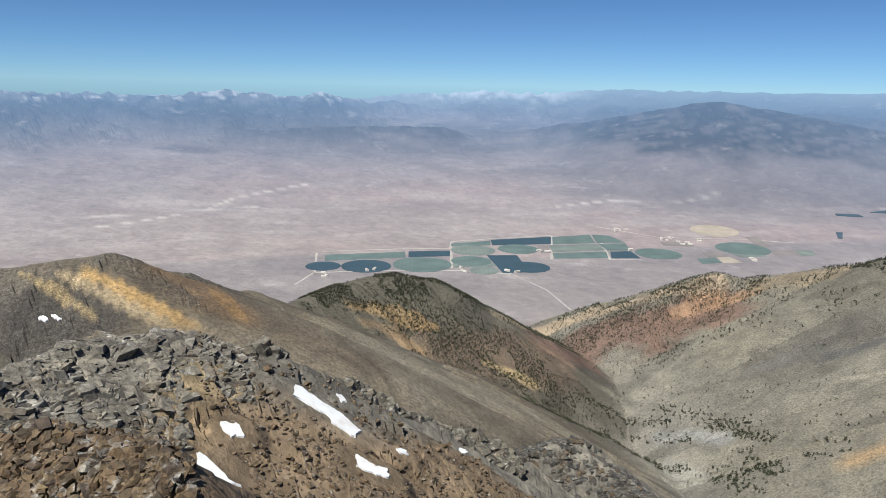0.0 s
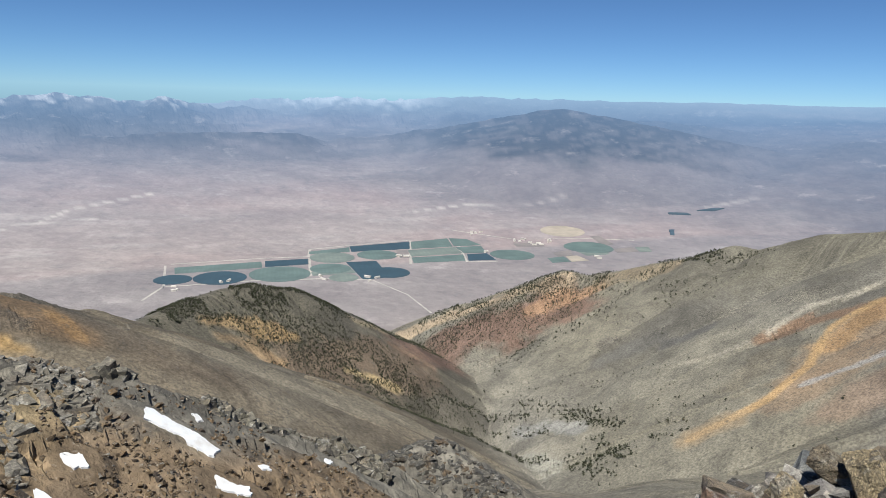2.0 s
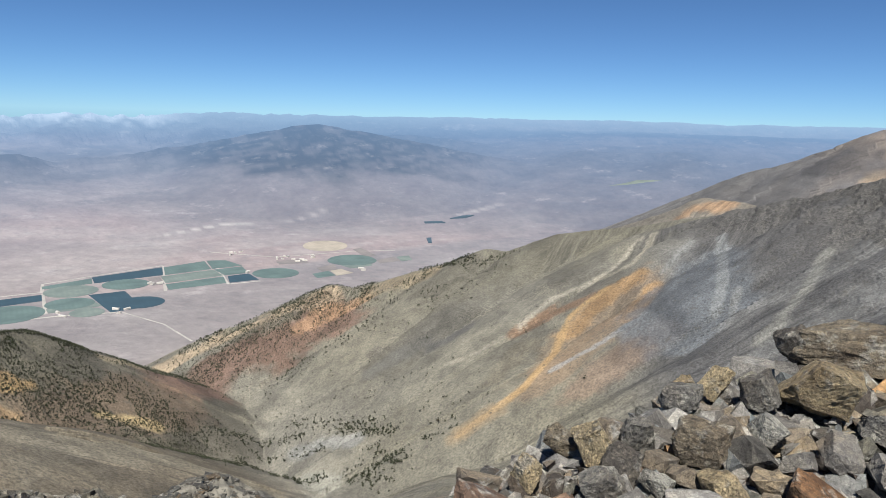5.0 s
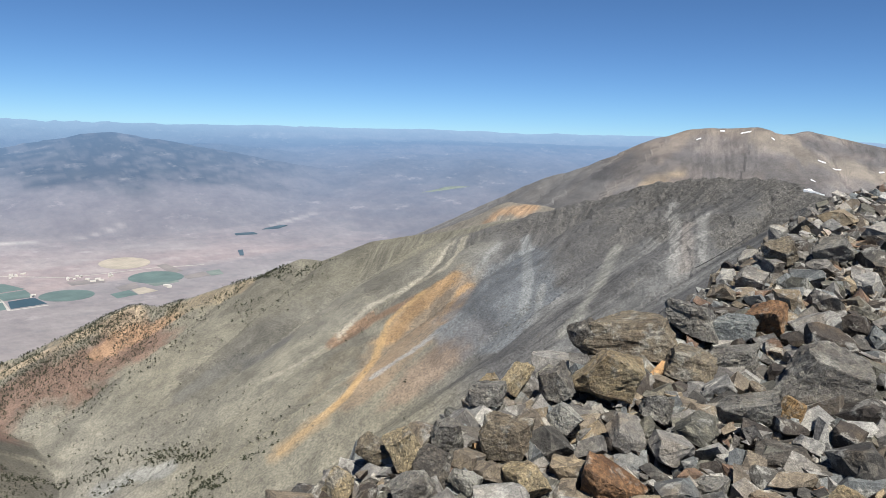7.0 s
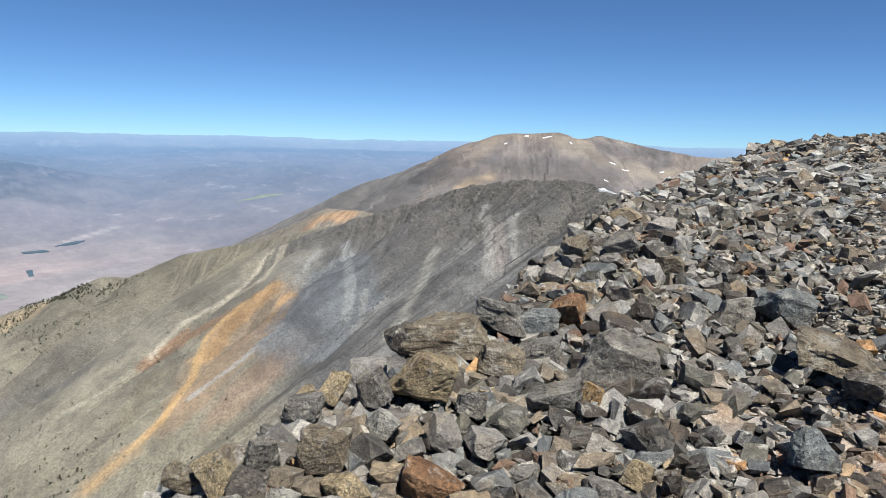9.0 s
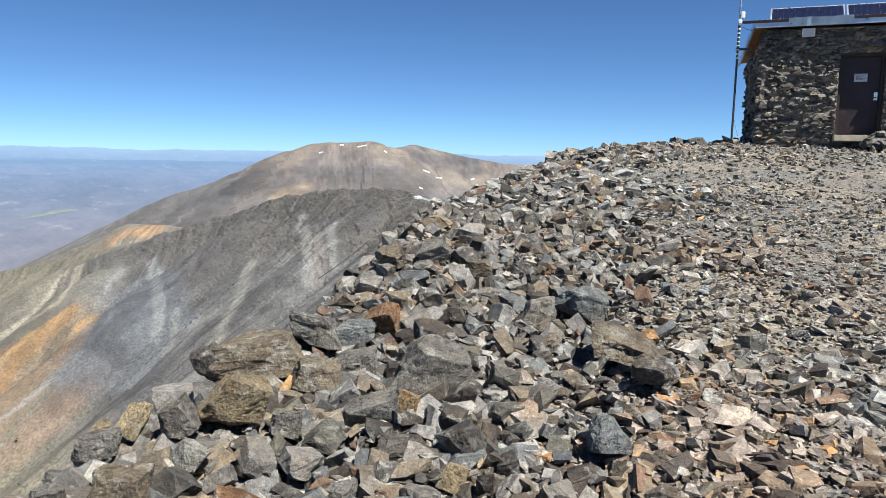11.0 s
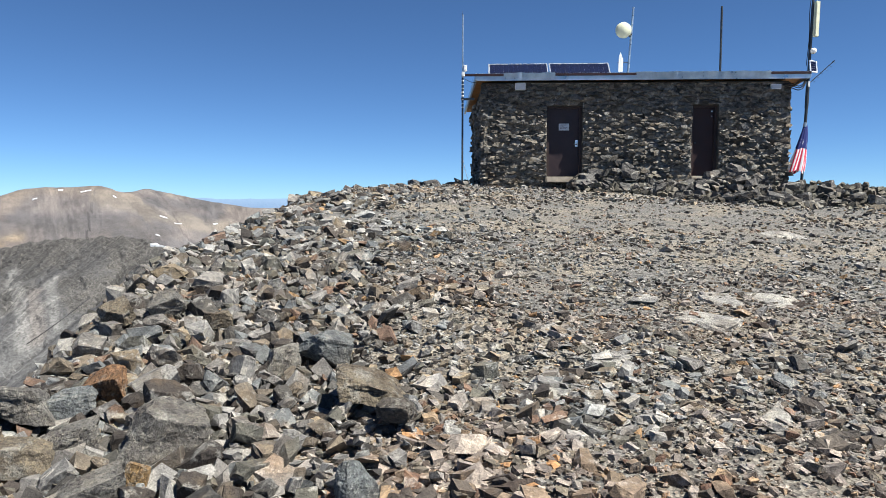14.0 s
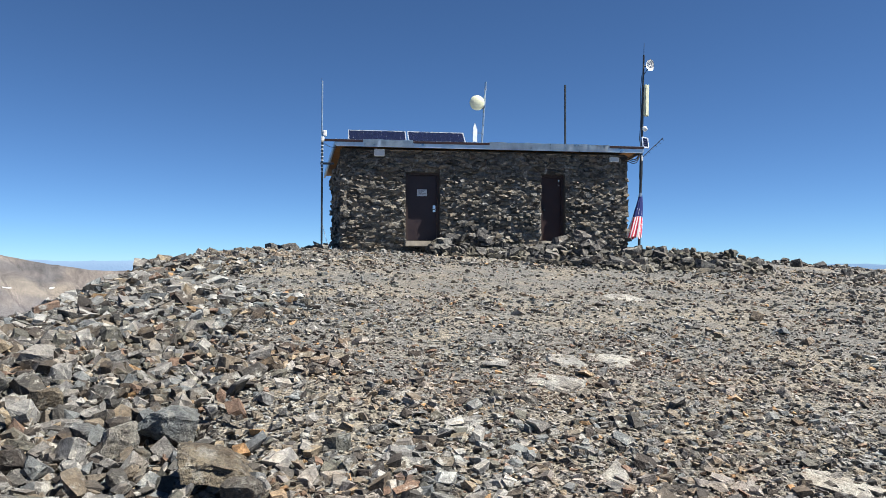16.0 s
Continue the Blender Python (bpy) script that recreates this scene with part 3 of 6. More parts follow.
# veins, screes and bands: line of bearing and distance, half width, colour, strength
VEINS = [
    # the long ridge: olive crest, grey scree, reddish lower end
    ([(38.3, 1004), (41.4, 1016), (44.6, 987)], 60, (0.175, 0.163, 0.128), 0.75),
    ([(29.8, 902), (34.3, 919), (40.1, 861), (43.3, 862)], 42, (0.175, 0.166, 0.145), 0.65),
    ([(30.7, 870), (32.0, 870), (33.4, 880)], 13, (0.128, 0.125, 0.12), 0.8),
    ([(25.9, 877), (29.8, 891)], 17, (0.155, 0.15, 0.138), 0.7),
    ([(32.4, 806), (34.7, 804), (37.9, 813)], 3, (0.36, 0.33, 0.27), 0.7),
    ([(9.4, 950), (13.4, 1060), (16.5, 1061), (19.1, 1058), (21.9, 1067)], 62, (0.20, 0.125, 0.098), 0.85),
    ([(8.6, 1190), (13.3, 1165), (17.6, 1135), (22.1, 1125)], 26, (0.42, 0.33, 0.235), 0.8),
    ([(19.9, 1070), (22.3, 1085), (25.0, 1090)], 17, (0.40, 0.25, 0.155), 0.8),
    ([(25.3, 1105), (28.2, 1085), (30.4, 1070)], 20, (0.30, 0.24, 0.165), 0.7),
    # the orange fan and the bands beside it
    ([(37.9, 769), (36.1, 734)], 26, (0.27, 0.235, 0.175), 0.5),
    ([(45.3, 733), (42.5, 703), (39.8, 687)], 24, (0.28, 0.20, 0.14), 0.6),
    ([(48.6, 677), (45.8, 668), (43.5, 649)], 24, (0.25, 0.178, 0.135), 0.65),
    ([(47.0, 800), (44.5, 790), (42.0, 750), (40.5, 720)], 34, (0.30, 0.215, 0.145), 0.55),
    ([(44.1, 816), (40.6, 822), (37.7, 812)], 10, (0.235, 0.15, 0.10), 0.85),
    ([(47.0, 815), (45.2, 811), (43.4, 790), (42.0, 764)], 17, (0.40, 0.25, 0.125), 0.75),
    ([(48.2, 786), (46.9, 736)], 11, (0.42, 0.26, 0.125), 0.75),
    ([(44.5, 821), (42.0, 797), (40.7, 735), (38.4, 689), (35.6, 672), (33.3, 659)], 6, (0.46, 0.31, 0.16), 0.9),
    ([(35.6, 672), (33.3, 659)], 16, (0.38, 0.285, 0.18), 0.6),
    ([(46.9, 917), (45.1, 868), (43.1, 853), (39.7, 842), (37.9, 820)], 4, (0.38, 0.35, 0.29), 0.75),
    ([(48.0, 915), (46.5, 851), (43.8, 858)], 5, (0.40, 0.365, 0.29), 0.75),
    ([(50.2, 779), (47.6, 727), (44.4, 707), (40.7, 698)], 4, (0.33, 0.335, 0.335), 0.75),
    # the grey ridge: blue-grey foot, dark shoulder, pale chutes and dark crags
    ([(51.4, 906), (55.9, 845), (60.3, 755)], 46, (0.118, 0.114, 0.113), 0.7),
    ([(51.6, 782), (49.4, 713), (50.9, 672), (53.0, 699)], 38, (0.155, 0.168, 0.187), 0.8),
    ([(52.8, 845), (53.2, 730), (52.9, 690)], 5, (0.28, 0.29, 0.295), 0.6),
    ([(50.6, 848), (48.8, 809)], 5, (0.25, 0.255, 0.255), 0.5),
    ([(54.3, 715), (54.0, 671)], 4, (0.27, 0.275, 0.275), 0.55),
    ([(59.9, 737), (58.8, 679), (57.6, 645), (56.3, 628)], 8, (0.28, 0.275, 0.25), 0.6),
    ([(64.8, 721), (65.3, 657)], 12, (0.29, 0.26, 0.24), 0.6),
    ([(63.8, 797), (64.3, 710), (64.3, 654)], 6, (0.30, 0.295, 0.285), 0.7),
    ([(66.1, 731), (66.4, 659)], 6, (0.29, 0.285, 0.275), 0.7),
    ([(62.1, 835), (64.2, 800), (65.8, 792), (65.1, 762)], 15, (0.085, 0.082, 0.08), 0.8),
    ([(68.2, 775), (69.0, 718), (67.6, 703)], 15, (0.09, 0.088, 0.088), 0.75),
    ([(49.6, 1201), (51.3, 1224), (53.1, 1224)], 20, (0.37, 0.24, 0.15), 0.85),
    ([(61.9, 1640), (64.0, 1660)], 30, (0.34, 0.26, 0.18), 0.7),
    ([(56, 1800), (60, 1740), (63, 1690)], 60, (0.095, 0.094, 0.102), 0.65),
    ([(65, 1700), (69, 1670), (73, 1690)], 42, (0.115, 0.107, 0.108), 0.65),
    ([(64, 1830), (68, 1830), (71, 1830)], 30, (0.27, 0.222, 0.185), 0.6),
    ([(70, 1780), (74, 1770), (78, 1780)], 30, (0.25, 0.215, 0.18), 0.6),
    # the canyon head
    ([(19.5, 789), (22.1, 778), (24.2, 748)], 13, (0.33, 0.33, 0.315), 0.75),
    ([(20.1, 733), (22.4, 692)], 12, (0.33, 0.325, 0.285), 0.7),
    ([(16.8, 970), (20.1, 973), (22.5, 995), (24.8, 1009)], 5, (0.30, 0.28, 0.23), 0.5),
    # the wooded knob
    ([(1.8, 778), (5.6, 807), (9.4, 856)], 46, (0.195, 0.14, 0.10), 0.65),
    ([(-6.3, 787), (-3.5, 794), (0.3, 801)], 11, (0.48, 0.32, 0.155), 0.9),
    ([(-5.6, 770), (-3.0, 765), (-1.1, 758)], 9, (0.38, 0.26, 0.15), 0.75),
    ([(4.7, 784), (6.6, 792), (8.6, 793)], 8, (0.44, 0.34, 0.19), 0.9),
    ([(5.0, 905), (7.4, 930)], 16, (0.40, 0.33, 0.225), 0.8),
    # the ochre crest
    # dark crag face at the left end, its shade painted into the colour
    ([(-33, 440), (-31, 425), (-28.6, 408)], 28, (0.065, 0.06, 0.055), 0.85),
    ([(-13.2, 429), (-7.7, 420), (-3.0, 434)], 30, (0.165, 0.132, 0.098), 0.7),
    ([(-20.3, 447), (-17.9, 431), (-15.8, 423)], 17, (0.225, 0.15, 0.088), 0.8),
    ([(-30.7, 467), (-27.8, 426), (-26.3, 408)], 3, (0.36, 0.275, 0.15), 0.85),
    ([(-26.5, 445), (-23.9, 424), (-21.2, 406), (-18.5, 396)], 4, (0.50, 0.33, 0.145), 0.95),
    ([(-28.0, 450), (-24.7, 417), (-20.9, 396), (-15.0, 388), (-9.5, 392)], 3.5, (0.40, 0.315, 0.20), 0.85),
    ([(-24.2, 450), (-22.3, 437), (-19.5, 422)], 7, (0.12, 0.10, 0.078), 0.85),
    ([(-17.0, 442), (-16.6, 433), (-15.6, 420)], 6, (0.38, 0.23, 0.10), 0.6),
    ([(-16.8, 392), (-10.1, 397), (-3.0, 403), (4.4, 431), (9.3, 470)], 20, (0.255, 0.215, 0.16), 0.65),
    ([(-3.0, 500), (4, 560), (10, 600), (16, 560)], 85, (0.27, 0.242, 0.19), 0.7),
    # near flank
    ([(-22.0, 43), (-19.7, 48), (-18.0, 51)], 2.0, (0.37, 0.29, 0.175), 0.9),
    ([(-15.5, 43), (-10.8, 44), (-5, 44), (0, 46), (5, 52)], 6.5, (0.25, 0.18, 0.115), 0.85),
    ([(9, 100), (12, 108), (15, 105)], 3, (0.37, 0.24, 0.10), 0.7),
]


def rock_colours(x, y, z, fall, weights, crag):
    """The colour of the land at each point: its own rock, with veins, screes and bands laid over it, and haze painted
    into the snowy peak and the eastern far ranges.
    """
    colour = weights @ LAYER_ROCK
    r, b = np.hypot(x, y), np.degrees(np.arctan2(x, y))

    def lay(w, c):
        nonlocal colour
        colour = colour * (1 - w[:, None]) + np.array(c) * w[:, None]

    lay(step(70, 35, r) * 0.8 * (1 - 0.85 * weights[:, 1]), (0.17, 0.135, 0.10))
    lay(weights[:, 1] * step(30, 22, r) * 0.9, (0.17, 0.115, 0.07))
    # grey ridge: pale scree fans between dark crags
    fans = fbm(fall[0] / 34, fall[1] / 300, 5, 71)
    lay(weights[:, 5] * step(0.05, 0.13, fans) * step(20, 70, fall[1]) * 0.4, (0.27, 0.268, 0.26))
    lay(weights[:, 5] * step(0.04, 0.14, fbm(x / 45, y / 45, 5, 77)) * 0.65, (0.085, 0.084, 0.087))
    lay(weights[:, 5] * step(46, 54, b) * step(110, 20, fall[1] + 90 * fbm(x / 30, y / 30, 4, 78)) * 0.75, (0.075, 0.074, 0.076))
    lay(crag * 0.7 * step(80, 60, r), (0.17, 0.158, 0.135))
    lay(crag * 0.55 * step(60, 80, r), (0.115, 0.108, 0.10))
    lay(weights[:, 5] * step(46, 51, b) * step(850, 950, r) * 0.5, (0.26, 0.25, 0.21))
    lay(weights[:, 5] * step(51, 43, b + 6 * fbm(x / 50, y / 50, 3, 79)), (0.215, 0.198, 0.155))
    # snowy peak: tan top, darker flank, with haze painted in as lilac-grey
    lay(weights[:, 7] * step(28, -6, z + 80 * fbm(x / 90, y / 90, 5, 81)) * 0.8, (0.145, 0.138, 0.145))
    lay(weights[:, 7] * step(0.02, 0.12, fbm(x / 140, z / 18, 4, 85)) * 0.5, (0.25, 0.215, 0.20))
    lay(weights[:, 7] * step(0.05, 0.13, fbm(x / 70, y / 70, 5, 86)) * 0.6, (0.115, 0.11, 0.115))
    lay(weights[:, 7] * step(0.05, 0.2, fbm(x / 120, y / 60, 4, 83)) * 0.4, (0.28, 0.225, 0.185))
    lay(weights[:, 7] * step(63, 55, b) * 0.85, (0.15, 0.148, 0.152))
    # long ridge: darker grey-brown towards its crest
    lay(weights[:, 4] * step(-330, -210, z) * step(28, 36, b) * 0.6, (0.165, 0.155, 0.125))
    lay((weights[:, 4] + weights[:, 5]) * step(-0.02, 0.12, fbm(fall[0] / 60, fall[1] / 240, 4, 87)) * step(-150, -230, z) * step(46, 40, b) * 0.4, (0.26, 0.246, 0.205))
    lay((weights[:, 4] + weights[:, 5] + weights[:, 2]) * step(-335, -390, z) * step(10, 13, b) * 0.6, (0.30, 0.285, 0.245))
    wob = fbm(x / 40, y / 40, 4, 61) + 0.6 * fbm(x / 9, y / 9, 3, 66)
    finger = fbm(fall[0] / 20, fall[1] / 150, 4, 67)
    for line, half, c, strength in VEINS:
        d = line_distance(x, y, bearing_xy(line))
        lay(strength * step(1.15, 0.5, d / half + 1.0 * wob + 1.5 * finger), c)
    # valley: pink sage flats, pale washes, white alkali
    v = weights[:, 8]
    lay(v * step(-0.05, 0.18, fbm(x / 900, y / 500, 4, 91)) * 0.5, (0.42, 0.315, 0.295))
    lay(v * step(0.02, 0.2, fbm(x / 420, y / 160, 5, 93)) * 0.35, (0.45, 0.41, 0.39))
    lay(v * step(0.10, 0.2, fbm(x / 200, y / 60, 6, 95)) * 0.35, (0.52, 0.48, 0.455))
    lay(v * step(1960, 1890, r - 26 * np.clip(b - 8, 0, 40) + 60 * fbm(x / 300, y / 300, 3, 94)) * 0.8, (0.30, 0.275, 0.275))
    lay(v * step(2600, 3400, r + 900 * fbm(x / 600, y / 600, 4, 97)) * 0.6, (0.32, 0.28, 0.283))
    lay(weights[:, 9] * step(0.0, 0.25, fbm(x / 110, y / 110, 6, 99)) * 0.5, (0.10, 0.095, 0.09))
    lay(weights[:, 9] * step(0.03, 0.13, fbm(x / 75, y / 38, 5, 113)) * 0.35, (0.26, 0.23, 0.235))
    lay(weights[:, 3] * step(-300, -250, z) * 0.5, (0.09, 0.085, 0.065))
    lay(weights[:, 9] * step(-225, -330, z + 190 * fbm(x / 190, y / 110, 6, 98)) * 0.85, (0.29, 0.25, 0.252))
    lay(v * step(3000, 3500, r) * step(0.03, 0.13, fbm(x / 420, y / 130, 5, 96)) * step(40, 15, b) * 0.65, (0.07, 0.072, 0.08))
    far = weights[:, 10]
    lay(far * step(-120, -80, z + 150 * fbm(x / 70, y / 70, 4, 101)) * step(30, 0, b) * 0.6, (0.30, 0.30, 0.30))
    lay(far * step(-85, -45, z + 120 * fbm(x / 60, y / 60, 3, 103)) * step(13, 8, b) * step(-5, 0, b), (0.85, 0.86, 0.88))
    lay(far * step(-78, -66, z + 160 * fbm(x / 50, y / 50, 3, 105)) * step(-4, -8, b) * 0.8, (0.80, 0.80, 0.80))
    # eastern far ranges painted paler to carry the haze
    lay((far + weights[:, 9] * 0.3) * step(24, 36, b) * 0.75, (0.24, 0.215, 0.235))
    lay(far * step(24, 36, b) * step(4540, 4490, r) * step(4330, 4400, r) * 0.75, (0.07, 0.08, 0.11))
    lay(far * step(24, 36, b) * step(0.02, 0.1, fbm(x / 150, z / 9, 4, 111)) * 0.5, (0.10, 0.105, 0.13))
    lay(v * step(26, 40, b) * step(0.04, 0.16, fbm(x / 300, y / 300, 4, 112)) * 0.4, (0.46, 0.42, 0.41))
    # washes across the flats
    for line, half in (([(-17.9, 2606), (-15.8, 2763), (-12.8, 2862), (-9.8, 2968)], 9), ([(-26, 2420), (-22.5, 2480), (-19.5, 2560)], 7), ([(-30, 2560), (-24, 2580), (-14, 2640)], 8), ([(10, 2700), (14, 2820), (19, 2850), (22, 2960)], 8), ([(32.5, 2974), (34.3, 3081), (36.0, 3174)], 14)):
        lay(step(1.4, 0.4, line_distance(x, y, bearing_xy(line)) / half + 1.5 * fbm(x / 60, y / 60, 3, 107)) * v * 0.9, (0.62, 0.575, 0.53))
    return np.clip(0.63 * colour * (1 + 0.25 * fbm(x / 15, y / 15, 3, 109)[:, None]), 0.01, 0.95)


# ---------------------------------------------------------------- the land, one sheet in three materials
SHEET_BEARINGS = np.concatenate([np.arange(-180, -42, 4.0), np.arange(-42, 85, 0.19), np.arange(85, 151.9, 0.5), np.arange(152, 180.1, 4.0)])
SHEET_RADII = np.concatenate([[0.001], np.geomspace(0.2, 30, 84, endpoint=False), np.geomspace(30, 130, 190, endpoint=False), np.geomspace(130, 560, 100, endpoint=False),
                              np.geomspace(560, 1400, 190, endpoint=False), np.geomspace(1400, 4800, 110)])


def build_land():
    b, r = np.meshgrid(np.radians(SHEET_BEARINGS), SHEET_RADII)
    x, y = (r * np.sin(b)).ravel(), (r * np.cos(b)).ravel()
    z, kind, stack, flow_line = land(x, y)
    r1 = np.hypot(x, y)
    soft = np.clip(0.012 * r1, 0.3, 22)
    weights = np.exp(np.clip((stack - z) / soft, -30, 0)).T
    weights = weights / weights.sum(1, keepdims=True)
    crag = np.clip(np.maximum(weights[:, 1] * step(25, 35, r1) * step(-17, -21, np.degrees(np.arctan2(x, y))), crag_mask(x, y)), 0, 1)
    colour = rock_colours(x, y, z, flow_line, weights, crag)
    n0, n1 = b.shape
    idx = np.arange(n0 * n1).reshape(n0, n1)
    quads = np.stack([idx[:-1, :-1], idx[1:, :-1], idx[1:, 1:], idx[:-1, 1:]], -1).reshape(-1, 4)
    inner = r.ravel()[quads[:, 0]]
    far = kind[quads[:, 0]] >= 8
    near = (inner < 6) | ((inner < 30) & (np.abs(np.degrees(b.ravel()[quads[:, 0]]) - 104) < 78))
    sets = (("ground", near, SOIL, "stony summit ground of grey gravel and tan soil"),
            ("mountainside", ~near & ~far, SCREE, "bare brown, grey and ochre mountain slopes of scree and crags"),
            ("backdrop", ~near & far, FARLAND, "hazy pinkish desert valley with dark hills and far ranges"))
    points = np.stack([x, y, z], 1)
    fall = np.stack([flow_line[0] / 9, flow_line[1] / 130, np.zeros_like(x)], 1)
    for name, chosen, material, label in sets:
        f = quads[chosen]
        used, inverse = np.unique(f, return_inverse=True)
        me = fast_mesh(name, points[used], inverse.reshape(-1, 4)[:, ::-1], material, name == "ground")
        rock = me.attributes.new("rock", "FLOAT_COLOR", "POINT")
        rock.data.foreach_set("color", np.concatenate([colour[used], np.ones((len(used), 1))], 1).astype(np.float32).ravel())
        flow = me.attributes.new("fall", "FLOAT_VECTOR", "POINT")
        flow.data.foreach_set("vector", fall[used].astype(np.float32).ravel())
        bare = me.attributes.new("crag", "FLOAT", "POINT")
        bare.data.foreach_set("value", crag[used].astype(np.float32))
        tagged(new(name, me), label, "terrain", kind="structure")


build_land()

# ---------------------------------------------------------------- helpers for things
def part(name, bm, material, parent=None, label=""):
    """Links a bmesh as one mesh object under a thing or a part."""
    me = bpy.data.meshes.new(name)
    bm.to_mesh(me)
    bm.free()
    me.materials.append(material)
    ob = new(name, me)
    ob.parent = parent
    return tagged(ob, label)


def draped(name, outline, lift, rings=4, material=None, even=0.0):
    """A thin sheet with this outline in plan, laid over the ground, with a skirt."""
    cx, cy = np.mean(outline, 0)
    pts = [(cx, cy)]
    for k in range(1, rings + 1):
        pts += [(cx + (px - cx) * k / rings, cy + (py - cy) * k / rings) for px, py in outline]
    pts = np.array(pts)
    z = ground_height(pts[:, 0], pts[:, 1])
    slope = np.stack([pts[:, 0] - cx, pts[:, 1] - cy, np.ones(len(pts))], 1)
    z = z * (1 - even) + even * (slope @ np.linalg.lstsq(slope, z, rcond=None)[0]) + lift
    n = len(outline)
    verts = [(a, b, c) for (a, b), c in zip(pts, z)]
    faces = [(0, 1 + i, 1 + (i + 1) % n) for i in range(n)]
    for k in range(rings - 1):
        for i in range(n):
            a, b = 1 + k * n + i, 1 + k * n + (i + 1) % n
            faces += [(a, a + n, b + n), (a, b + n, b)]
    last = 1 + (rings - 1) * n
    verts += [(a, b, c - 2.0 * lift) for a, b, c in verts[last:last + n]]
    for i in range(n):
        a, b = last + i, last + (i + 1) % n
        faces += [(a, a + n, b + n), (a, b + n, b)]
    me = bpy.data.meshes.new(name)
    me.from_pydata(verts, [], faces)
    if me.polygons[0].normal.z < 0:
        me.flip_normals()
    me.materials.append(material)
    return new(name, me)


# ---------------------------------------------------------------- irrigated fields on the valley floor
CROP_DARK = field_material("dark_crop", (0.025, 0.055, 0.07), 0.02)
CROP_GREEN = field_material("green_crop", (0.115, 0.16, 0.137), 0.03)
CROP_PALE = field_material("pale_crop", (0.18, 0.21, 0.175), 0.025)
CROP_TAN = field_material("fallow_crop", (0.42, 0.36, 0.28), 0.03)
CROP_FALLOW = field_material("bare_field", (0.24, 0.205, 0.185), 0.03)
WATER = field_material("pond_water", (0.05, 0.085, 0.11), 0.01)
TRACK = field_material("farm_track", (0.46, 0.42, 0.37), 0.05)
ROUND_FIELDS = [(-8.92, 1809, 45, CROP_DARK), (-5.43, 1803, 64, CROP_DARK), (-0.82, 1822, 77, CROP_GREEN), (3.33, 2001, 63, CROP_PALE), (6.99, 2038, 59, CROP_GREEN), (3.19, 1871, 54, CROP_GREEN),
                (4.26, 1773, 37, CROP_PALE), (7.93, 1830, 55, CROP_DARK), (17.98, 2097, 66, CROP_GREEN), (24.02, 2273, 78, CROP_GREEN), (21.88, 2481, 76, CROP_TAN)]
for b, d, rad, crop in ROUND_FIELDS:
    (cx, cy), = bearing_xy([(b, d)])
    ring = [(cx + rad * math.cos(a), cy + rad * 1.02 * math.sin(a)) for a in np.linspace(0, 2 * math.pi, 48, endpoint=False)]
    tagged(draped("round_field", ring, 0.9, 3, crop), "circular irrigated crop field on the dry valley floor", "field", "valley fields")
SQUARE_FIELDS = [
    ([(-8.75, 1933), (-2.26, 1965), (-2.19, 1897), (-8.76, 1867)], CROP_GREEN), ([(-1.97, 1970), (1.43, 1989), (1.44, 1923), (-1.97, 1901)], CROP_DARK),
    ([(1.48, 2080), (4.71, 2140), (4.73, 2075), (1.49, 2049)], CROP_GREEN), ([(4.71, 2151), (9.57, 2237), (9.60, 2128), (4.88, 2076)], CROP_DARK),
    ([(9.67, 2235), (12.63, 2305), (13.1, 2180), (9.75, 2126)], CROP_GREEN), ([(12.75, 2308), (14.19, 2305), (15.41, 2219), (13.2, 2182)], CROP_GREEN),
    ([(9.42, 2108), (13.22, 2170), (14.0, 2087), (9.76, 2022)], CROP_PALE), ([(13.3, 2170), (15.41, 2205), (15.90, 2112), (14.1, 2087)], CROP_GREEN),
    ([(9.75, 2008), (13.98, 2072), (14.2, 1991), (9.95, 1943)], CROP_GREEN), ([(14.3, 2075), (15.90, 2100), (16.68, 2019), (14.45, 1992)], CROP_DARK)]
MORE_FIELDS = [
    ([(8.47, 2102), (9.35, 2108), (9.68, 2012), (8.81, 2002)], CROP_FALLOW), ([(4.44, 1945), (6.89, 1959), (8.11, 1779), (5.82, 1757)], CROP_DARK),
    ([(20.83, 2077), (22.12, 2115), (22.70, 2055), (21.28, 2021)], CROP_GREEN), ([(21.20, 2161), (22.56, 2214), (22.87, 2139), (21.65, 2106)], CROP_FALLOW),
    ([(22.28, 2118), (23.14, 2144), (24.13, 2087), (22.79, 2052)], CROP_TAN), ([(22.9, 2215), (25.34, 2275), (25.66, 2196), (23.95, 2150)], CROP_PALE), ([(25.9, 2280), (27.4, 2330), (27.9, 2275), (26.3, 2230)], CROP_FALLOW), ([(18.0, 2270), (20.2, 2300), (20.6, 2240), (18.3, 2220)], CROP_FALLOW),
    ([(24.07, 2429), (24.73, 2451), (25.96, 2347), (25.19, 2317)], CROP_FALLOW), ([(1.62, 1836), (4.93, 1862), (5.3, 1823), (1.78, 1796)], CROP_PALE),
    ([(44.3, 3420), (46.3, 3500), (48.2, 3486), (46.3, 3450)], CROP_PALE), ([(27.6, 2330), (28.6, 2350), (28.9, 2290), (28.0, 2270)], CROP_PALE)]
for outline, crop in SQUARE_FIELDS + MORE_FIELDS:
    pts = bearing_xy(outline)
    ring = [(ax + (bx - ax) * k / 6, ay + (by - ay) * k / 6) for (ax, ay), (bx, by) in zip(pts, pts[1:] + pts[:1]) for k in range(6)]
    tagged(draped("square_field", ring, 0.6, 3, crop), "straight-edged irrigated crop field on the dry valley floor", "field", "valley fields")
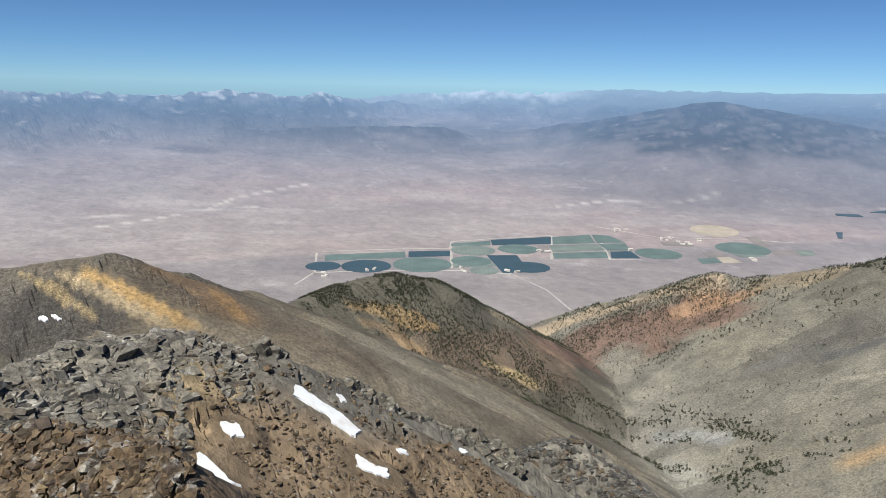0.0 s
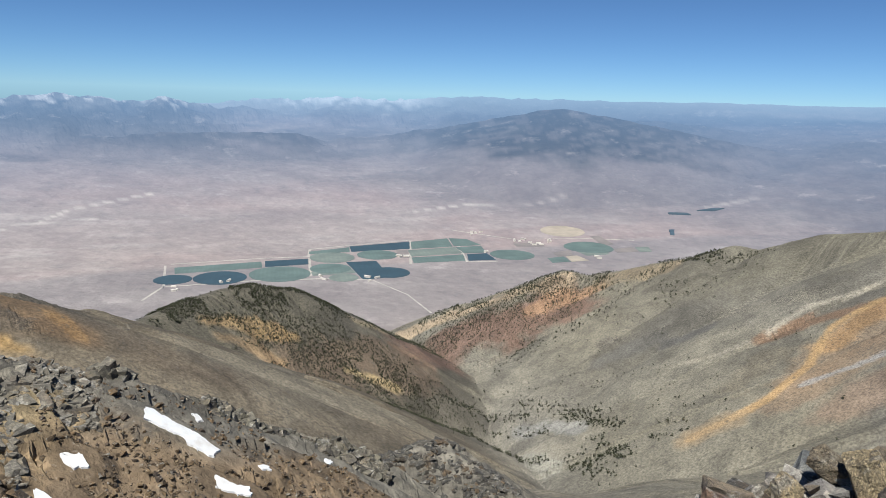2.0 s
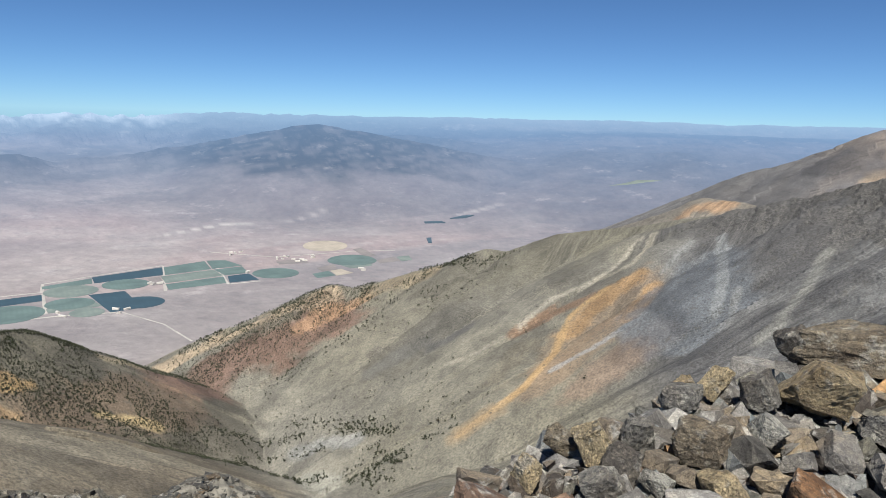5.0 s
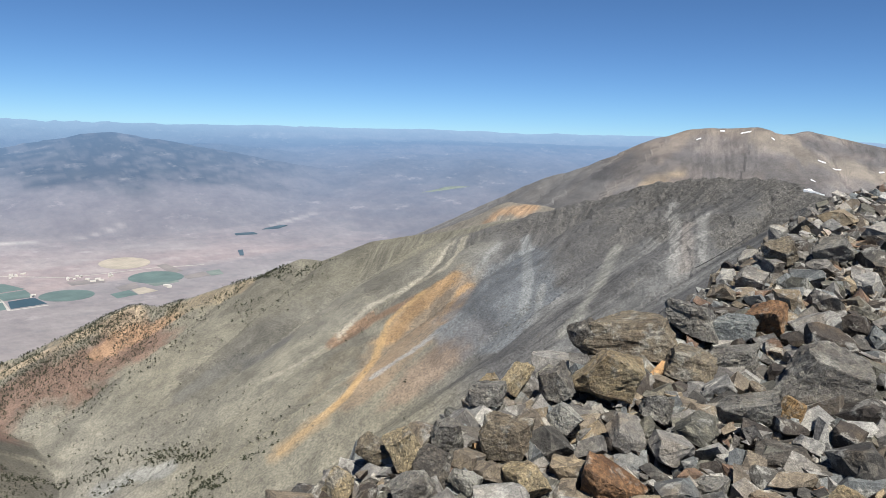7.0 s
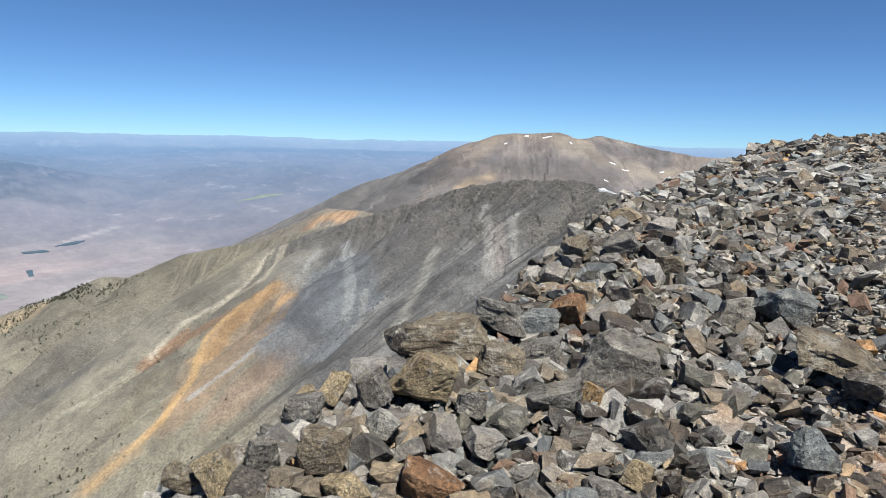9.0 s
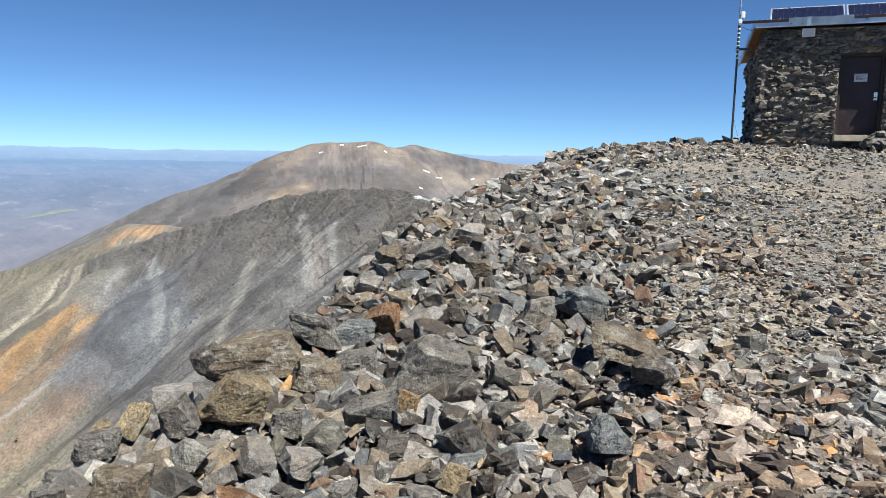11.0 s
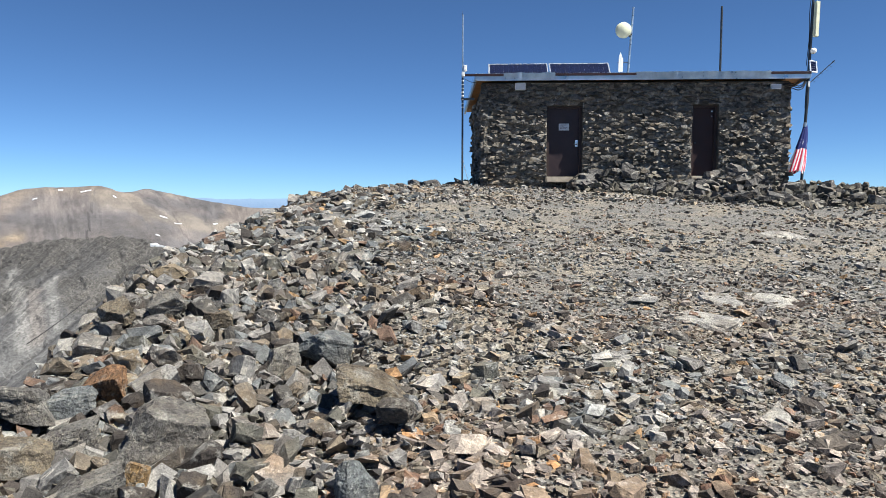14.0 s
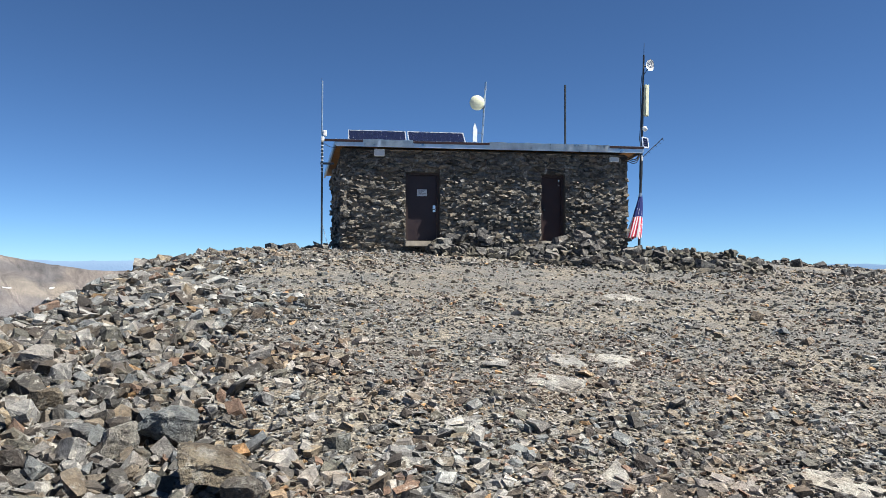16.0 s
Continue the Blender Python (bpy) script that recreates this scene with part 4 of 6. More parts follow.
for outline in ([(29.8, 2860), (31.2, 2876), (31.5, 2852), (29.9, 2840)], [(30.0, 2615), (30.4, 2622), (30.45, 2540), (30.15, 2540)], [(31.9, 2920), (32.9, 2970), (33.8, 2985), (33.1, 2935)]):
    pts = bearing_xy(outline)
    ring = [(ax + (bx - ax) * k / 5 + 6 * fbm(np.array([ax + k]), np.array([ay]), 2, 5)[0], ay + (by - ay) * k / 5) for (ax, ay), (bx, by) in zip(pts, pts[1:] + pts[:1]) for k in range(5)]
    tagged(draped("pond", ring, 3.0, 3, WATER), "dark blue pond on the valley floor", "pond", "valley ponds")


def strip(points, half):
    pts = np.array(bearing_xy(points))
    side = []
    for k in range(len(pts)):
        d = pts[min(k + 1, len(pts) - 1)] - pts[max(k - 1, 0)]
        d = d / np.hypot(*d)
        side.append((-d[1] * half, d[0] * half))
    side = np.array(side)
    return [tuple(p) for p in pts + side] + [tuple(p) for p in (pts - side)[::-1]]


def track(points, half, material=TRACK):
    pts = np.array(bearing_xy(points))
    steps = np.concatenate([np.linspace(a, b, 12, endpoint=False) for a, b in zip(pts, pts[1:])] + [pts[-1:]])
    d = np.gradient(steps, axis=0)
    d /= np.hypot(d[:, 0], d[:, 1])[:, None]
    left, right = steps + half * np.stack([-d[:, 1], d[:, 0]], 1), steps - half * np.stack([-d[:, 1], d[:, 0]], 1)
    rows = np.concatenate([left, right])
    z = ground_height(rows[:, 0], rows[:, 1]) + 0.45
    n = len(steps)
    faces = [(i, i + n, i + n + 1, i + 1) for i in range(n - 1)]
    me = bpy.data.meshes.new("farm_track")
    me.from_pydata([(*p, h) for p, h in zip(rows, z)], [], faces)
    if me.polygons[0].normal.z < 0:
        me.flip_normals()
    me.materials.append(material)
    return tagged(new("farm_track", me), "pale dirt farm track between the fields", "track", "farm tracks", "structure")


for line, half in (([(-9.8, 1745), (-3, 1760), (2.5, 1765), (6.6, 1750)], 4), ([(-9.0, 1975), (-2, 2005), (1.45, 2015), (1.55, 2110), (4.6, 2165), (9.6, 2260)], 4), ([(-11.2, 1640), (-9.6, 1750), (-9.4, 1960)], 3),
                   ([(6.6, 1750), (9.5, 1620), (11.5, 1480)], 2.5), ([(9.62, 2250), (9.72, 1930)], 4), ([(1.5, 2000), (1.6, 1790)], 4), ([(13.2, 2300), (14.35, 1975), (16.8, 2000)], 4), ([(13.0, 2420), (18, 2330), (24, 2400), (27.5, 2420)], 3)):
    track(line, half)

BARN_WALL, BARN_ROOF = plain("barn_wall", (0.5, 0.47, 0.43), 0.8), plain("barn_roof", (0.42, 0.40, 0.38), 0.6)
rng = random.Random(5)
for b, d, n in ((-4.9, 1755, 2), (2.6, 1772, 3), (6.5, 1755, 3), (15.1, 2390, 4), (18.5, 2310, 5), (19.8, 2270, 5), (21.0, 2330, 4), (16.05, 2104, 2), (8.97, 2012, 3), (24.7, 2137, 3), (-8.6, 1722, 3)):
    for _ in range(n):
        (bx, by), = bearing_xy([(b + rng.uniform(-0.5, 0.5), d + rng.uniform(-22, 22))])
        w, l, h = rng.uniform(4, 7), rng.uniform(8, 16), rng.uniform(3, 5)
        barn = tagged(new("farm_building"), "small pale farm building beside the fields", "building", "farm buildings")
        barn.matrix_world = pose(bx, by, float(ground_height(bx, by)[0]) - 0.2, 0, 0, rng.uniform(0, 180))
        bm = bmesh.new()
        bmesh.ops.create_cube(bm, size=1, matrix=Matrix.LocRotScale((0, 0, h / 2), None, (w, l, h)))
        part("wall", bm, BARN_WALL, barn)
        bm = bmesh.new()
        c = [bm.verts.new(p) for p in ((-w * 0.56, -l * 0.53, h), (w * 0.56, -l * 0.53, h), (0, -l * 0.53, h + w * 0.3), (-w * 0.56, l * 0.53, h), (w * 0.56, l * 0.53, h), (0, l * 0.53, h + w * 0.3))]
        for f in ((0, 1, 2), (5, 4, 3), (0, 2, 5, 3), (2, 1, 4, 5), (1, 0, 3, 4)):
            bm.faces.new([c[i] for i in f])
        part("roof", bm, BARN_ROOF, barn)

# ---------------------------------------------------------------- old snow in hollows
def snow(points, half, seed, lift=0.12):
    outline = strip(points, half)
    dense = np.array([(ax + (bx - ax) * k / 10, ay + (by - ay) * k / 10) for (ax, ay), (bx, by) in zip(outline, outline[1:] + outline[:1]) for k in range(10)])
    q = dense / half
    for size, rate in ((1.6, 0.6), (1.1, 2.1)):
        dense = dense + half * size * np.stack([fbm(q[:, 0] * rate, q[:, 1] * rate, 3, seed), fbm(q[:, 0] * rate, q[:, 1] * rate, 3, seed + 9)], 1)
    wob = [tuple(p) for p in dense]
    return tagged(draped("snow_patch", wob, lift, 4, SNOW, 0.3), "patch of old white snow lying in a rocky hollow", "snow", "snow patches")


for k, (line, half, lift) in enumerate((
        *((line, half, 0.10 + 0.1 * half) for line, half in SNOW_BEDS),
        ([(-29.6, 416), (-29.2, 412)], 1.1, 1.0), ([(-28.8, 416), (-28.4, 411)], 0.9, 1.0),
        ([(68.2, 1810), (68.9, 1815)], 1.7, 1), ([(73.4, 1770), (73.9, 1772)], 2.2, 1), ([(73.1, 1680), (73.4, 1682)], 1.7, 1), ([(66.8, 1822), (67.1, 1822)], 1.7, 1), ([(74.4, 1760), (74.9, 1762)], 1.4, 1), ([(72.8, 742), (74.2, 735)], 3, 1.5),
        ([(75.2, 700), (76.2, 690)], 3, 1.5), ([(77.2, 1790), (77.5, 1795)], 1.9, 1), ([(65.2, 1790), (65.5, 1795)], 1.1, 1), ([(70.3, 1795), (70.5, 1790)], 1.7, 1))):
    snow(line, half * (0.62 if line[0][1] > 1500 else 1.0), 200 + k, lift)

# ---------------------------------------------------------------- the stone hut on the summit
HUT = pose(21.34, -3.05, 0, 0, 0, -98.34)  # x along the front to its far corner, y into the hut


def hut_place(u, v, w):
    return HUT @ Vector((u, v, w))


def box(bm, x0, x1, y0, y1, z0, z1, bevel=0.0):
    made = bmesh.ops.create_cube(bm, size=1, matrix=Matrix.LocRotScale(((x0 + x1) / 2, (y0 + y1) / 2, (z0 + z1) / 2), None, (x1 - x0, y1 - y0, z1 - z0)))
    if bevel:
        edges = {e for v in made["verts"] for e in v.link_edges}
        bmesh.ops.bevel(bm, geom=list(edges), offset=bevel, segments=2, affect="EDGES")
    return bm


def boxes(*sizes, bevel=0.0):
    bm = bmesh.new()
    for s in sizes:
        box(bm, *s, bevel=bevel)
    return bm


def tube(bm, a, b, radius, sides=10, top=None):
    a, b = Vector(a), Vector(b)
    m = Matrix.Translation((a + b) / 2) @ (b - a).to_track_quat("Z", "Y").to_matrix().to_4x4()
    bmesh.ops.create_cone(bm, cap_ends=True, segments=sides, radius1=radius, radius2=radius if top is None else top, depth=(b - a).length, matrix=m)
    return bm


def tubes(*rods, sides=10):
    bm = bmesh.new()
    for a, b, radius in rods:
        tube(bm, a, b, radius, sides)
    return bm


def cable(name, points, radius, material, parent=None, label=""):
    """A hanging cable or conduit through these points."""
    c = bpy.data.curves.new(name, "CURVE")
    c.dimensions, c.bevel_depth, c.bevel_resolution = "3D", radius, 2
    s = c.splines.new("BEZIER")
    s.bezier_points.add(len(points) - 1)
    for p, q in zip(s.bezier_points, points):
        p.co, p.handle_left_type, p.handle_right_type = q, "AUTO", "AUTO"
    c.materials.append(material)
    ob = new(name, c)
    ob.parent = parent
    return tagged(ob, label)


WALL_STONE = stone_material("wall_stone", "object", [(0.0, (0.22, 0.195, 0.155)), (0.2, (0.17, 0.15, 0.12)), (0.4, (0.26, 0.225, 0.175)), (0.6, (0.19, 0.18, 0.16)), (0.8, (0.27, 0.235, 0.18)), (0.93, (0.11, 0.098, 0.08))], 9.0, 0.86)
WALL_STONE_SMALL = stone_material("wall_stone_small", "island", [(0.0, (0.22, 0.195, 0.155)), (0.2, (0.17, 0.15, 0.12)), (0.4, (0.26, 0.225, 0.175)), (0.6, (0.19, 0.18, 0.16)), (0.8, (0.10, 0.09, 0.075))], 9.0, 0.86)
MORTAR = plain("old_mortar", (0.07, 0.062, 0.052), 0.95, 0, 0.25, 4.0, 0.8)
DOOR_PAINT = plain("door_paint", (0.032, 0.021, 0.024), 0.5, 0, 0.2, 3.0)
DOOR_PAINT_RED = plain("red_brown_door_paint", (0.034, 0.016, 0.015), 0.55, 0, 0.2, 3.0)
FRAME_PAINT = plain("frame_paint", (0.045, 0.030, 0.028), 0.6)
STEEL = plain("galvanised_steel", (0.50, 0.56, 0.60), 0.38, 0.85, 0.2, 2.0)
DARK_STEEL = plain("dark_steel", (0.06, 0.065, 0.07), 0.45, 0.6)
RED_TRIM = plain("dark_red_trim", (0.022, 0.008, 0.011), 0.65, 0, 0.25, 4.0)
ROOF_METAL = plain("roof_metal", (0.42, 0.45, 0.47), 0.45, 0.7, 0.15, 2.0)
WOOD = plain("varnished_wood", (0.42, 0.20, 0.065), 0.55, 0, 0.2, 6.0)
PLANK = plain("weathered_plank", (0.42, 0.36, 0.28), 0.8, 0, 0.2, 6.0)
WHITE = plain("white_plastic", (0.80, 0.80, 0.78), 0.45, 0, 0.05)
CREAM = plain("cream_plastic", (0.60, 0.60, 0.44), 0.5, 0, 0.08)
PAPER = plain("paper_notice", (0.55, 0.57, 0.60), 0.8, 0, 0.06)
INK = plain("dark_ink", (0.12, 0.12, 0.13), 0.8)
BLACK = plain("black_rubber", (0.02, 0.02, 0.022), 0.6)
CELL = plain("solar_cell", (0.008, 0.011, 0.032), 0.2, 0, 0.15, 5.0)
ALUMINIUM = plain("aluminium", (0.78, 0.79, 0.80), 0.35, 0.9, 0.06)

hut = tagged(new("hut"), "low flat-roofed stone summit hut with two dark doors", "building")
hut.matrix_world = HUT
W0, W1, WT, DEPTH = 0.04, 8.84, 5.06, 4.4
SKEW = -0.094  # the west side runs out towards the back
DOORS = ((1.95, 2.97, 2.32, 4.37), (6.13, 6.87, 2.32, 4.38))
u0, u1 = W0, W1
front = part("front_wall", boxes((u0, DOORS[0][0], 0.06, 0.45, 1.7, WT), (DOORS[0][1], DOORS[1][0], 0.06, 0.45, 1.7, WT), (DOORS[1][1], u1, 0.06, 0.45, 1.7, WT),
                                 *((a, b, 0.06, 0.45, d, WT) for a, b, c, d in DOORS), *((a, b, 0.06, 0.45, 1.7, c) for a, b, c, d in DOORS)), MORTAR, hut, "dark mortar behind rough field stones")
part("back_wall", boxes((u0 + SKEW * DEPTH + 0.06, u1, DEPTH - 0.4, DEPTH, 1.2, 4.72)), MORTAR, hut)
for name, a in (("side_wall", u0), ("side_wall", u1 - 0.4)):
    bm = bmesh.new()
    lean = SKEW if a == u0 else 0.0
    c = [bm.verts.new((x + lean * y, y, z)) for x in (a + 0.05, a + 0.35) for y, z in ((0.45, 1.4), (DEPTH - 0.4, 1.4), (DEPTH - 0.4, 4.75), (0.45, 5.06))]
    for f in ((0, 1, 2, 3), (7, 6, 5, 4), (0, 4, 5, 1), (1, 5, 6, 2), (2, 6, 7, 3), (3, 7, 4, 0)):
        bm.faces.new([c[i] for i in f])
    bmesh.ops.recalc_face_normals(bm, faces=bm.faces)
    side = part(name, bm, MORTAR, hut)

# doors
for k, (a, b, c, d) in enumerate(DOORS):
    door = part("door", boxes((a + 0.07, b - 0.07, 0.14, 0.19, c + 0.02, d - 0.06), bevel=0.006), DOOR_PAINT if k == 0 else DOOR_PAINT_RED, hut, "dark brown painted metal door" if k == 0 else "dark red-brown metal door")
    part("door_frame", boxes((a, a + 0.07, 0.05, 0.24, c, d), (b - 0.07, b, 0.05, 0.24, c, d), (a + 0.07, b - 0.07, 0.05, 0.24, d - 0.06, d), bevel=0.005), FRAME_PAINT, door)
    door.location.y = 0.10
    part("threshold", boxes((a - 0.04, b - 0.30, -0.38, 0.10, 2.14, 2.30) if k == 0 else (a - 0.05, b - 0.2, -0.18, 0.10, 2.24, 2.33), bevel=0.015), PLANK, hut, "pale weathered door step")
    if k == 0:
        sign = part("notice", boxes((a + 0.36, a + 0.66, 0.130, 0.139, 3.68, 3.88)), PAPER, door, "small pale paper notice")
        part("printed_lines", boxes(*((a + 0.40, a + 0.62 - 0.05 * (q % 3), 0.1265, 0.1295, 3.84 - 0.028 * q, 3.85 - 0.028 * q) for q in range(5))), INK, sign)
        plate = part("lock_plate", boxes((b - 0.18, b - 0.10, 0.125, 0.139, 3.20, 3.40), bevel=0.004), ALUMINIUM, door, "bright metal lock plate")
        bm = tube(bmesh.new(), (b - 0.14, 0.125, 3.27), (b - 0.14, 0.07, 3.27), 0.014)
        tube(bm, (b - 0.14, 0.075, 3.27), (b - 0.24, 0.075, 3.27), 0.011)
        part("door_handle", bm, DARK_STEEL, door)
    else:
        bm = tube(bmesh.new(), (b - 0.13, 0.14, 4.22), (b - 0.13, 0.12, 4.22), 0.02)
        part("bolt", bm, ALUMINIUM, door)
        part("bolt", tube(bmesh.new(), (b - 0.13, 0.14, 4.08), (b - 0.13, 0.12, 4.08), 0.012), ALUMINIUM, door)
        part("door_handle", tube(bmesh.new(), (a + 0.14, 0.14, 3.3), (a + 0.14, 0.08, 3.3), 0.025), DARK_STEEL, door)

# roof: falls gently to the back
RF, RB, RL, RR = 5.25, 4.86, -0.12, 9.28


def roof_z(v):
    return RF + (RB - RF) * (v + 0.2) / (DEPTH + 0.6)


def slab(bm, x0, x1, y0, y1, low, high):
    c = [bm.verts.new((x + (SKEW * (y + 0.14) if x < 0 else 0.0), y, roof_z(y) + dz)) for x in (x0, x1) for y in (y0, y1) for dz in (low, high)]
    for f in ((0, 1, 3, 2), (4, 6, 7, 5), (0, 4, 5, 1), (2, 3, 7, 6), (0, 2, 6, 4), (1, 5, 7, 3)):
        bm.faces.new([c[i] for i in f])
    bmesh.ops.recalc_face_normals(bm, faces=bm.faces)
    return bm


roof = part("roof", slab(bmesh.new(), RL, RR, -0.28, DEPTH + 0.4, -0.05, 0.0), ROOF_METAL, hut, "grey sheet-metal roof")
part("soffit", slab(bmesh.new(), RL + 0.03, RR - 0.03, -0.26, DEPTH + 0.37, -0.085, -0.054), WOOD, roof, "orange-brown varnished wooden soffit")
bm = bmesh.new()
for k in range(24):
    slab(bm, RL + 0.15 + k * 0.40, RL + 0.18 + k * 0.40, -0.27, DEPTH + 0.39, 0.0, 0.025)
part("seam", bm, ROOF_METAL, roof)
fascia = part("fascia", boxes((RL, RR, -0.285, -0.263, 5.065, 5.27), bevel=0.004), STEEL, roof, "dented blue-grey galvanised fascia")
for a, b in ((-0.46, 0.66), (2.14, 4.44), (8.2, RR + 0.02)):
    part("trim_board", boxes((a, b, -0.310, -0.289, 5.19, 5.262), bevel=0.004), RED_TRIM, fascia, "dark red trim board")
for a, b in ((0.66, 2.13), (4.45, 8.19)):
    bm = bmesh.new()
    n = 26
    top = []
    for i in range(n + 1):
        u = a + (b - a) * i / n
        dent = 0.012 * math.sin(u * 7) + 0.01 * math.sin(u * 17 + 1)
        top.append([bm.verts.new((u, -0.292 + dent * 0.4, 5.08)), bm.verts.new((u, -0.296 + dent * 0.6, 5.285 + dent * 0.6)), bm.verts.new((u, -0.16, 5.275 + dent))])
    for p, q in zip(top, top[1:]):
        bm.faces.new((p[0], q[0], q[1], p[1]))
        bm.faces.new((p[1], q[1], q[2], p[2]))
    bmesh.ops.solidify(bm, geom=list(bm.faces), thickness=0.004)
    part("flashing", bm, STEEL, fascia, "crumpled galvanised flashing sheet")
part("rake_board", slab(bmesh.new(), RL - 0.05, RL - 0.002, -0.29, DEPTH + 0.4, -0.16, 0.02), STEEL, roof)
part("rake_board", slab(bmesh.new(), RR + 0.002, RR + 0.022, -0.29, DEPTH + 0.4, -0.16, 0.02), STEEL, roof)
part("conduit", tubes(((1.3, 0.02, 5.02), (8.4, 0.02, 4.99), 0.018)), PLANK, hut, "pale conduit under the eave")
for a, b, c, d in ((1.0, 1.3, 4.82, 5.03), (8.28, 8.56, 4.80, 4.94)):
    jb = part("junction_box", boxes((a, b, -0.12, 0.03, c, d), bevel=0.01), WHITE, hut, "white electrical junction box")
    part("lid", boxes((a + 0.02, b - 0.02, -0.132, -0.122, c + 0.02, d - 0.02)), PAPER, jb)

# ---------------------------------------------------------------- solar panels on the roof
def solar_panel(width, height, columns, rows, label, group=""):
    ob = tagged(new("solar_panel"), label, "solar panel", group)
    t = 0.035
    part("frame", boxes((0, width, 0, t, 0, 0.03), (0, width, 0, t, height - 0.03, height), (0, 0.03, 0, t, 0.03, height - 0.03), (width - 0.03, width, 0, t, 0.03, height - 0.03)), ALUMINIUM, ob)
    part("backing", boxes((0.03, width - 0.03, 0.012, t - 0.006, 0.03, height - 0.03)), PAPER, ob)
    gap = min(0.0016, 0.05 * width / columns)
    cw, ch = (width - 0.07) / columns, (height - 0.07) / rows
    cell = None
    for i in range(columns):
        for j in range(rows):
            if cell is None:
                cell = part("cell", boxes((gap, cw - gap, 0.0, 0.004, 2.6 * gap, ch - 2.6 * gap)), CELL, ob)
                mesh = cell.data
            else:
                cell = new("cell", mesh)
                cell.parent = ob
            cell.location = (0.035 + i * cw, 0.007, 0.035 + j * ch)
    return ob


for u in (0.22, 2.10):
    panel = solar_panel(1.83, 0.98, 12, 8, "dark blue framed solar panel tilted on the hut roof", "roof panels")
    panel.matrix_world = HUT @ pose(u, 0.72, 5.27, -52, 0, 0)
    for a in (0.2, 1.6):
        part("strut", tubes(((a, 0.03, 0.85), (a, 0.62, 0.42), 0.015), ((a, 0.03, 0.05), (a, 0.62, 0.42), 0.015)), ALUMINIUM, panel)

# ---------------------------------------------------------------- masts and antennas
mast = tagged(new("antenna_mast"), "thin grey antenna mast with white radio box at hut corner", "mast", "masts")
mast.matrix_world = HUT @ pose(-0.54, 0.15, 1.85)
part("pole", tubes(((0, 0, 0), (0, 0, 3.5), 0.03)), DARK_STEEL, mast)
part("whip", tubes(((0.0, 0.02, 3.3), (0.0, 0.02, 5.22), 0.022)), STEEL, mast)
part("tip", tubes(((-0.02, 0.02, 3.6), (-0.02, 0.02, 5.3), 0.006)), DARK_STEEL, mast)
radio = part("radio_box", boxes((0.03, 0.13, -0.08, 0.06, 3.56, 3.74), bevel=0.015), WHITE, mast)
part("sensor", boxes((-0.03, 0.07, -0.1, 0.02, 3.40, 3.54), bevel=0.02), WHITE, mast)
for k in range(9):
    part("clamp", tubes(((0, 0, 2.5 + k * 0.11), (0, 0, 2.53 + k * 0.11), 0.042)), WHITE, mast)
part("bracket", boxes((-0.05, 0.35, -0.03, 0.03, 2.72, 2.78)), DARK_STEEL, mast)
cable("guy_cable", [(0.02, 0, 0.95), (0.15, -0.05, 0.45), (0.3, -0.1, 0.12)], 0.008, STEEL, mast)

dish_mast = tagged(new("dish_mast"), "slanting steel mast with a cream drum antenna on the roof", "mast", "masts")
dish_mast.matrix_world = HUT @ pose(4.60, 2.0, 5.02)
part("pole", tubes(((0, 0, 0), (0.17, 0, 2.66), 0.035)), STEEL, dish_mast)
part("rungs", tubes(*(((0.02 + 0.06 * k * 0.3, -0.06, 0.3 + 0.3 * k), (0.06 + 0.06 * k * 0.3, 0.06, 0.36 + 0.3 * k), 0.014) for k in range(8))), DARK_STEEL, dish_mast)
bm = bmesh.new()
bmesh.ops.create_uvsphere(bm, u_segments=24, v_segments=12, radius=0.25, matrix=Matrix.LocRotScale((-0.15, -0.12, 1.93), None, (1, 0.55, 1)))
drum = part("drum_antenna", bm, CREAM, dish_mast, "cream domed drum antenna")
part("mount", tubes(((-0.1, -0.05, 1.9), (0.1, 0, 1.75), 0.03)), DARK_STEEL, drum)
bm = bmesh.new()
c = [bm.verts.new((x, y, z)) for y in (-0.02, 0.02) for x, z in ((-0.27, 0.66), (-0.13, 0.66), (-0.12, 1.05), (-0.20, 1.28), (-0.25, 1.15))]
bm.faces.new(c[:5])
bm.faces.new(c[5:][::-1])
for i in range(5):
    bm.faces.new((c[i], c[(i + 1) % 5], c[5 + (i + 1) % 5], c[5 + i]))
bmesh.ops.recalc_face_normals(bm, faces=bm.faces)
part("fin_antenna", bm, WHITE, dish_mast, "white fin-shaped antenna")
part("fin_arm", tubes(((-0.3, 0, 0.95), (0.07, 0, 0.95), 0.012)), DARK_STEEL, dish_mast)

post = tagged(new("roof_post"), "plain dark steel post standing on the roof", "post", "masts")
post.matrix_world = HUT @ pose(7.5, 2.0, 5.02)
part("pole", tubes(((0, 0, 0), (0, 0, 2.66), 0.034)), DARK_STEEL, post)
part("base_plate", boxes((-0.1, 0.1, -0.1, 0.1, 0.0, 0.02)), DARK_STEEL, post)

tall = tagged(new("antenna_mast"), "tall leaning mast with dish and panel antennas beside the hut", "mast", "masts")
tall.matrix_world = HUT @ pose(9.32, 0.15, 1.9)


def on_tall(w, du=0.0, dv=0.0):
    return Vector((0.185 * (w - 1.9) / 6.6 + du, dv, w - 1.9))


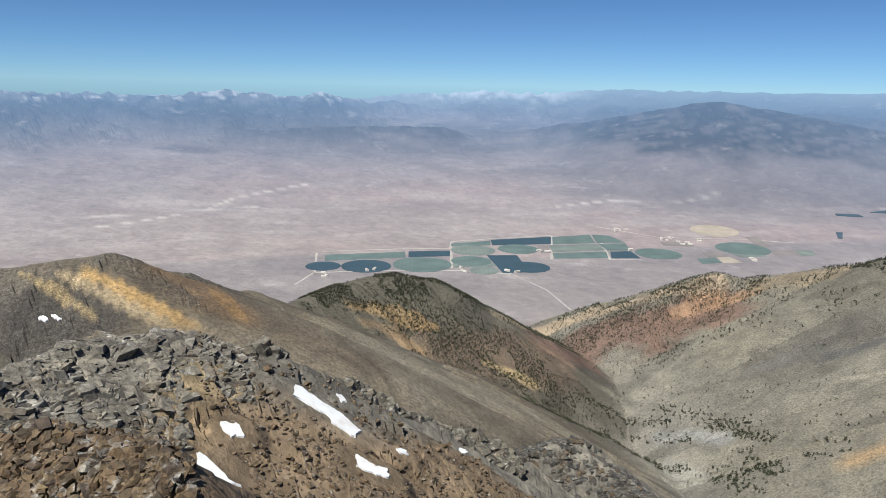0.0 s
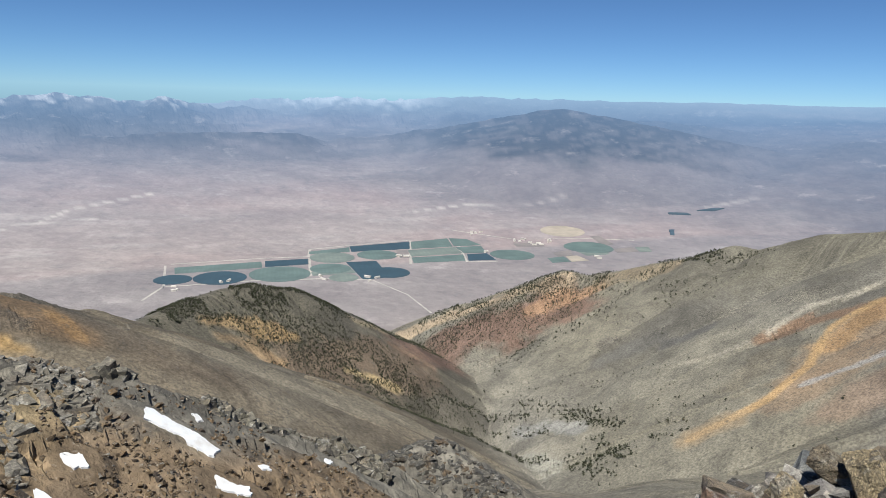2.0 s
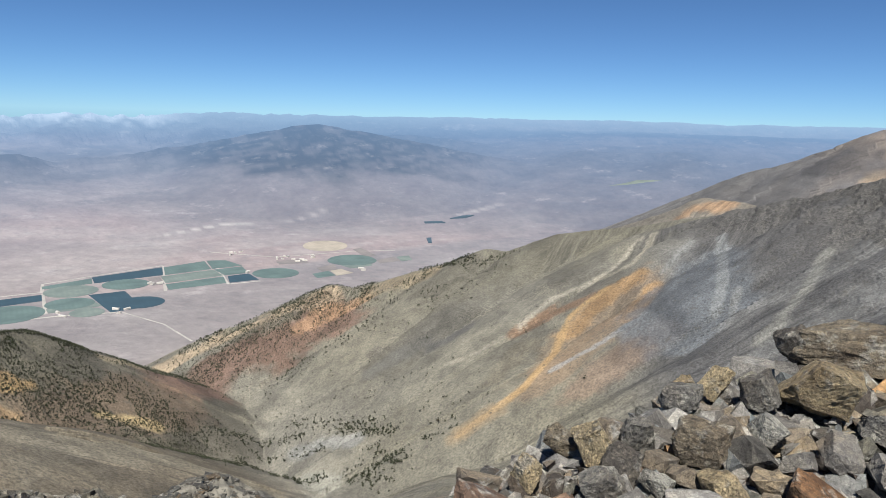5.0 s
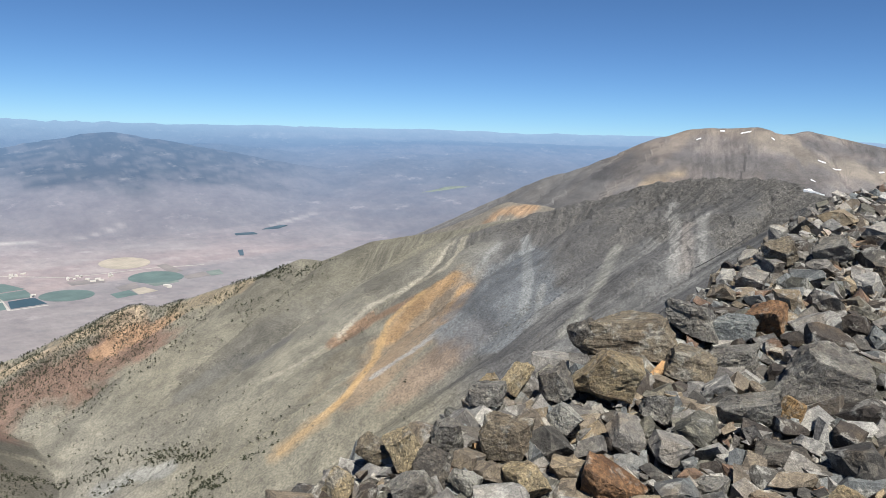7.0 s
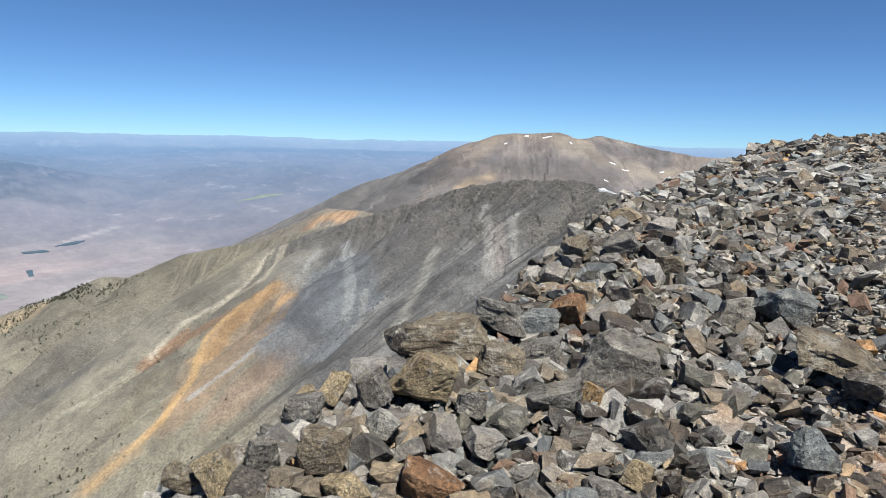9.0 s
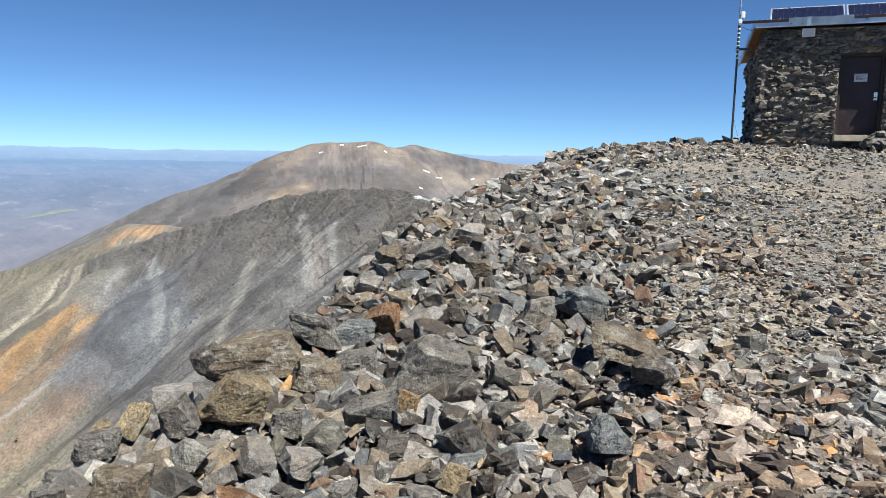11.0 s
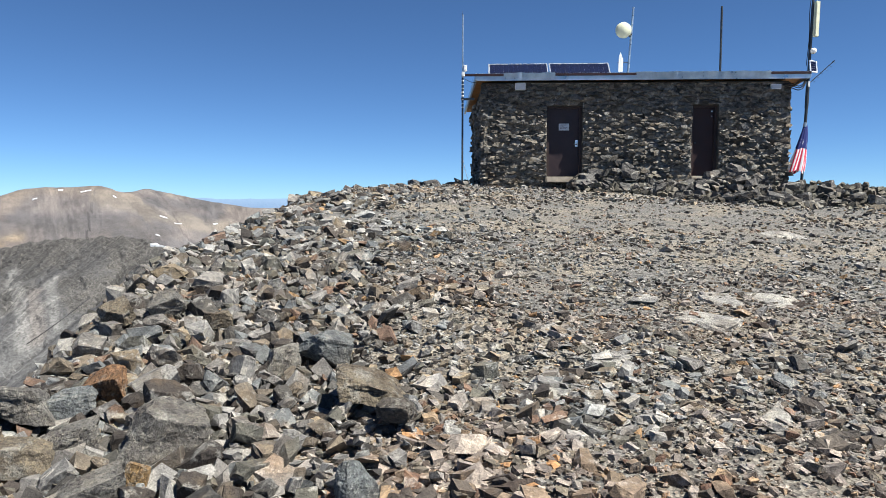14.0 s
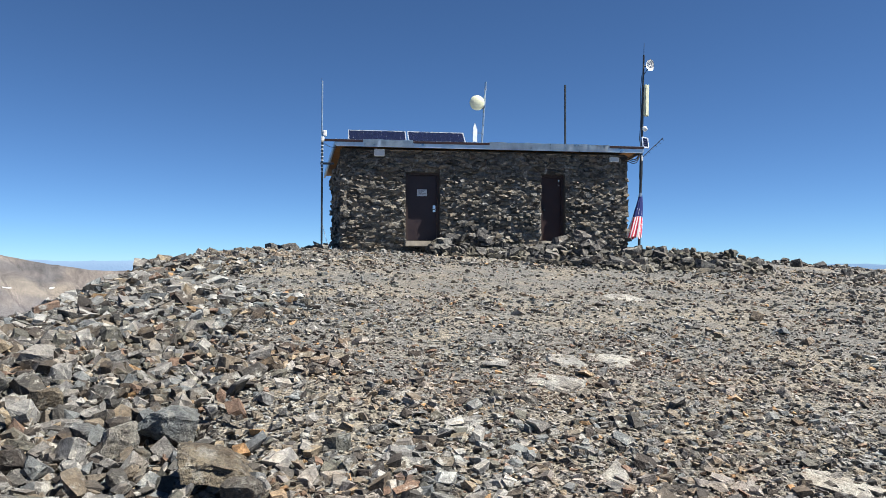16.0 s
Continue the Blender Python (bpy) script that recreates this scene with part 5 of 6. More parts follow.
part("pole", tubes((on_tall(1.9), on_tall(7.2), 0.042), (on_tall(7.2), on_tall(8.25), 0.03)), DARK_STEEL, tall)
part("lightning_rod", tubes((on_tall(8.2), on_tall(8.62), 0.009)), DARK_STEEL, tall)
bm = bmesh.new()
prof = [(0.0, 0.02), (0.06, 0.015), (0.12, -0.012), (0.175, -0.055), (0.18, -0.06), (0.172, -0.045), (0.12, 0.0), (0.0, 0.035)]
rings = [[bm.verts.new((q * math.cos(a), z, q * math.sin(a))) for a in np.linspace(0, 2 * math.pi, 24, endpoint=False)] if q else [bm.verts.new((0, z, 0))] for q, z in prof]
for p, q in zip(rings, rings[1:]):
    for i in range(24):
        j = (i + 1) % 24
        a = [p[i % len(p)], p[j % len(p)], q[j % len(q)], q[i % len(q)]]
        bm.faces.new(list(dict.fromkeys(a)))
bmesh.ops.recalc_face_normals(bm, faces=bm.faces)
dish = part("dish_antenna", bm, WHITE, tall, "small white dish antenna")
dish.matrix_local = Matrix.Translation(on_tall(7.91, 0.15, -0.06)) @ pose(0, 0, 0, 6, 0, 24)
part("feed", tubes(((0, 0.0, 0), (0, -0.13, 0), 0.012), ((0, -0.12, 0), (0, -0.16, 0), 0.03)), PAPER, dish)
part("dish_arm", tubes((on_tall(7.9), on_tall(7.9, 0.14), 0.02), (on_tall(7.6), on_tall(7.8, 0.13), 0.012)), DARK_STEEL, tall)
panel_antenna = part("panel_antenna", boxes((-0.075, 0.075, -0.06, 0.05, -0.5, 0.5), bevel=0.02), CREAM, tall, "long cream panel antenna")
panel_antenna.matrix_local = Matrix.Translation(on_tall(6.79, 0.09, -0.06)) @ pose(0, 0, 0, 0, 1.6, 20)
part("bracket", tubes((on_tall(7.15), on_tall(7.15, 0.08), 0.025), (on_tall(6.45), on_tall(6.45, 0.08), 0.025)), DARK_STEEL, tall)
bm = bmesh.new()
bmesh.ops.create_uvsphere(bm, u_segments=16, v_segments=10, radius=0.085)
ball = part("ball_antenna", bm, WHITE, tall, "small white round sensor")
ball.location = on_tall(5.9, 0.07, -0.05)
small = solar_panel(0.24, 0.36, 3, 4, "small tilted solar panel clamped to the mast")
small.matrix_world = tall.matrix_world @ Matrix.Translation(on_tall(5.30, -0.02, -0.16)) @ pose(0, 0, 0, -15, 5, 15)
part("clamp", tubes(((0.12, 0.03, 0.18), (0.12, 0.13, 0.16), 0.02)), DARK_STEEL, small)
yagi = part("yagi_antenna", tubes((on_tall(4.98, 0.02), on_tall(5.62, 0.66, -0.1), 0.011), *((on_tall(5.1 + 0.1 * k, 0.14 + 0.1 * k - 0.05, -0.02 * k), on_tall(5.1 + 0.1 * k - 0.06, 0.14 + 0.1 * k + 0.05, -0.02 * k), 0.006) for k in range(6))), DARK_STEEL, tall, "thin yagi antenna pointing up")
part("yagi_clamp", boxes((0.07, 0.13, -0.05, 0.05, 2.98, 3.16), bevel=0.01), WHITE, tall)
part("pole_sleeve", tubes((on_tall(4.3), on_tall(4.9), 0.052)), DARK_STEEL, tall)
cable("mast_cable", [on_tall(7.6, -0.05), on_tall(7.0, -0.08), on_tall(6.3, -0.05), on_tall(5.5, -0.08)], 0.01, BLACK, tall)
for dz in (0.0, 0.05, -0.06):
    cable("antenna_cable", [hut_place(8.5, -0.02, 4.95), hut_place(8.85, -0.06, 4.9 + dz), hut_place(9.15, 0.02, 4.86 + dz), hut_place(9.36, 0.1, 5.15 + dz)], 0.014, BLACK)
for ob in [o for o in bpy.data.objects if o.name.startswith("antenna_cable")]:
    tagged(ob, "loop of black antenna cable at the hut corner", "cable", "mast cables")
cable("mast_guy", [hut_place(-0.5, 0.15, 5.2), hut_place(-0.2, -0.1, 5.05), hut_place(0.1, -0.2, 5.12)], 0.008, DARK_STEEL, None, "")
tagged(bpy.data.objects["mast_guy"], "short black cable from the mast to the eave", "cable", "mast cables")

# ---------------------------------------------------------------- flag tied to the mast
def flag_material():
    n = Nodes("flag_cloth", 0.8)
    uv = n.t.nodes.new("ShaderNodeAttribute")
    uv.attribute_name = "weave"
    sep = n.t.nodes.new("ShaderNodeSeparateXYZ")
    n.link(uv.outputs["Vector"], sep.inputs[0])
    stripe = n.t.nodes.new("ShaderNodeMath")
    stripe.operation = "PINGPONG"
    n.link(sep.outputs["X"], stripe.inputs[0])
    stripe.inputs[1].default_value = 1.0
    red = n.ramp(stripe.outputs[0], [(0.0, (0.68, 0.05, 0.09)), (0.5, (0.82, 0.78, 0.79))], True)
    dots = n.add("ShaderNodeTexVoronoi", Scale=2.4)
    n.link(uv.outputs["Vector"], dots.inputs["Vector"])
    blue = n.ramp(dots.outputs["Distance"], [(0.0, (0.75, 0.76, 0.8)), (0.22, (0.025, 0.035, 0.16))], True)
    base = n.mix(n.remap(sep.outputs["Y"], 0.48, 0.485, 0.0, 1.0), red, blue)
    return n.colour(base)


flag = tagged(new("flag"), "red, white and blue striped flag hanging limp on the mast", "flag")
flag.matrix_world = HUT @ pose(9.32, 0.15, 2.45)
bm = bmesh.new()
rows, cols = 26, 40
grid = []
for j in range(rows):
    h = j / (rows - 1)
    wide = 0.19 * (1 - h) ** 0.8 + 0.04
    drift = -0.20 * (1 - h) ** 1.5 + 0.05 * h
    line = []
    for i in range(cols):
        a = 2 * math.pi * i / cols
        fold = 1 + 0.22 * math.sin(5 * a + 2 * h) * (1 - h) + 0.10 * math.sin(9 * a - 3 * h)
        line.append(bm.verts.new((drift + wide * fold * math.cos(a), 0.45 * wide * fold * math.sin(a) - 0.03, 1.38 * h + 0.05 * math.sin(3 * a) * (1 - h))))
    grid.append(line)
for p, q in zip(grid, grid[1:]):
    for i in range(cols):
        bm.faces.new((p[i], p[(i + 1) % cols], q[(i + 1) % cols], q[i]))
for f in bm.faces:
    f.smooth = True
cloth = part("cloth", bm, flag_material(), flag)
weave = cloth.data.attributes.new("weave", "FLOAT_VECTOR", "POINT")
weave.data.foreach_set("vector", [c for j in range(rows) for i in range(cols) for c in (i / cols * 26, j / (rows - 1), 0.0)])
part("tie", tubes(((0.03, -0.02, 1.30), (0.05, -0.02, 1.42), 0.05)), STEEL, flag)

# ---------------------------------------------------------------- broken rock
def rock_shape(rng, cuts=0, blocky=False):
    """A broken block, about one metre across: a skewed box with corners and edges split off."""
    bm = bmesh.new()
    lean = rng.uniform(-0.35, 0.35), rng.uniform(-0.35, 0.35)
    taper = rng.uniform(0.0, 0.12 if blocky else 0.3)
    for sx in (-1, 1):
        for sy in (-1, 1):
            for sz in (-1, 1):
                k = 1 - taper * (sz > 0)
                z = sz * rng.uniform(0.36, 0.5)
                bm.verts.new((sx * k * rng.uniform(0.36, 0.54) + lean[0] * z, sy * k * rng.uniform(0.33, 0.54) + lean[1] * z, z))
    bmesh.ops.convex_hull(bm, input=bm.verts)
    for _ in range(rng.randint(2, 3) + cuts):
        d = Vector((rng.gauss(0, 1), rng.gauss(0, 1), rng.gauss(0, 0.8))).normalized()
        bmesh.ops.bisect_plane(bm, geom=bm.verts[:] + bm.edges[:] + bm.faces[:], plane_co=d * rng.uniform(0.30, 0.50), plane_no=d, clear_outer=True)
        bmesh.ops.delete(bm, geom=bm.faces[:], context="FACES_ONLY")
        bmesh.ops.convex_hull(bm, input=bm.verts)
        bmesh.ops.delete(bm, geom=[v for v in bm.verts if not v.link_faces], context="VERTS")
    bmesh.ops.delete(bm, geom=[e for e in bm.edges if not e.link_faces], context="EDGES")
    return bm


def rock_arrays(rng):
    bm = rock_shape(rng)
    bmesh.ops.triangulate(bm, faces=bm.faces)
    bm.verts.index_update()
    v, f = np.array([v.co[:] for v in bm.verts]), np.array([[q.index for q in g.verts] for g in bm.faces])
    bm.free()
    return v, f


def boulder_mesh(name, rng, material, sharp=0.012, blocky=False, detail=(0.3, 0.16)):
    """A larger block: flat broken faces, corners split off, edges slightly chipped."""
    bm = rock_shape(rng, 0, blocky)
    for _ in range(rng.randint(4, 6) if blocky else rng.randint(6, 9)):
        d = Vector((rng.gauss(0, 1), rng.gauss(0, 1), rng.gauss(0, 0.9))).normalized()
        reach = max(v.co.dot(d) for v in bm.verts)
        bmesh.ops.bisect_plane(bm, geom=bm.verts[:] + bm.edges[:] + bm.faces[:], plane_co=d * reach * rng.uniform(0.74, 0.94), plane_no=d, clear_outer=True)
        bmesh.ops.delete(bm, geom=bm.faces[:], context="FACES_ONLY")
        bmesh.ops.convex_hull(bm, input=bm.verts)
        bmesh.ops.delete(bm, geom=[v for v in bm.verts if not v.link_faces], context="VERTS")
    bmesh.ops.dissolve_limit(bm, angle_limit=0.10, verts=bm.verts, edges=bm.edges)
    bmesh.ops.bevel(bm, geom=list(bm.edges), offset=sharp * rng.uniform(0.5, 1.0), segments=1, affect="EDGES")
    bmesh.ops.triangulate(bm, faces=bm.faces)
    for longest in detail:
        bmesh.ops.subdivide_edges(bm, edges=[e for e in bm.edges if e.calc_length() > longest], cuts=1)
        bmesh.ops.triangulate(bm, faces=bm.faces)
    off = Vector((rng.uniform(0, 50), rng.uniform(0, 50), 0))
    bed = Vector((rng.gauss(0, 0.3), rng.gauss(0, 0.3), 1)).normalized()
    for v in bm.verts:
        ledge = noise.cell(Vector((0, 0, v.co.dot(bed) * 5.0)) + off) - 0.5
        v.co += v.co.normalized() * (0.05 * noise.noise(v.co * 3.0 + off) + 0.026 * noise.noise(v.co * 10 + off) + 0.016 * noise.noise(v.co * 24 + off) + 0.02 * ledge)
    low = Vector([min(v.co[k] for v in bm.verts) for k in range(3)])
    high = Vector([max(v.co[k] for v in bm.verts) for k in range(3)])
    for v in bm.verts:
        v.co = Vector([(v.co[k] - (low[k] + high[k]) / 2) / (high[k] - low[k]) for k in range(3)])
    me = bpy.data.meshes.new(name)
    bm.to_mesh(me)
    bm.free()
    me.materials.append(material)
    return me


SHAPES = [rock_arrays(random.Random(100 + k)) for k in range(40)]


def chip_arrays(rng):
    """A small sharp chip, often slab-sided."""
    bm = bmesh.new()
    if rng.random() < 0.65:
        lean = rng.uniform(-0.4, 0.4), rng.uniform(-0.4, 0.4)
        for k in range(8):
            sx, sy, sz = (k & 1) * 2 - 1, (k & 2) - 1, (k & 4) / 2 - 1
            z = sz * rng.uniform(0.34, 0.5)
            bm.verts.new((sx * rng.uniform(0.22, 0.55) + lean[0] * z, sy * rng.uniform(0.22, 0.55) + lean[1] * z, z))
    else:
        for _ in range(9):
            bm.verts.new(Vector((rng.gauss(0, 1), rng.gauss(0, 1), rng.gauss(0, 1))).normalized() * rng.uniform(0.45, 0.6))
    bmesh.ops.convex_hull(bm, input=bm.verts)
    bmesh.ops.delete(bm, geom=[v for v in bm.verts if not v.link_faces], context="VERTS")
    bm.verts.index_update()
    v, f = np.array([v.co[:] for v in bm.verts]), np.array([[q.index for q in g.verts] for g in bm.faces])
    bm.free()
    return v, f


CHIPS = [chip_arrays(random.Random(900 + k)) for k in range(30)]


def scatter(name, x, y, size, material, flat, sink, label, rs, lift=None, shapes=SHAPES, turn=1.0, tilt=0.18):
    """One mesh of many loose stones, each its own island, lying on the ground."""
    n = len(x)
    z = (summit(x, y) if lift is None else lift) + size * sink
    ang = rs.uniform(-math.pi, math.pi, (n, 3)) * np.array([tilt, tilt, turn])
    ca, sa, cb, sb, cc, sc = np.cos(ang[:, 0]), np.sin(ang[:, 0]), np.cos(ang[:, 1]), np.sin(ang[:, 1]), np.cos(ang[:, 2]), np.sin(ang[:, 2])
    rot = np.empty((n, 3, 3))
    rot[:, 0] = np.stack([cb * cc, cc * sa * sb - ca * sc, ca * cc * sb + sa * sc], 1)
    rot[:, 1] = np.stack([cb * sc, ca * cc + sa * sb * sc, -cc * sa + ca * sb * sc], 1)
    rot[:, 2] = np.stack([-sb, cb * sa, ca * cb], 1)
    stretch = size[:, None] * np.stack([rs.uniform(0.8, 1.5, n), rs.uniform(0.65, 1.1, n), rs.uniform(flat[0], flat[1], n)], 1)
    pick = rs.randint(0, len(shapes), n)
    verts, faces, base = [], [], 0
    for k, (v, f) in enumerate(shapes):
        who = np.where(pick == k)[0]
        if not len(who):
            continue
        p = np.einsum("nij,nvj->nvi", rot[who], v[None] * stretch[who][:, None, :]) + np.stack([x[who], y[who], z[who]], 1)[:, None, :]
        verts.append(p.reshape(-1, 3))
        faces.append((f[None] + (base + len(v) * np.arange(len(who)))[:, None, None]).reshape(-1, 3))
        base += len(v) * len(who)
    return tagged(new(name, fast_mesh(name, np.concatenate(verts), np.concatenate(faces), material)), label, "rocks", kind="stuff")


rs = np.random.RandomState(3)


def wedge(n, near, far, b0, b1, power=1.0):
    d = near * (far / near) ** rs.uniform(0, 1, n) ** power
    b = np.radians(rs.uniform(b0, b1, n))
    return d * np.sin(b), d * np.cos(b), d


def clear_of_hut(x, y):
    q = np.stack([x - 21.34, y + 3.05])
    u, v = q[0] * -0.145 + q[1] * -0.9894, q[0] * 0.9894 + q[1] * -0.145
    return ~((u > -0.5) & (u < 9.2) & (v > -0.15) & (v < 5))


def trodden(x, y):
    """Bare tan soil between the stones, 0 to 1."""
    out = np.zeros(len(x))
    wob = fbm(x / 0.9, y / 0.9, 4, 161)
    for b, d, half in ((85, 5.7, 0.6), (89, 5.6, 0.75), (94, 5.9, 0.8), (99, 5.4, 0.55), (98, 8.6, 1.1), (105, 7.2, 0.8), (90, 8.6, 0.9), (112, 9.5, 1.2), (104, 13.5, 2.6), (112, 15.5, 2.6), (97, 13.5, 2.0)):
        (px, py), = bearing_xy([(b, d)])
        out = np.maximum(out, step(1.2, 0.7, np.hypot(x - px, y - py) / half + 1.6 * wob))
    return out


# gravel and small stones over the summit
x, y, d = wedge(88000, 1.7, 32, 30, 150, 0.85)
coarse = step(-2.2, 1.6, y + 1.2 * fbm(x / 2.5, y / 2.5, 3, 51)) * step(26, 12, x)
keep = (y < 4.6) & ((y < 0.6) | (x > 9) | (rs.uniform(0, 1, len(x)) < 0.25)) & clear_of_hut(x, y) & (rs.uniform(0, 1, len(x)) < 0.30 + 0.70 * step(-0.12, 0.06, fbm(x / 3, y / 3, 3, 55) + 0.2 * coarse)) & (rs.uniform(0, 1, len(x)) > 0.8 * trodden(x, y))
x, y, d, coarse = x[keep], y[keep], d[keep], coarse[keep]
fine = step(-0.5, -3.0, y) * step(4.5, 7.5, d)
size = (0.021 + 0.0030 * d) * np.exp(np.minimum(rs.normal(0, 0.52, len(x)), 1.1)) * (1 + 0.6 * coarse) * (1 - 0.4 * fine)
scatter("gravel", x, y, size, ROCK_LOOSE, (0.4, 0.85), 0.16, "loose angular grey and brown gravel on the summit", rs, None, CHIPS, 1.0, 0.13)
# fine chips on the trodden ground before the hut, and behind
x, y, d = wedge(44000, 2.4, 22, 76, 146, 0.66)
keep = (y < 0.3) & clear_of_hut(x, y)
x, y, d = x[keep], y[keep], d[keep]
keep = rs.uniform(0, 1, len(x)) < 0.35 + 0.65 * step(15, 8, d)
x, y, d = x[keep], y[keep], d[keep]
scatter("gravel", x, y, (0.014 + 0.0022 * d) * np.exp(rs.normal(0, 0.35, len(x))), ROCK_LOOSE, (0.4, 0.85), 0.14, "fine grey chips on the trodden summit ground", rs, None, CHIPS, 1.0, 0.12)
x, y, d = wedge(3500, 0.5, 14, 150, 390, 0.9)
keep = y < 2.4
x, y, d = x[keep], y[keep], d[keep]
scatter("gravel", x, y, (0.03 + 0.006 * d) * np.exp(rs.normal(0, 0.4, len(x))), ROCK_LOOSE, (0.4, 0.85), 0.16, "loose grey stones on the open summit", rs, None, CHIPS)
# middling stones
x, y, d = wedge(9500, 1.8, 32, 25, 148, 0.8)
coarse = step(-2.0, 1.5, y + 1.0 * fbm(x / 2.5, y / 2.5, 3, 51)) * step(26, 10, x)
keep = (y < 4.2) & clear_of_hut(x, y) & (rs.uniform(0, 1, len(x)) < 0.10 + 0.9 * coarse) & (rs.uniform(0, 1, len(x)) > 0.9 * trodden(x, y))
x, y, d, coarse = x[keep], y[keep], d[keep], coarse[keep]
size = (0.062 + 0.0028 * d) * np.exp(np.minimum(rs.normal(0, 0.42, len(x)), 0.75)) * (1 + 0.3 * coarse)
scatter("rubble", x, y, size, ROCK_LOOSE, (0.28, 0.7), 0.22, "angular grey, brown and ochre rubble on the summit edge", rs, None, SHAPES, 1.0, 0.17)

# ---------------------------------------------------------------- the boulders of the summit edge: bearing, distance, width, height, stone
BOULDERS = [(61.7, 4.39, 0.66, 0.24, 1), (60.0, 3.82, 0.45, 0.30, 2), (75.4, 4.08, 0.48, 0.39, 0), (73.7, 3.90, 0.17, 0.19, 3), (66.3, 4.79, 0.46, 0.24, 0), (69.0, 4.86, 0.34, 0.18, 4), (61.1, 2.89, 0.32, 0.22, 5),
            (46.3, 2.93, 0.19, 0.16, 6), (43.9, 3.01, 0.19, 0.21, 2), (52.3, 3.11, 0.27, 0.22, 1), (47.6, 3.22, 0.20, 0.17, 0), (54.2, 2.87, 0.20, 0.17, 2), (51.1, 4.0, 0.20, 0.25, 2), (52.8, 3.89, 0.15, 0.23, 2),
            (58.8, 4.5, 0.30, 0.30, 6), (66.4, 4.21, 0.33, 0.18, 1), (70.8, 3.82, 0.36, 0.17, 0), (83.4, 5.27, 0.35, 0.25, 7)]
BOULDERS_EAST = [(87.1, 5.28, 0.46, 0.25, 4), (91.0, 4.41, 0.60, 0.19, 1), (78.6, 6.38, 0.30, 0.21, 1), (71.7, 6.58, 0.31, 0.21, 1), (49.0, 2.87, 0.17, 0.09, 7), (38.5, 2.80, 0.14, 0.15, 2), (64.2, 3.72, 0.19, 0.16, 0),
                 (73.7, 3.40, 0.29, 0.13, 6), (68.3, 3.13, 0.23, 0.12, 0), (89.9, 3.37, 0.23, 0.20, 4), (92.4, 4.1, 0.30, 0.13, 6), (71.2, 5.06, 0.32, 0.24, 5), (44.9, 2.73, 0.21, 0.15, 0), (57.0, 3.42, 0.20, 0.15, 7),
                 (50.4, 3.66, 0.26, 0.14, 0), (77.8, 3.17, 0.15, 0.15, 2), (56.0, 3.76, 0.21, 0.21, 0), (41.1, 3.13, 0.16, 0.17, 1), (68.9, 4.33, 0.38, 0.17, 0), (75.1, 6.70, 0.37, 0.24, 0)]
rng = random.Random(11)
STONE_WORDS = ["grey", "brown-grey", "pale tan", "ochre", "blue-grey", "rust-brown", "dark brown", "pale grey"]
for b, d, w, h, tone in BOULDERS + BOULDERS_EAST:
    me = boulder_mesh("boulder", rng, HERO[tone], 0.012, False, (0.3, 0.16, 0.09))
    (bx, by), = bearing_xy([(b, d + w * 0.35)])
    lift = 0.10 * float(step(1.0, 2.0, np.array(by))) + 0.07 * float(step(1.0, 0.2, np.array(by)))
    ob = tagged(new("boulder", me), "sharp-edged %s boulder in the summit rubble" % STONE_WORDS[tone], "rock", "summit boulders")
    ob.matrix_world = pose(bx, by, float(summit(np.array([bx]), np.array([by]))[0]) + h * 0.32 + lift + 0.02, rng.uniform(-1, 1) * 34 * min(1, h / w), rng.uniform(-1, 1) * 34 * min(1, h / w), -b + rng.uniform(-25, 25)) @ Matrix.Diagonal((w * 0.9, w * rng.uniform(0.55, 0.8), h * 0.9, 1))

# rubble packed between them
EDGE_STONE = stone_material("edge_rubble_stone", "island", STONES, 14.0, 0.86)
x, y = rs.uniform(1.2, 9, 3400), rs.uniform(-0.2, 3.3, 3400)
keep = (rs.uniform(0, 1, 3400) < step(-0.4, 1.0, y)) & (y < 1.35 * x)
x, y = x[keep], y[keep]
scatter("rubble", x, y, rs.uniform(0.25, 1.0, len(x)) ** 2 * 0.15 + 0.045, EDGE_STONE, (0.35, 0.75), 0.35, "angular rubble packed between the edge boulders", rs, None, SHAPES, 1.0, 0.28)
x, y = rs.uniform(1.2, 9, 6500), rs.uniform(-0.4, 3.3, 6500)
keep = (rs.uniform(0, 1, 6500) < step(-0.6, 0.8, y)) & (y < 1.35 * x)
x, y = x[keep], y[keep]
scatter("rubble", x, y, rs.uniform(0.3, 1.0, len(x)) ** 2 * 0.07 + 0.025, EDGE_STONE, (0.4, 0.9), 0.5, "small sharp chips lodged among the edge boulders", rs, summit(x, y) + rs.uniform(0, 0.06, len(x)), CHIPS)
# smaller boulders piled along the edge
PILE_MESHES = [boulder_mesh("boulder", random.Random(300 + k), ROCK_BOULDER, 0.014, False, (0.3,)) for k in range(16)]
taken = []
for b, d, w, h, tone in BOULDERS + BOULDERS_EAST:
    (bx, by), = bearing_xy([(b, d + w * 0.35)])
    taken.append((bx, by, w * 0.42))


def room(px, py, radius):
    return all((px - qx) ** 2 + (py - qy) ** 2 > (0.86 * (radius + q)) ** 2 for qx, qy, q in taken)


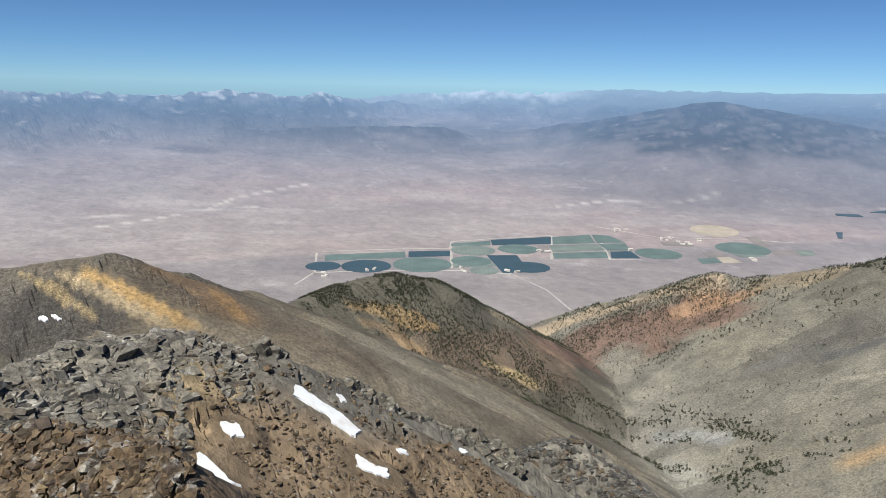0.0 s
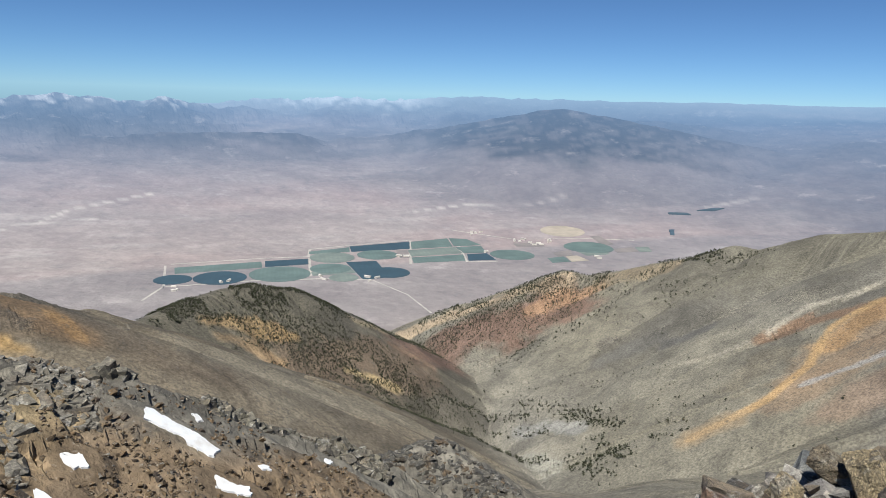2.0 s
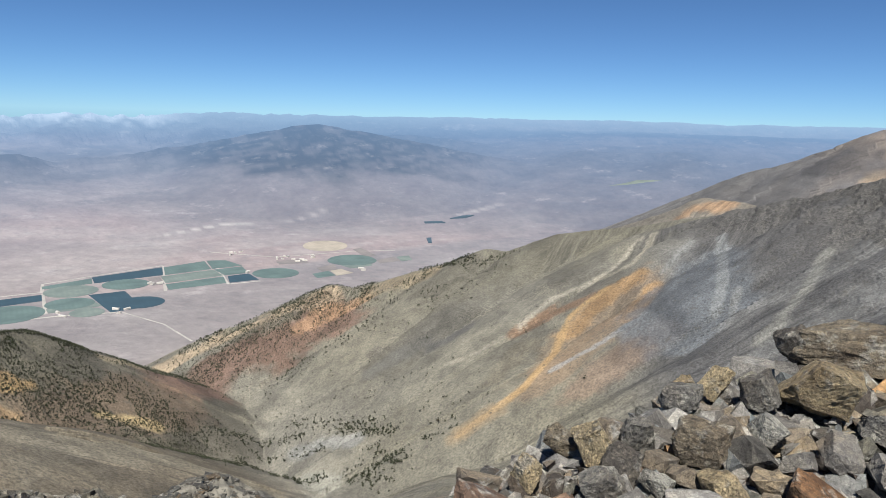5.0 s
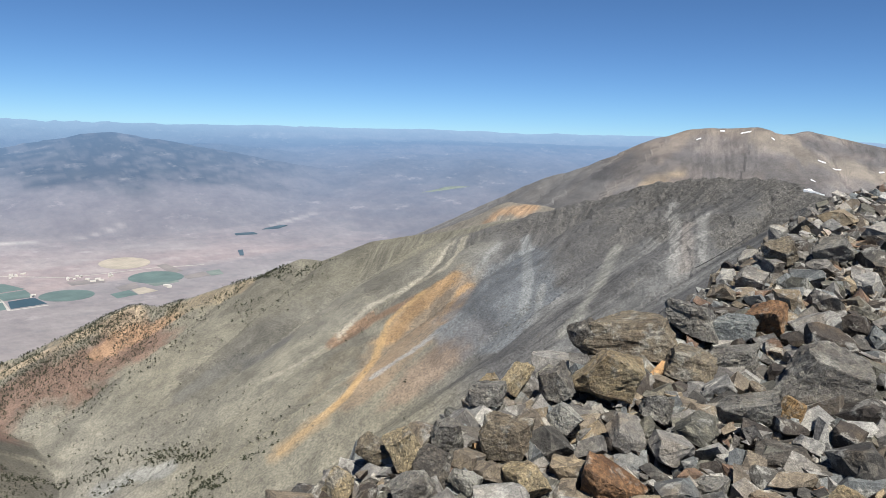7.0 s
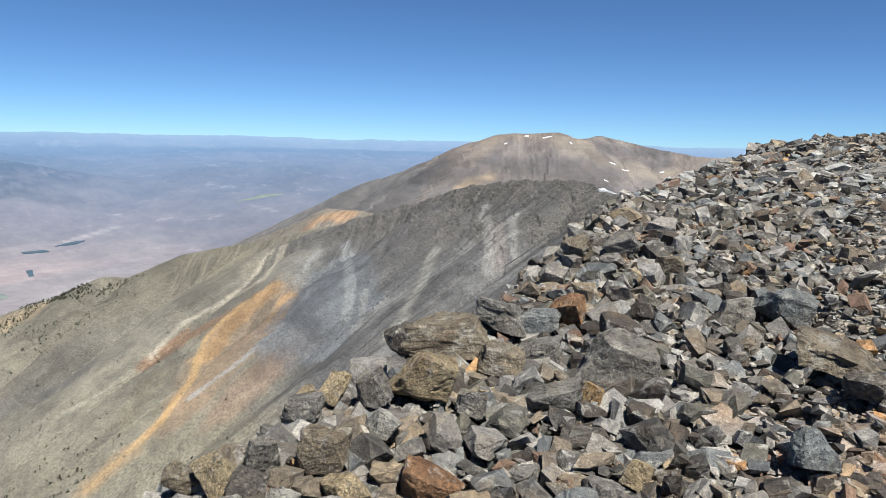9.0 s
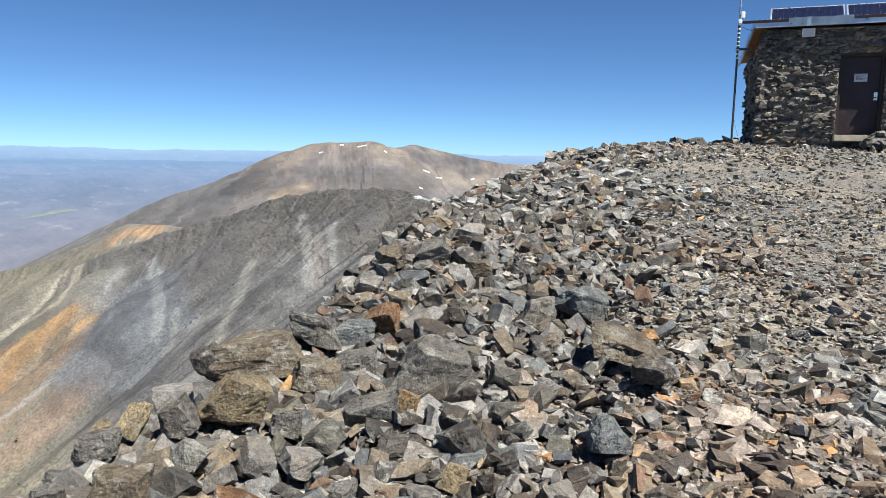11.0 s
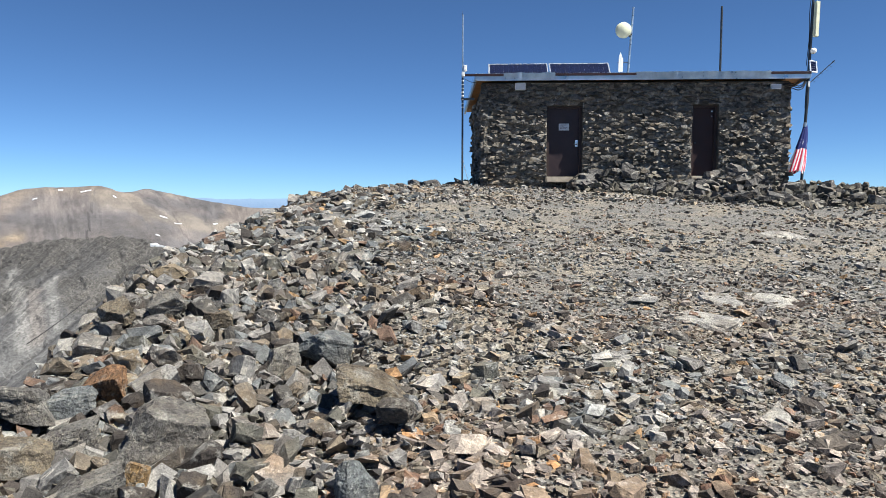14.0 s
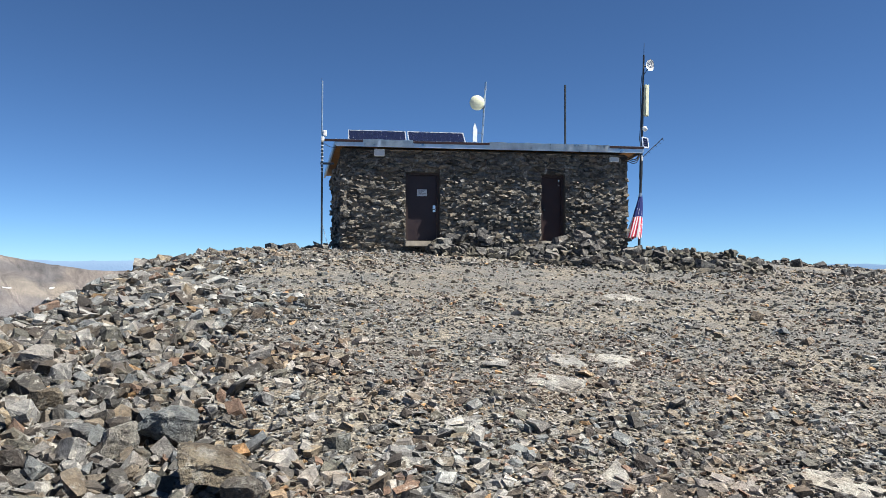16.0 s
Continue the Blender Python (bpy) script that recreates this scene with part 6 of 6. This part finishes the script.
made = 0
for tries in range(24000):
    if made == 262:
        break
    b, d = rng.uniform(34, 92), 2.5 * 3.4 ** rng.random()
    (bx, by), = bearing_xy([(b, d)])
    if not (0.3 < by < 3.2) or rng.random() > float(step(-0.1, 1.2, np.array(by))):
        continue
    big = 1 - tries / 24000
    s = (0.10 + 0.20 * big * rng.random() * float(step(0.2, 1.3, np.array(by)))) * (1 - 0.05 * max(0, d - 4))
    if not room(bx, by, s * 0.62):
        continue
    taken.append((bx, by, s * 0.62))
    ob = tagged(new("boulder", PILE_MESHES[rng.randrange(16)]), "angular weathered boulder in the summit rubble", "rock", "summit boulders")
    ob.matrix_world = pose(bx, by, float(summit(np.array([bx]), np.array([by]))[0]) + 0.05 + s * rng.uniform(0.25, 0.5), rng.uniform(-30, 30), rng.uniform(-30, 30), rng.uniform(0, 360)) @ Matrix.Diagonal((s * rng.uniform(1.1, 1.5), s * rng.uniform(0.8, 1.1), s * rng.uniform(0.5, 0.9), 1))
    made += 1

# pale bedrock showing through the gravel
for b, d, w, l in ((114.9, 6.9, 0.79, 0.74), (104.9, 4.8, 0.40, 0.6), (121.0, 13.6, 0.94, 1.5), (116.2, 7.7, 0.47, 0.73), (110.9, 7.4, 0.34, 0.50), (120.9, 4.8, 0.22, 0.7), (97.8, 4.1, 0.28, 0.45), (108.9, 5.5, 0.21, 0.6), (119.5, 8.0, 0.68, 0.9), (135.3, 5.3, 0.49, 0.58)):
    (bx, by), = bearing_xy([(b, d)])
    me = boulder_mesh("bedrock_slab", rng, SLAB)
    ob = tagged(new("bedrock_slab", me), "pale grey bedrock slab flush with the gravel", "rock", "bedrock slabs")
    ob.matrix_world = pose(bx, by, float(summit(np.array([bx]), np.array([by]))[0]) - 0.028, rng.uniform(-2, 2), -6, 0) @ pose(0, 0, 0, 0, 0, -b + rng.uniform(-25, 25)) @ Matrix.Diagonal((w * 0.95, l * 0.8, 0.12, 1))

# low wall of heaped stones before the hut
HEAP = [boulder_mesh("heap_stone", random.Random(500 + k), ROCK_PILE, 0.012, k % 2 == 0, (0.35,)) for k in range(14)]
for k in range(290):
    u = rng.uniform(2.7, 11.0)
    right = float(step(3.6, 8.0, np.array(u)))
    t = rng.random()
    v = -0.35 - 0.7 * right - t * (0.6 + 2.1 * right)
    crown = 0.62 * (1 - abs(t - 0.4) / 0.7) * (0.8 + 0.35 * math.sin(u * 2.1)) * (1 if u < 9.4 else 0.3)
    p = hut_place(u, v, 0)
    s = rng.uniform(0.17, 0.44)
    base = float(summit(np.array([p.x]), np.array([p.y]))[0])
    ob = tagged(new("heap_stone", HEAP[rng.randrange(14)]), "dark flat stone heaped before the hut wall", "rock", "heaped stones")
    ob.matrix_world = pose(p.x, p.y, base + s * 0.2 + max(0.0, crown) * rng.random(), rng.uniform(-22, 22), rng.uniform(-22, 22), rng.uniform(0, 360)) @ Matrix.Diagonal((s * 1.25, s * 0.9, s * rng.uniform(0.4, 0.75), 1))
fu = rs.uniform(2.7, 11.2, 900)
fr, ft = step(3.6, 8.0, fu), rs.uniform(0, 1, 900)
fv = -0.3 - 0.7 * fr - ft * (0.8 + 2.4 * fr)
fx, fy = 21.34 - 0.145 * fu + 0.9894 * fv, -3.05 - 0.9894 * fu - 0.145 * fv
heap = np.clip(0.42 * (1 - np.abs(ft - 0.4) / 0.6), 0, 1) * rs.uniform(0, 1, 900)
scatter("heap_rubble", fx, fy, rs.uniform(0.08, 0.22, 900), ROCK_DARK, (0.5, 0.9), 0.2, "small dark stones filling the heap before the hut", rs, summit(fx, fy) + heap)
# stones along the skyline beside the hut
for k in range(46):
    if k < 16:
        p = hut_place(rng.uniform(-3.2, -0.3), rng.uniform(-0.6, 1.6), 0)
    else:
        b = rng.uniform(124, 142)
        (bx, by), = bearing_xy([(b, rng.uniform(21, 30))])
        p = Vector((bx, by, 0))
    s = rng.uniform(0.14, 0.36)
    ob = tagged(new("heap_stone", HEAP[rng.randrange(14)]), "dark angular stone on the summit skyline", "rock", "heaped stones")
    ob.matrix_world = pose(p.x, p.y, float(summit(np.array([p.x]), np.array([p.y]))[0]) + s * 0.25, rng.uniform(-20, 20), rng.uniform(-20, 20), rng.uniform(0, 360)) @ Matrix.Diagonal((s * 1.2, s * 0.9, s * rng.uniform(0.5, 0.9), 1))

# ---------------------------------------------------------------- crags and rubble down the flank
def on_crest(line, n, spread, back=0.3):
    pts = [place(*p) for p in line]
    k = rs.randint(0, len(pts) - 1, n)
    t = rs.uniform(0, 1, n)
    a, b = np.array(pts)[k], np.array(pts)[k + 1]
    c = a + (b - a) * t[:, None]
    toward = -c[:, :2] / np.hypot(c[:, 0], c[:, 1])[:, None]
    off = rs.uniform(-back, 1, n) * spread
    return c[:, 0] + toward[:, 0] * off, c[:, 1] + toward[:, 1] * off


x, y = on_crest(OUTCROP[:6], 3600, 15)
keep = (np.degrees(np.arctan2(x, y)) < -20.5) | (np.hypot(x, y) > 50)
x, y = x[keep], y[keep]
scatter("crag_rocks", x, y, rs.uniform(0.2, 1.0, len(x)) ** 2.5 * 1.3 + 0.28, ROCK_CRAG, (0.4, 0.65), -0.30, "jagged grey-brown crag below the summit", rs, ground_height(x, y), SHAPES, 0.3, 0.11)
x, y = on_crest(OUTCROP[5:], 2600, 5)
clear = hollows(x, y) < 0.3
x, y = x[clear], y[clear]
scatter("crag_rocks", x, y, rs.uniform(0.2, 1.0, len(x)) ** 3 * 1.5 + 0.15, ROCK_DARK, (0.5, 1.0), -0.05, "jagged dark rib of rock beside the snow", rs, ground_height(x, y), SHAPES, 0.3, 0.15)
x, y = on_crest(RUBBLE_SPUR, 9500, 4.0)
scatter("rust_rubble", x, y, rs.uniform(0.2, 1.0, len(x)) ** 4 * 0.24 + 0.03, ROCK_RUST, (0.5, 0.9), 0.05, "heap of rust-brown angular rubble", rs, ground_height(x, y), SHAPES, 1.0, 0.2)
x, y = on_crest(DARK_RIB, 1500, 16)
scatter("crag_rocks", x, y, rs.uniform(0.2, 1.0, len(x)) ** 2.5 * 1.8 + 0.35, ROCK_RIB, (0.4, 0.7), -0.2, "dark broken rib of rock on the flank", rs, ground_height(x, y), SHAPES, 0.2, 0.1)
x, y, d = wedge(15000, 24, 62, -19, 12)
clear = hollows(x, y) < 0.9
x, y, d = x[clear], y[clear], d[clear]
scatter("flank_stones", x, y, rs.uniform(0.3, 1.0, len(x)) ** 5 * 0.42 + 0.055, ROCK_RUST, (0.4, 0.9), 0.1, "brown stones scattered over the gravel flank", rs, ground_height(x, y), CHIPS)

# ---------------------------------------------------------------- stones of the hut wall
rng = random.Random(21)


def clip(poly, nx, ny, c):
    """The part of a polygon where nx*x + ny*y < c."""
    out = []
    for (x0, y0), (x1, y1) in zip(poly, poly[1:] + poly[:1]):
        d0, d1 = nx * x0 + ny * y0 - c, nx * x1 + ny * y1 - c
        if d0 < 0:
            out.append((x0, y0))
        if (d0 < 0) != (d1 < 0):
            t = d0 / (d0 - d1)
            out.append((x0 + (x1 - x0) * t, y0 + (y1 - y0) * t))
    return out


def rubble_cells(rng, x0, x1, y0, y1, n, squash=2.3):
    """Random rubble: cells round scattered points, wider than they are high."""
    pts = []
    for _ in range(n):
        best = None
        for _ in range(2):
            q = (rng.uniform(x0, x1) / squash, rng.uniform(y0, y1))
            near = min(((q[0] - p[0]) ** 2 + (q[1] - p[1]) ** 2 for p in pts), default=9.0)
            if best is None or near * rng.uniform(0.3, 1.0) > best[0]:
                best = (near, q)
        pts.append(best[1])
    P = np.array(pts)
    for k, (px, py) in enumerate(pts):
        d = (P[:, 0] - px) ** 2 + (P[:, 1] - py) ** 2
        cell = [(x0 / squash, y0), (x1 / squash, y0), (x1 / squash, y1), (x0 / squash, y1)]
        for j in np.argsort(d)[1:22]:
            qx, qy = pts[j]
            nx, ny = qx - px, qy - py
            cell = clip(cell, nx, ny, nx * (px + qx) / 2 + ny * (py + qy) / 2)
        yield [(x * squash, y) for x, y in cell]


def wall_stone(poly, rng, deep):
    """One stone: a flat, slightly tipped face with broken edges. Returns its middle, corners and faces."""
    n = len(poly)
    cx, cy = sum(p[0] for p in poly) / n, sum(p[1] for p in poly) / n
    out = rng.uniform(0.0, 1.0) ** 1.6 * deep
    tx, ty = rng.gauss(0, 0.17), rng.gauss(0.02, 0.2)
    verts, faces = [], []
    for inset, y in ((0.002, 0.10), (0.003, 0.030 - out), (0.011, 0.018 - out)):
        for px, py in poly:
            dx, dy = px - cx, py - cy
            r = math.hypot(dx, dy) + 1e-6
            k = max(0.3, 1 - inset * rng.uniform(0.4, 2.0) / r)
            tip = 0 if y > 0.05 else tx * dx + ty * dy + rng.gauss(0, 0.004)
            verts.append((dx * k, y + tip, dy * k))
    verts.append((0.0, 0.008 - out + rng.gauss(0, 0.006), 0.0))
    for ring in (0, n):
        for i in range(n):
            j = (i + 1) % n
            faces += [(ring + i, ring + j, ring + n + j), (ring + i, ring + n + j, ring + n + i)]
    faces += [(2 * n + i, 2 * n + (i + 1) % n, 3 * n) for i in range(n)]
    return (cx, cy), np.array(verts), np.array(faces)


def wall_stones(rng, x0, x1, y0, y1, count, deep, holes=()):
    made = []
    for poly in rubble_cells(rng, x0, x1, y0, y1, count):
        mx, my = sum(p[0] for p in poly) / len(poly), sum(p[1] for p in poly) / len(poly)
        for a, b, c, d in holes:
            if my < d + 0.03 and my > c:
                if mx < (a + b) / 2:
                    poly = clip(poly, 1, 0, a - 0.01)
                else:
                    poly = clip(poly, -1, 0, -b - 0.01)
            elif a < mx < b:
                poly = clip(poly, 0, -1, -d - 0.01) if my >= d else clip(poly, 0, 1, c - 0.01)
            if len(poly) < 3:
                break
        if len(poly) < 3:
            continue
        size = abs(sum(p[0] * q[1] - q[0] * p[1] for p, q in zip(poly, poly[1:] + poly[:1]))) / 2
        if size > 0.002:
            made.append((size, poly))
    made.sort(key=lambda m: -m[0])
    return [wall_stone(poly, rng, deep) for size, poly in made]


def joined(name, stones, parent, turned=None):
    verts, faces, base = [], [], 0
    for (cx, cy), v, f in stones:
        verts.append(v + np.array([cx, 0, cy]))
        faces.append(f + base)
        base += len(v)
    ob = tagged(new(name, fast_mesh(name, np.concatenate(verts), np.concatenate(faces), WALL_STONE_SMALL)), kind="stuff")
    ob.parent = parent
    if turned is not None:
        ob.matrix_local = turned
    return ob


stones = wall_stones(rng, W0 - 0.05, W1 + 0.05, 1.86, 5.02, 1100, 0.075, DOORS)
for (cx, cy), v, f in stones[:300]:
    ob = new("stone", fast_mesh("stone", v, f, WALL_STONE))
    ob.parent = front
    ob.matrix_local = pose(cx, 0, cy)
joined("rubble_masonry", stones[300:], front)
# rough blocks standing proud of the face
rough = []
while len(rough) < 900:
    cx, cy = rng.uniform(W0 - 0.04, W1 + 0.02), rng.uniform(1.95, 5.0)
    wide = rng.uniform(0.06, 0.30) * rng.uniform(0.6, 1.0)
    if any(a - 0.6 * wide < cx < b + 0.6 * wide and c - 0.1 < cy < d + 0.12 for a, b, c, d in DOORS):
        continue
    v, f = SHAPES[rng.randrange(len(SHAPES))]
    v = v * np.array([wide, rng.uniform(0.09, 0.20), wide * rng.uniform(0.28, 0.6)])
    tilt, turn = rng.gauss(0, 0.16), rng.gauss(0, 0.3)
    v = np.stack([v[:, 0] * math.cos(tilt) - v[:, 2] * math.sin(tilt), v[:, 1] + turn * v[:, 0] - 0.01, v[:, 0] * math.sin(tilt) + v[:, 2] * math.cos(tilt)], 1)
    rough.append(((cx, cy), v, f))
joined("rubble_masonry", rough, front)
for place_m in (pose(W0 + 0.06, 0.06, 0, 0, 0, -90 - math.degrees(math.atan(SKEW))) @ Matrix.Diagonal((-1, 1, 1, 1)), pose(W1 - 0.10, 0.1, 0, 0, 0, 90)):
    joined("side_masonry", wall_stones(rng, -0.10, DEPTH - 0.2, 1.5, 4.75, 400, 0.14), hut, place_m)

# a thin cable left lying over the summit edge
edge_cable = cable("cable", [place(66.0, -9.6, 7.0), place(67.1, -8.85, 7.3), place(68.5, -7.8, 7.7), place(69.7, -6.8, 8.2)], 0.004, BLACK)
tagged(edge_cable, "thin black cable strung over the rubble edge", "cable")

# ---------------------------------------------------------------- pines and scrub
def pine_arrays(rng, clumps=5):
    """A low, open mountain pine about one metre high: tapered trunk and ragged clumps with gaps."""
    verts, faces = [], []

    def add(v, f):
        base = len(verts)
        verts.extend(v)
        faces.extend([tuple(i + base for i in q) for q in f])

    ring = [(0.05 * math.cos(a), 0.05 * math.sin(a), -0.1) for a in (0, 2.1, 4.2)]
    add(ring + [(0.02 * rng.uniform(-1, 1), 0.02, 0.85)], [(0, 1, 3), (1, 2, 3), (2, 0, 3)])
    for k in range(clumps):
        h = rng.uniform(0.12, 0.95)
        reach = 0.42 * (1.08 - h) ** 0.7 * rng.uniform(0.2, 1.0)
        a = rng.uniform(0, 6.28)
        c = (reach * math.cos(a), reach * math.sin(a), h)
        s = rng.uniform(0.14, 0.27) * (1.25 - 0.5 * h)
        tip = [(c[0] + s * dx * rng.uniform(0.6, 1.3), c[1] + s * dy * rng.uniform(0.6, 1.3), c[2] + s * dz * rng.uniform(0.5, 1.0)) for dx, dy, dz in ((1, 0, 0), (0, 1, 0), (-1, 0, 0), (0, -1, 0), (0, 0, 1), (0, 0, -0.7))]
        add(tip, [(0, 1, 4), (1, 2, 4), (2, 3, 4), (3, 0, 4), (1, 0, 5), (2, 1, 5), (3, 2, 5), (0, 3, 5)])
    return np.array(verts), np.array(faces)


PINES = [pine_arrays(random.Random(700 + k)) for k in range(12)]
FAR_PINES = [pine_arrays(random.Random(730 + k), 3) for k in range(12)]


def grove(name, x, y, tall, label):
    """Many far pines in one mesh, each standing on the slope."""
    z = ground_height(x, y)
    turn, pick = rs.uniform(0, 6.28, len(x)), rs.randint(0, 12, len(x))
    verts, faces, base = [], [], 0
    for k, (v, f) in enumerate(FAR_PINES):
        who = np.where(pick == k)[0]
        if not len(who):
            continue
        c, s = np.cos(turn[who])[:, None], np.sin(turn[who])[:, None]
        w, h = (tall[who] * rs.uniform(0.85, 1.3, len(who)))[:, None], tall[who][:, None]
        p = np.stack([(v[:, 0] * c - v[:, 1] * s) * w + x[who][:, None], (v[:, 0] * s + v[:, 1] * c) * w + y[who][:, None], v[:, 2] * h + z[who][:, None]], -1)
        verts.append(p.reshape(-1, 3))
        faces.append((f[None] + (base + len(v) * np.arange(len(who)))[:, None, None]).reshape(-1, 3))
        base += len(v) * len(who)
    return tagged(new(name, fast_mesh(name, np.concatenate(verts), np.concatenate(faces), PINE)), label, "trees", kind="stuff")


def band(n, line, half, clump=0.0):
    """Places spread about a line of bearings and distances."""
    pts = np.array(bearing_xy(line))
    k, t = rs.randint(0, len(pts) - 1, n), rs.uniform(0, 1, n)
    c = pts[k] + (pts[k + 1] - pts[k]) * t[:, None] + rs.normal(0, 0.5, (n, 2)) * half
    keep = fbm(c[:, 0] / 35, c[:, 1] / 35, 3, 121) > clump
    return c[keep, 0], c[keep, 1]


x, y = band(8500, [(-11.5, 765), (-8, 805), (-4.5, 850), (-1, 880), (3, 925), (5.5, 960)], 58)
grove("pine_wood", x, y, rs.uniform(1.7, 3.5, len(x)), "dark scattered pines covering the rounded knob")
x, y = band(5200, [(-5, 760), (0, 790), (4, 810), (8, 800), (11, 780)], 70, -0.12)
grove("pine_wood", x, y, rs.uniform(1.6, 3.3, len(x)), "dark pines thinning out down the gully flank")
x, y = band(5600, [(8, 1010), (14, 1090), (20, 1110), (24, 1100)], 85, -0.12)
grove("pine_wood", x, y, rs.uniform(1.7, 3.6, len(x)), "small dark pines on the reddish lower ridge")
x, y = band(2300, [(10, 1210), (14, 1190), (20, 1150), (24, 1130), (29, 1090), (33, 1070), (36, 1050)], 40)
grove("pine_wood", x, y, rs.uniform(2.4, 4.6, len(x)), "dark pines strung along the ridge crest")
x, y = band(420, [(17, 980), (20, 985), (26, 1005), (31, 1010), (35, 985)], 50, -0.05)
grove("pine_wood", x, y, rs.uniform(2.6, 4.4, len(x)), "sparse pines on the upper scree")
x, y = band(230, [(20, 900), (22, 850), (27, 800), (31, 760), (33, 700)], 120)
grove("scrub", x, y, rs.uniform(2.4, 4.4, len(x)), "single dark bushes dotted over the scree")

for line in ([(12.0, 821), (16.2, 850), (20.3, 808)], [(23.3, 788), (27.8, 724)], [(23.3, 690), (30.7, 682)], [(14.5, 790), (21.9, 708)], [(9, 850), (12.1, 739), (15, 760)]):
    x, y = band(170, line, 9, -0.2)
    grove("pine_wood", x, y, rs.uniform(2.2, 4.4, len(x)), "dense dark strip of pines in the canyon head")

# the groves at the head of the canyon, tree by tree
PINE_MESHES = []
for v, f in PINES:
    trunk = fast_mesh("trunk", v[:4], f[:3], BARK)
    PINE_MESHES.append((trunk, fast_mesh("crown", v[4:], f[3:] - 4, PINE)))
rng = random.Random(31)
for n, line, half in ((85, [(19.0, 856), (23, 800), (26.7, 762)], 5), (60, [(26.0, 715), (28.7, 655)], 7), (55, [(24.5, 690), (27.0, 640)], 6), (60, [(14.2, 836), (18, 800), (21.9, 765)], 4), (20, [(31, 690), (33, 720)], 14)):
    pts = bearing_xy(line)
    for _ in range(n):
        k, t = rng.randrange(len(pts) - 1), rng.random()
        px = pts[k][0] + (pts[k + 1][0] - pts[k][0]) * t + rng.gauss(0, half)
        py = pts[k][1] + (pts[k + 1][1] - pts[k][1]) * t + rng.gauss(0, half)
        tree = tagged(new("pine_tree"), "low dark mountain pine on the pale scree", "tree", "canyon pines")
        tree.matrix_world = pose(px, py, float(ground_height(px, py)[0]), 0, 0, rng.uniform(0, 360)) @ Matrix.Diagonal((*(2 * [rng.uniform(2.8, 5)]), rng.uniform(2.4, 4.4), 1))
        for name, me in zip(("trunk", "crown"), PINE_MESHES[rng.randrange(12)]):
            ob = new(name, me)
            ob.parent = tree
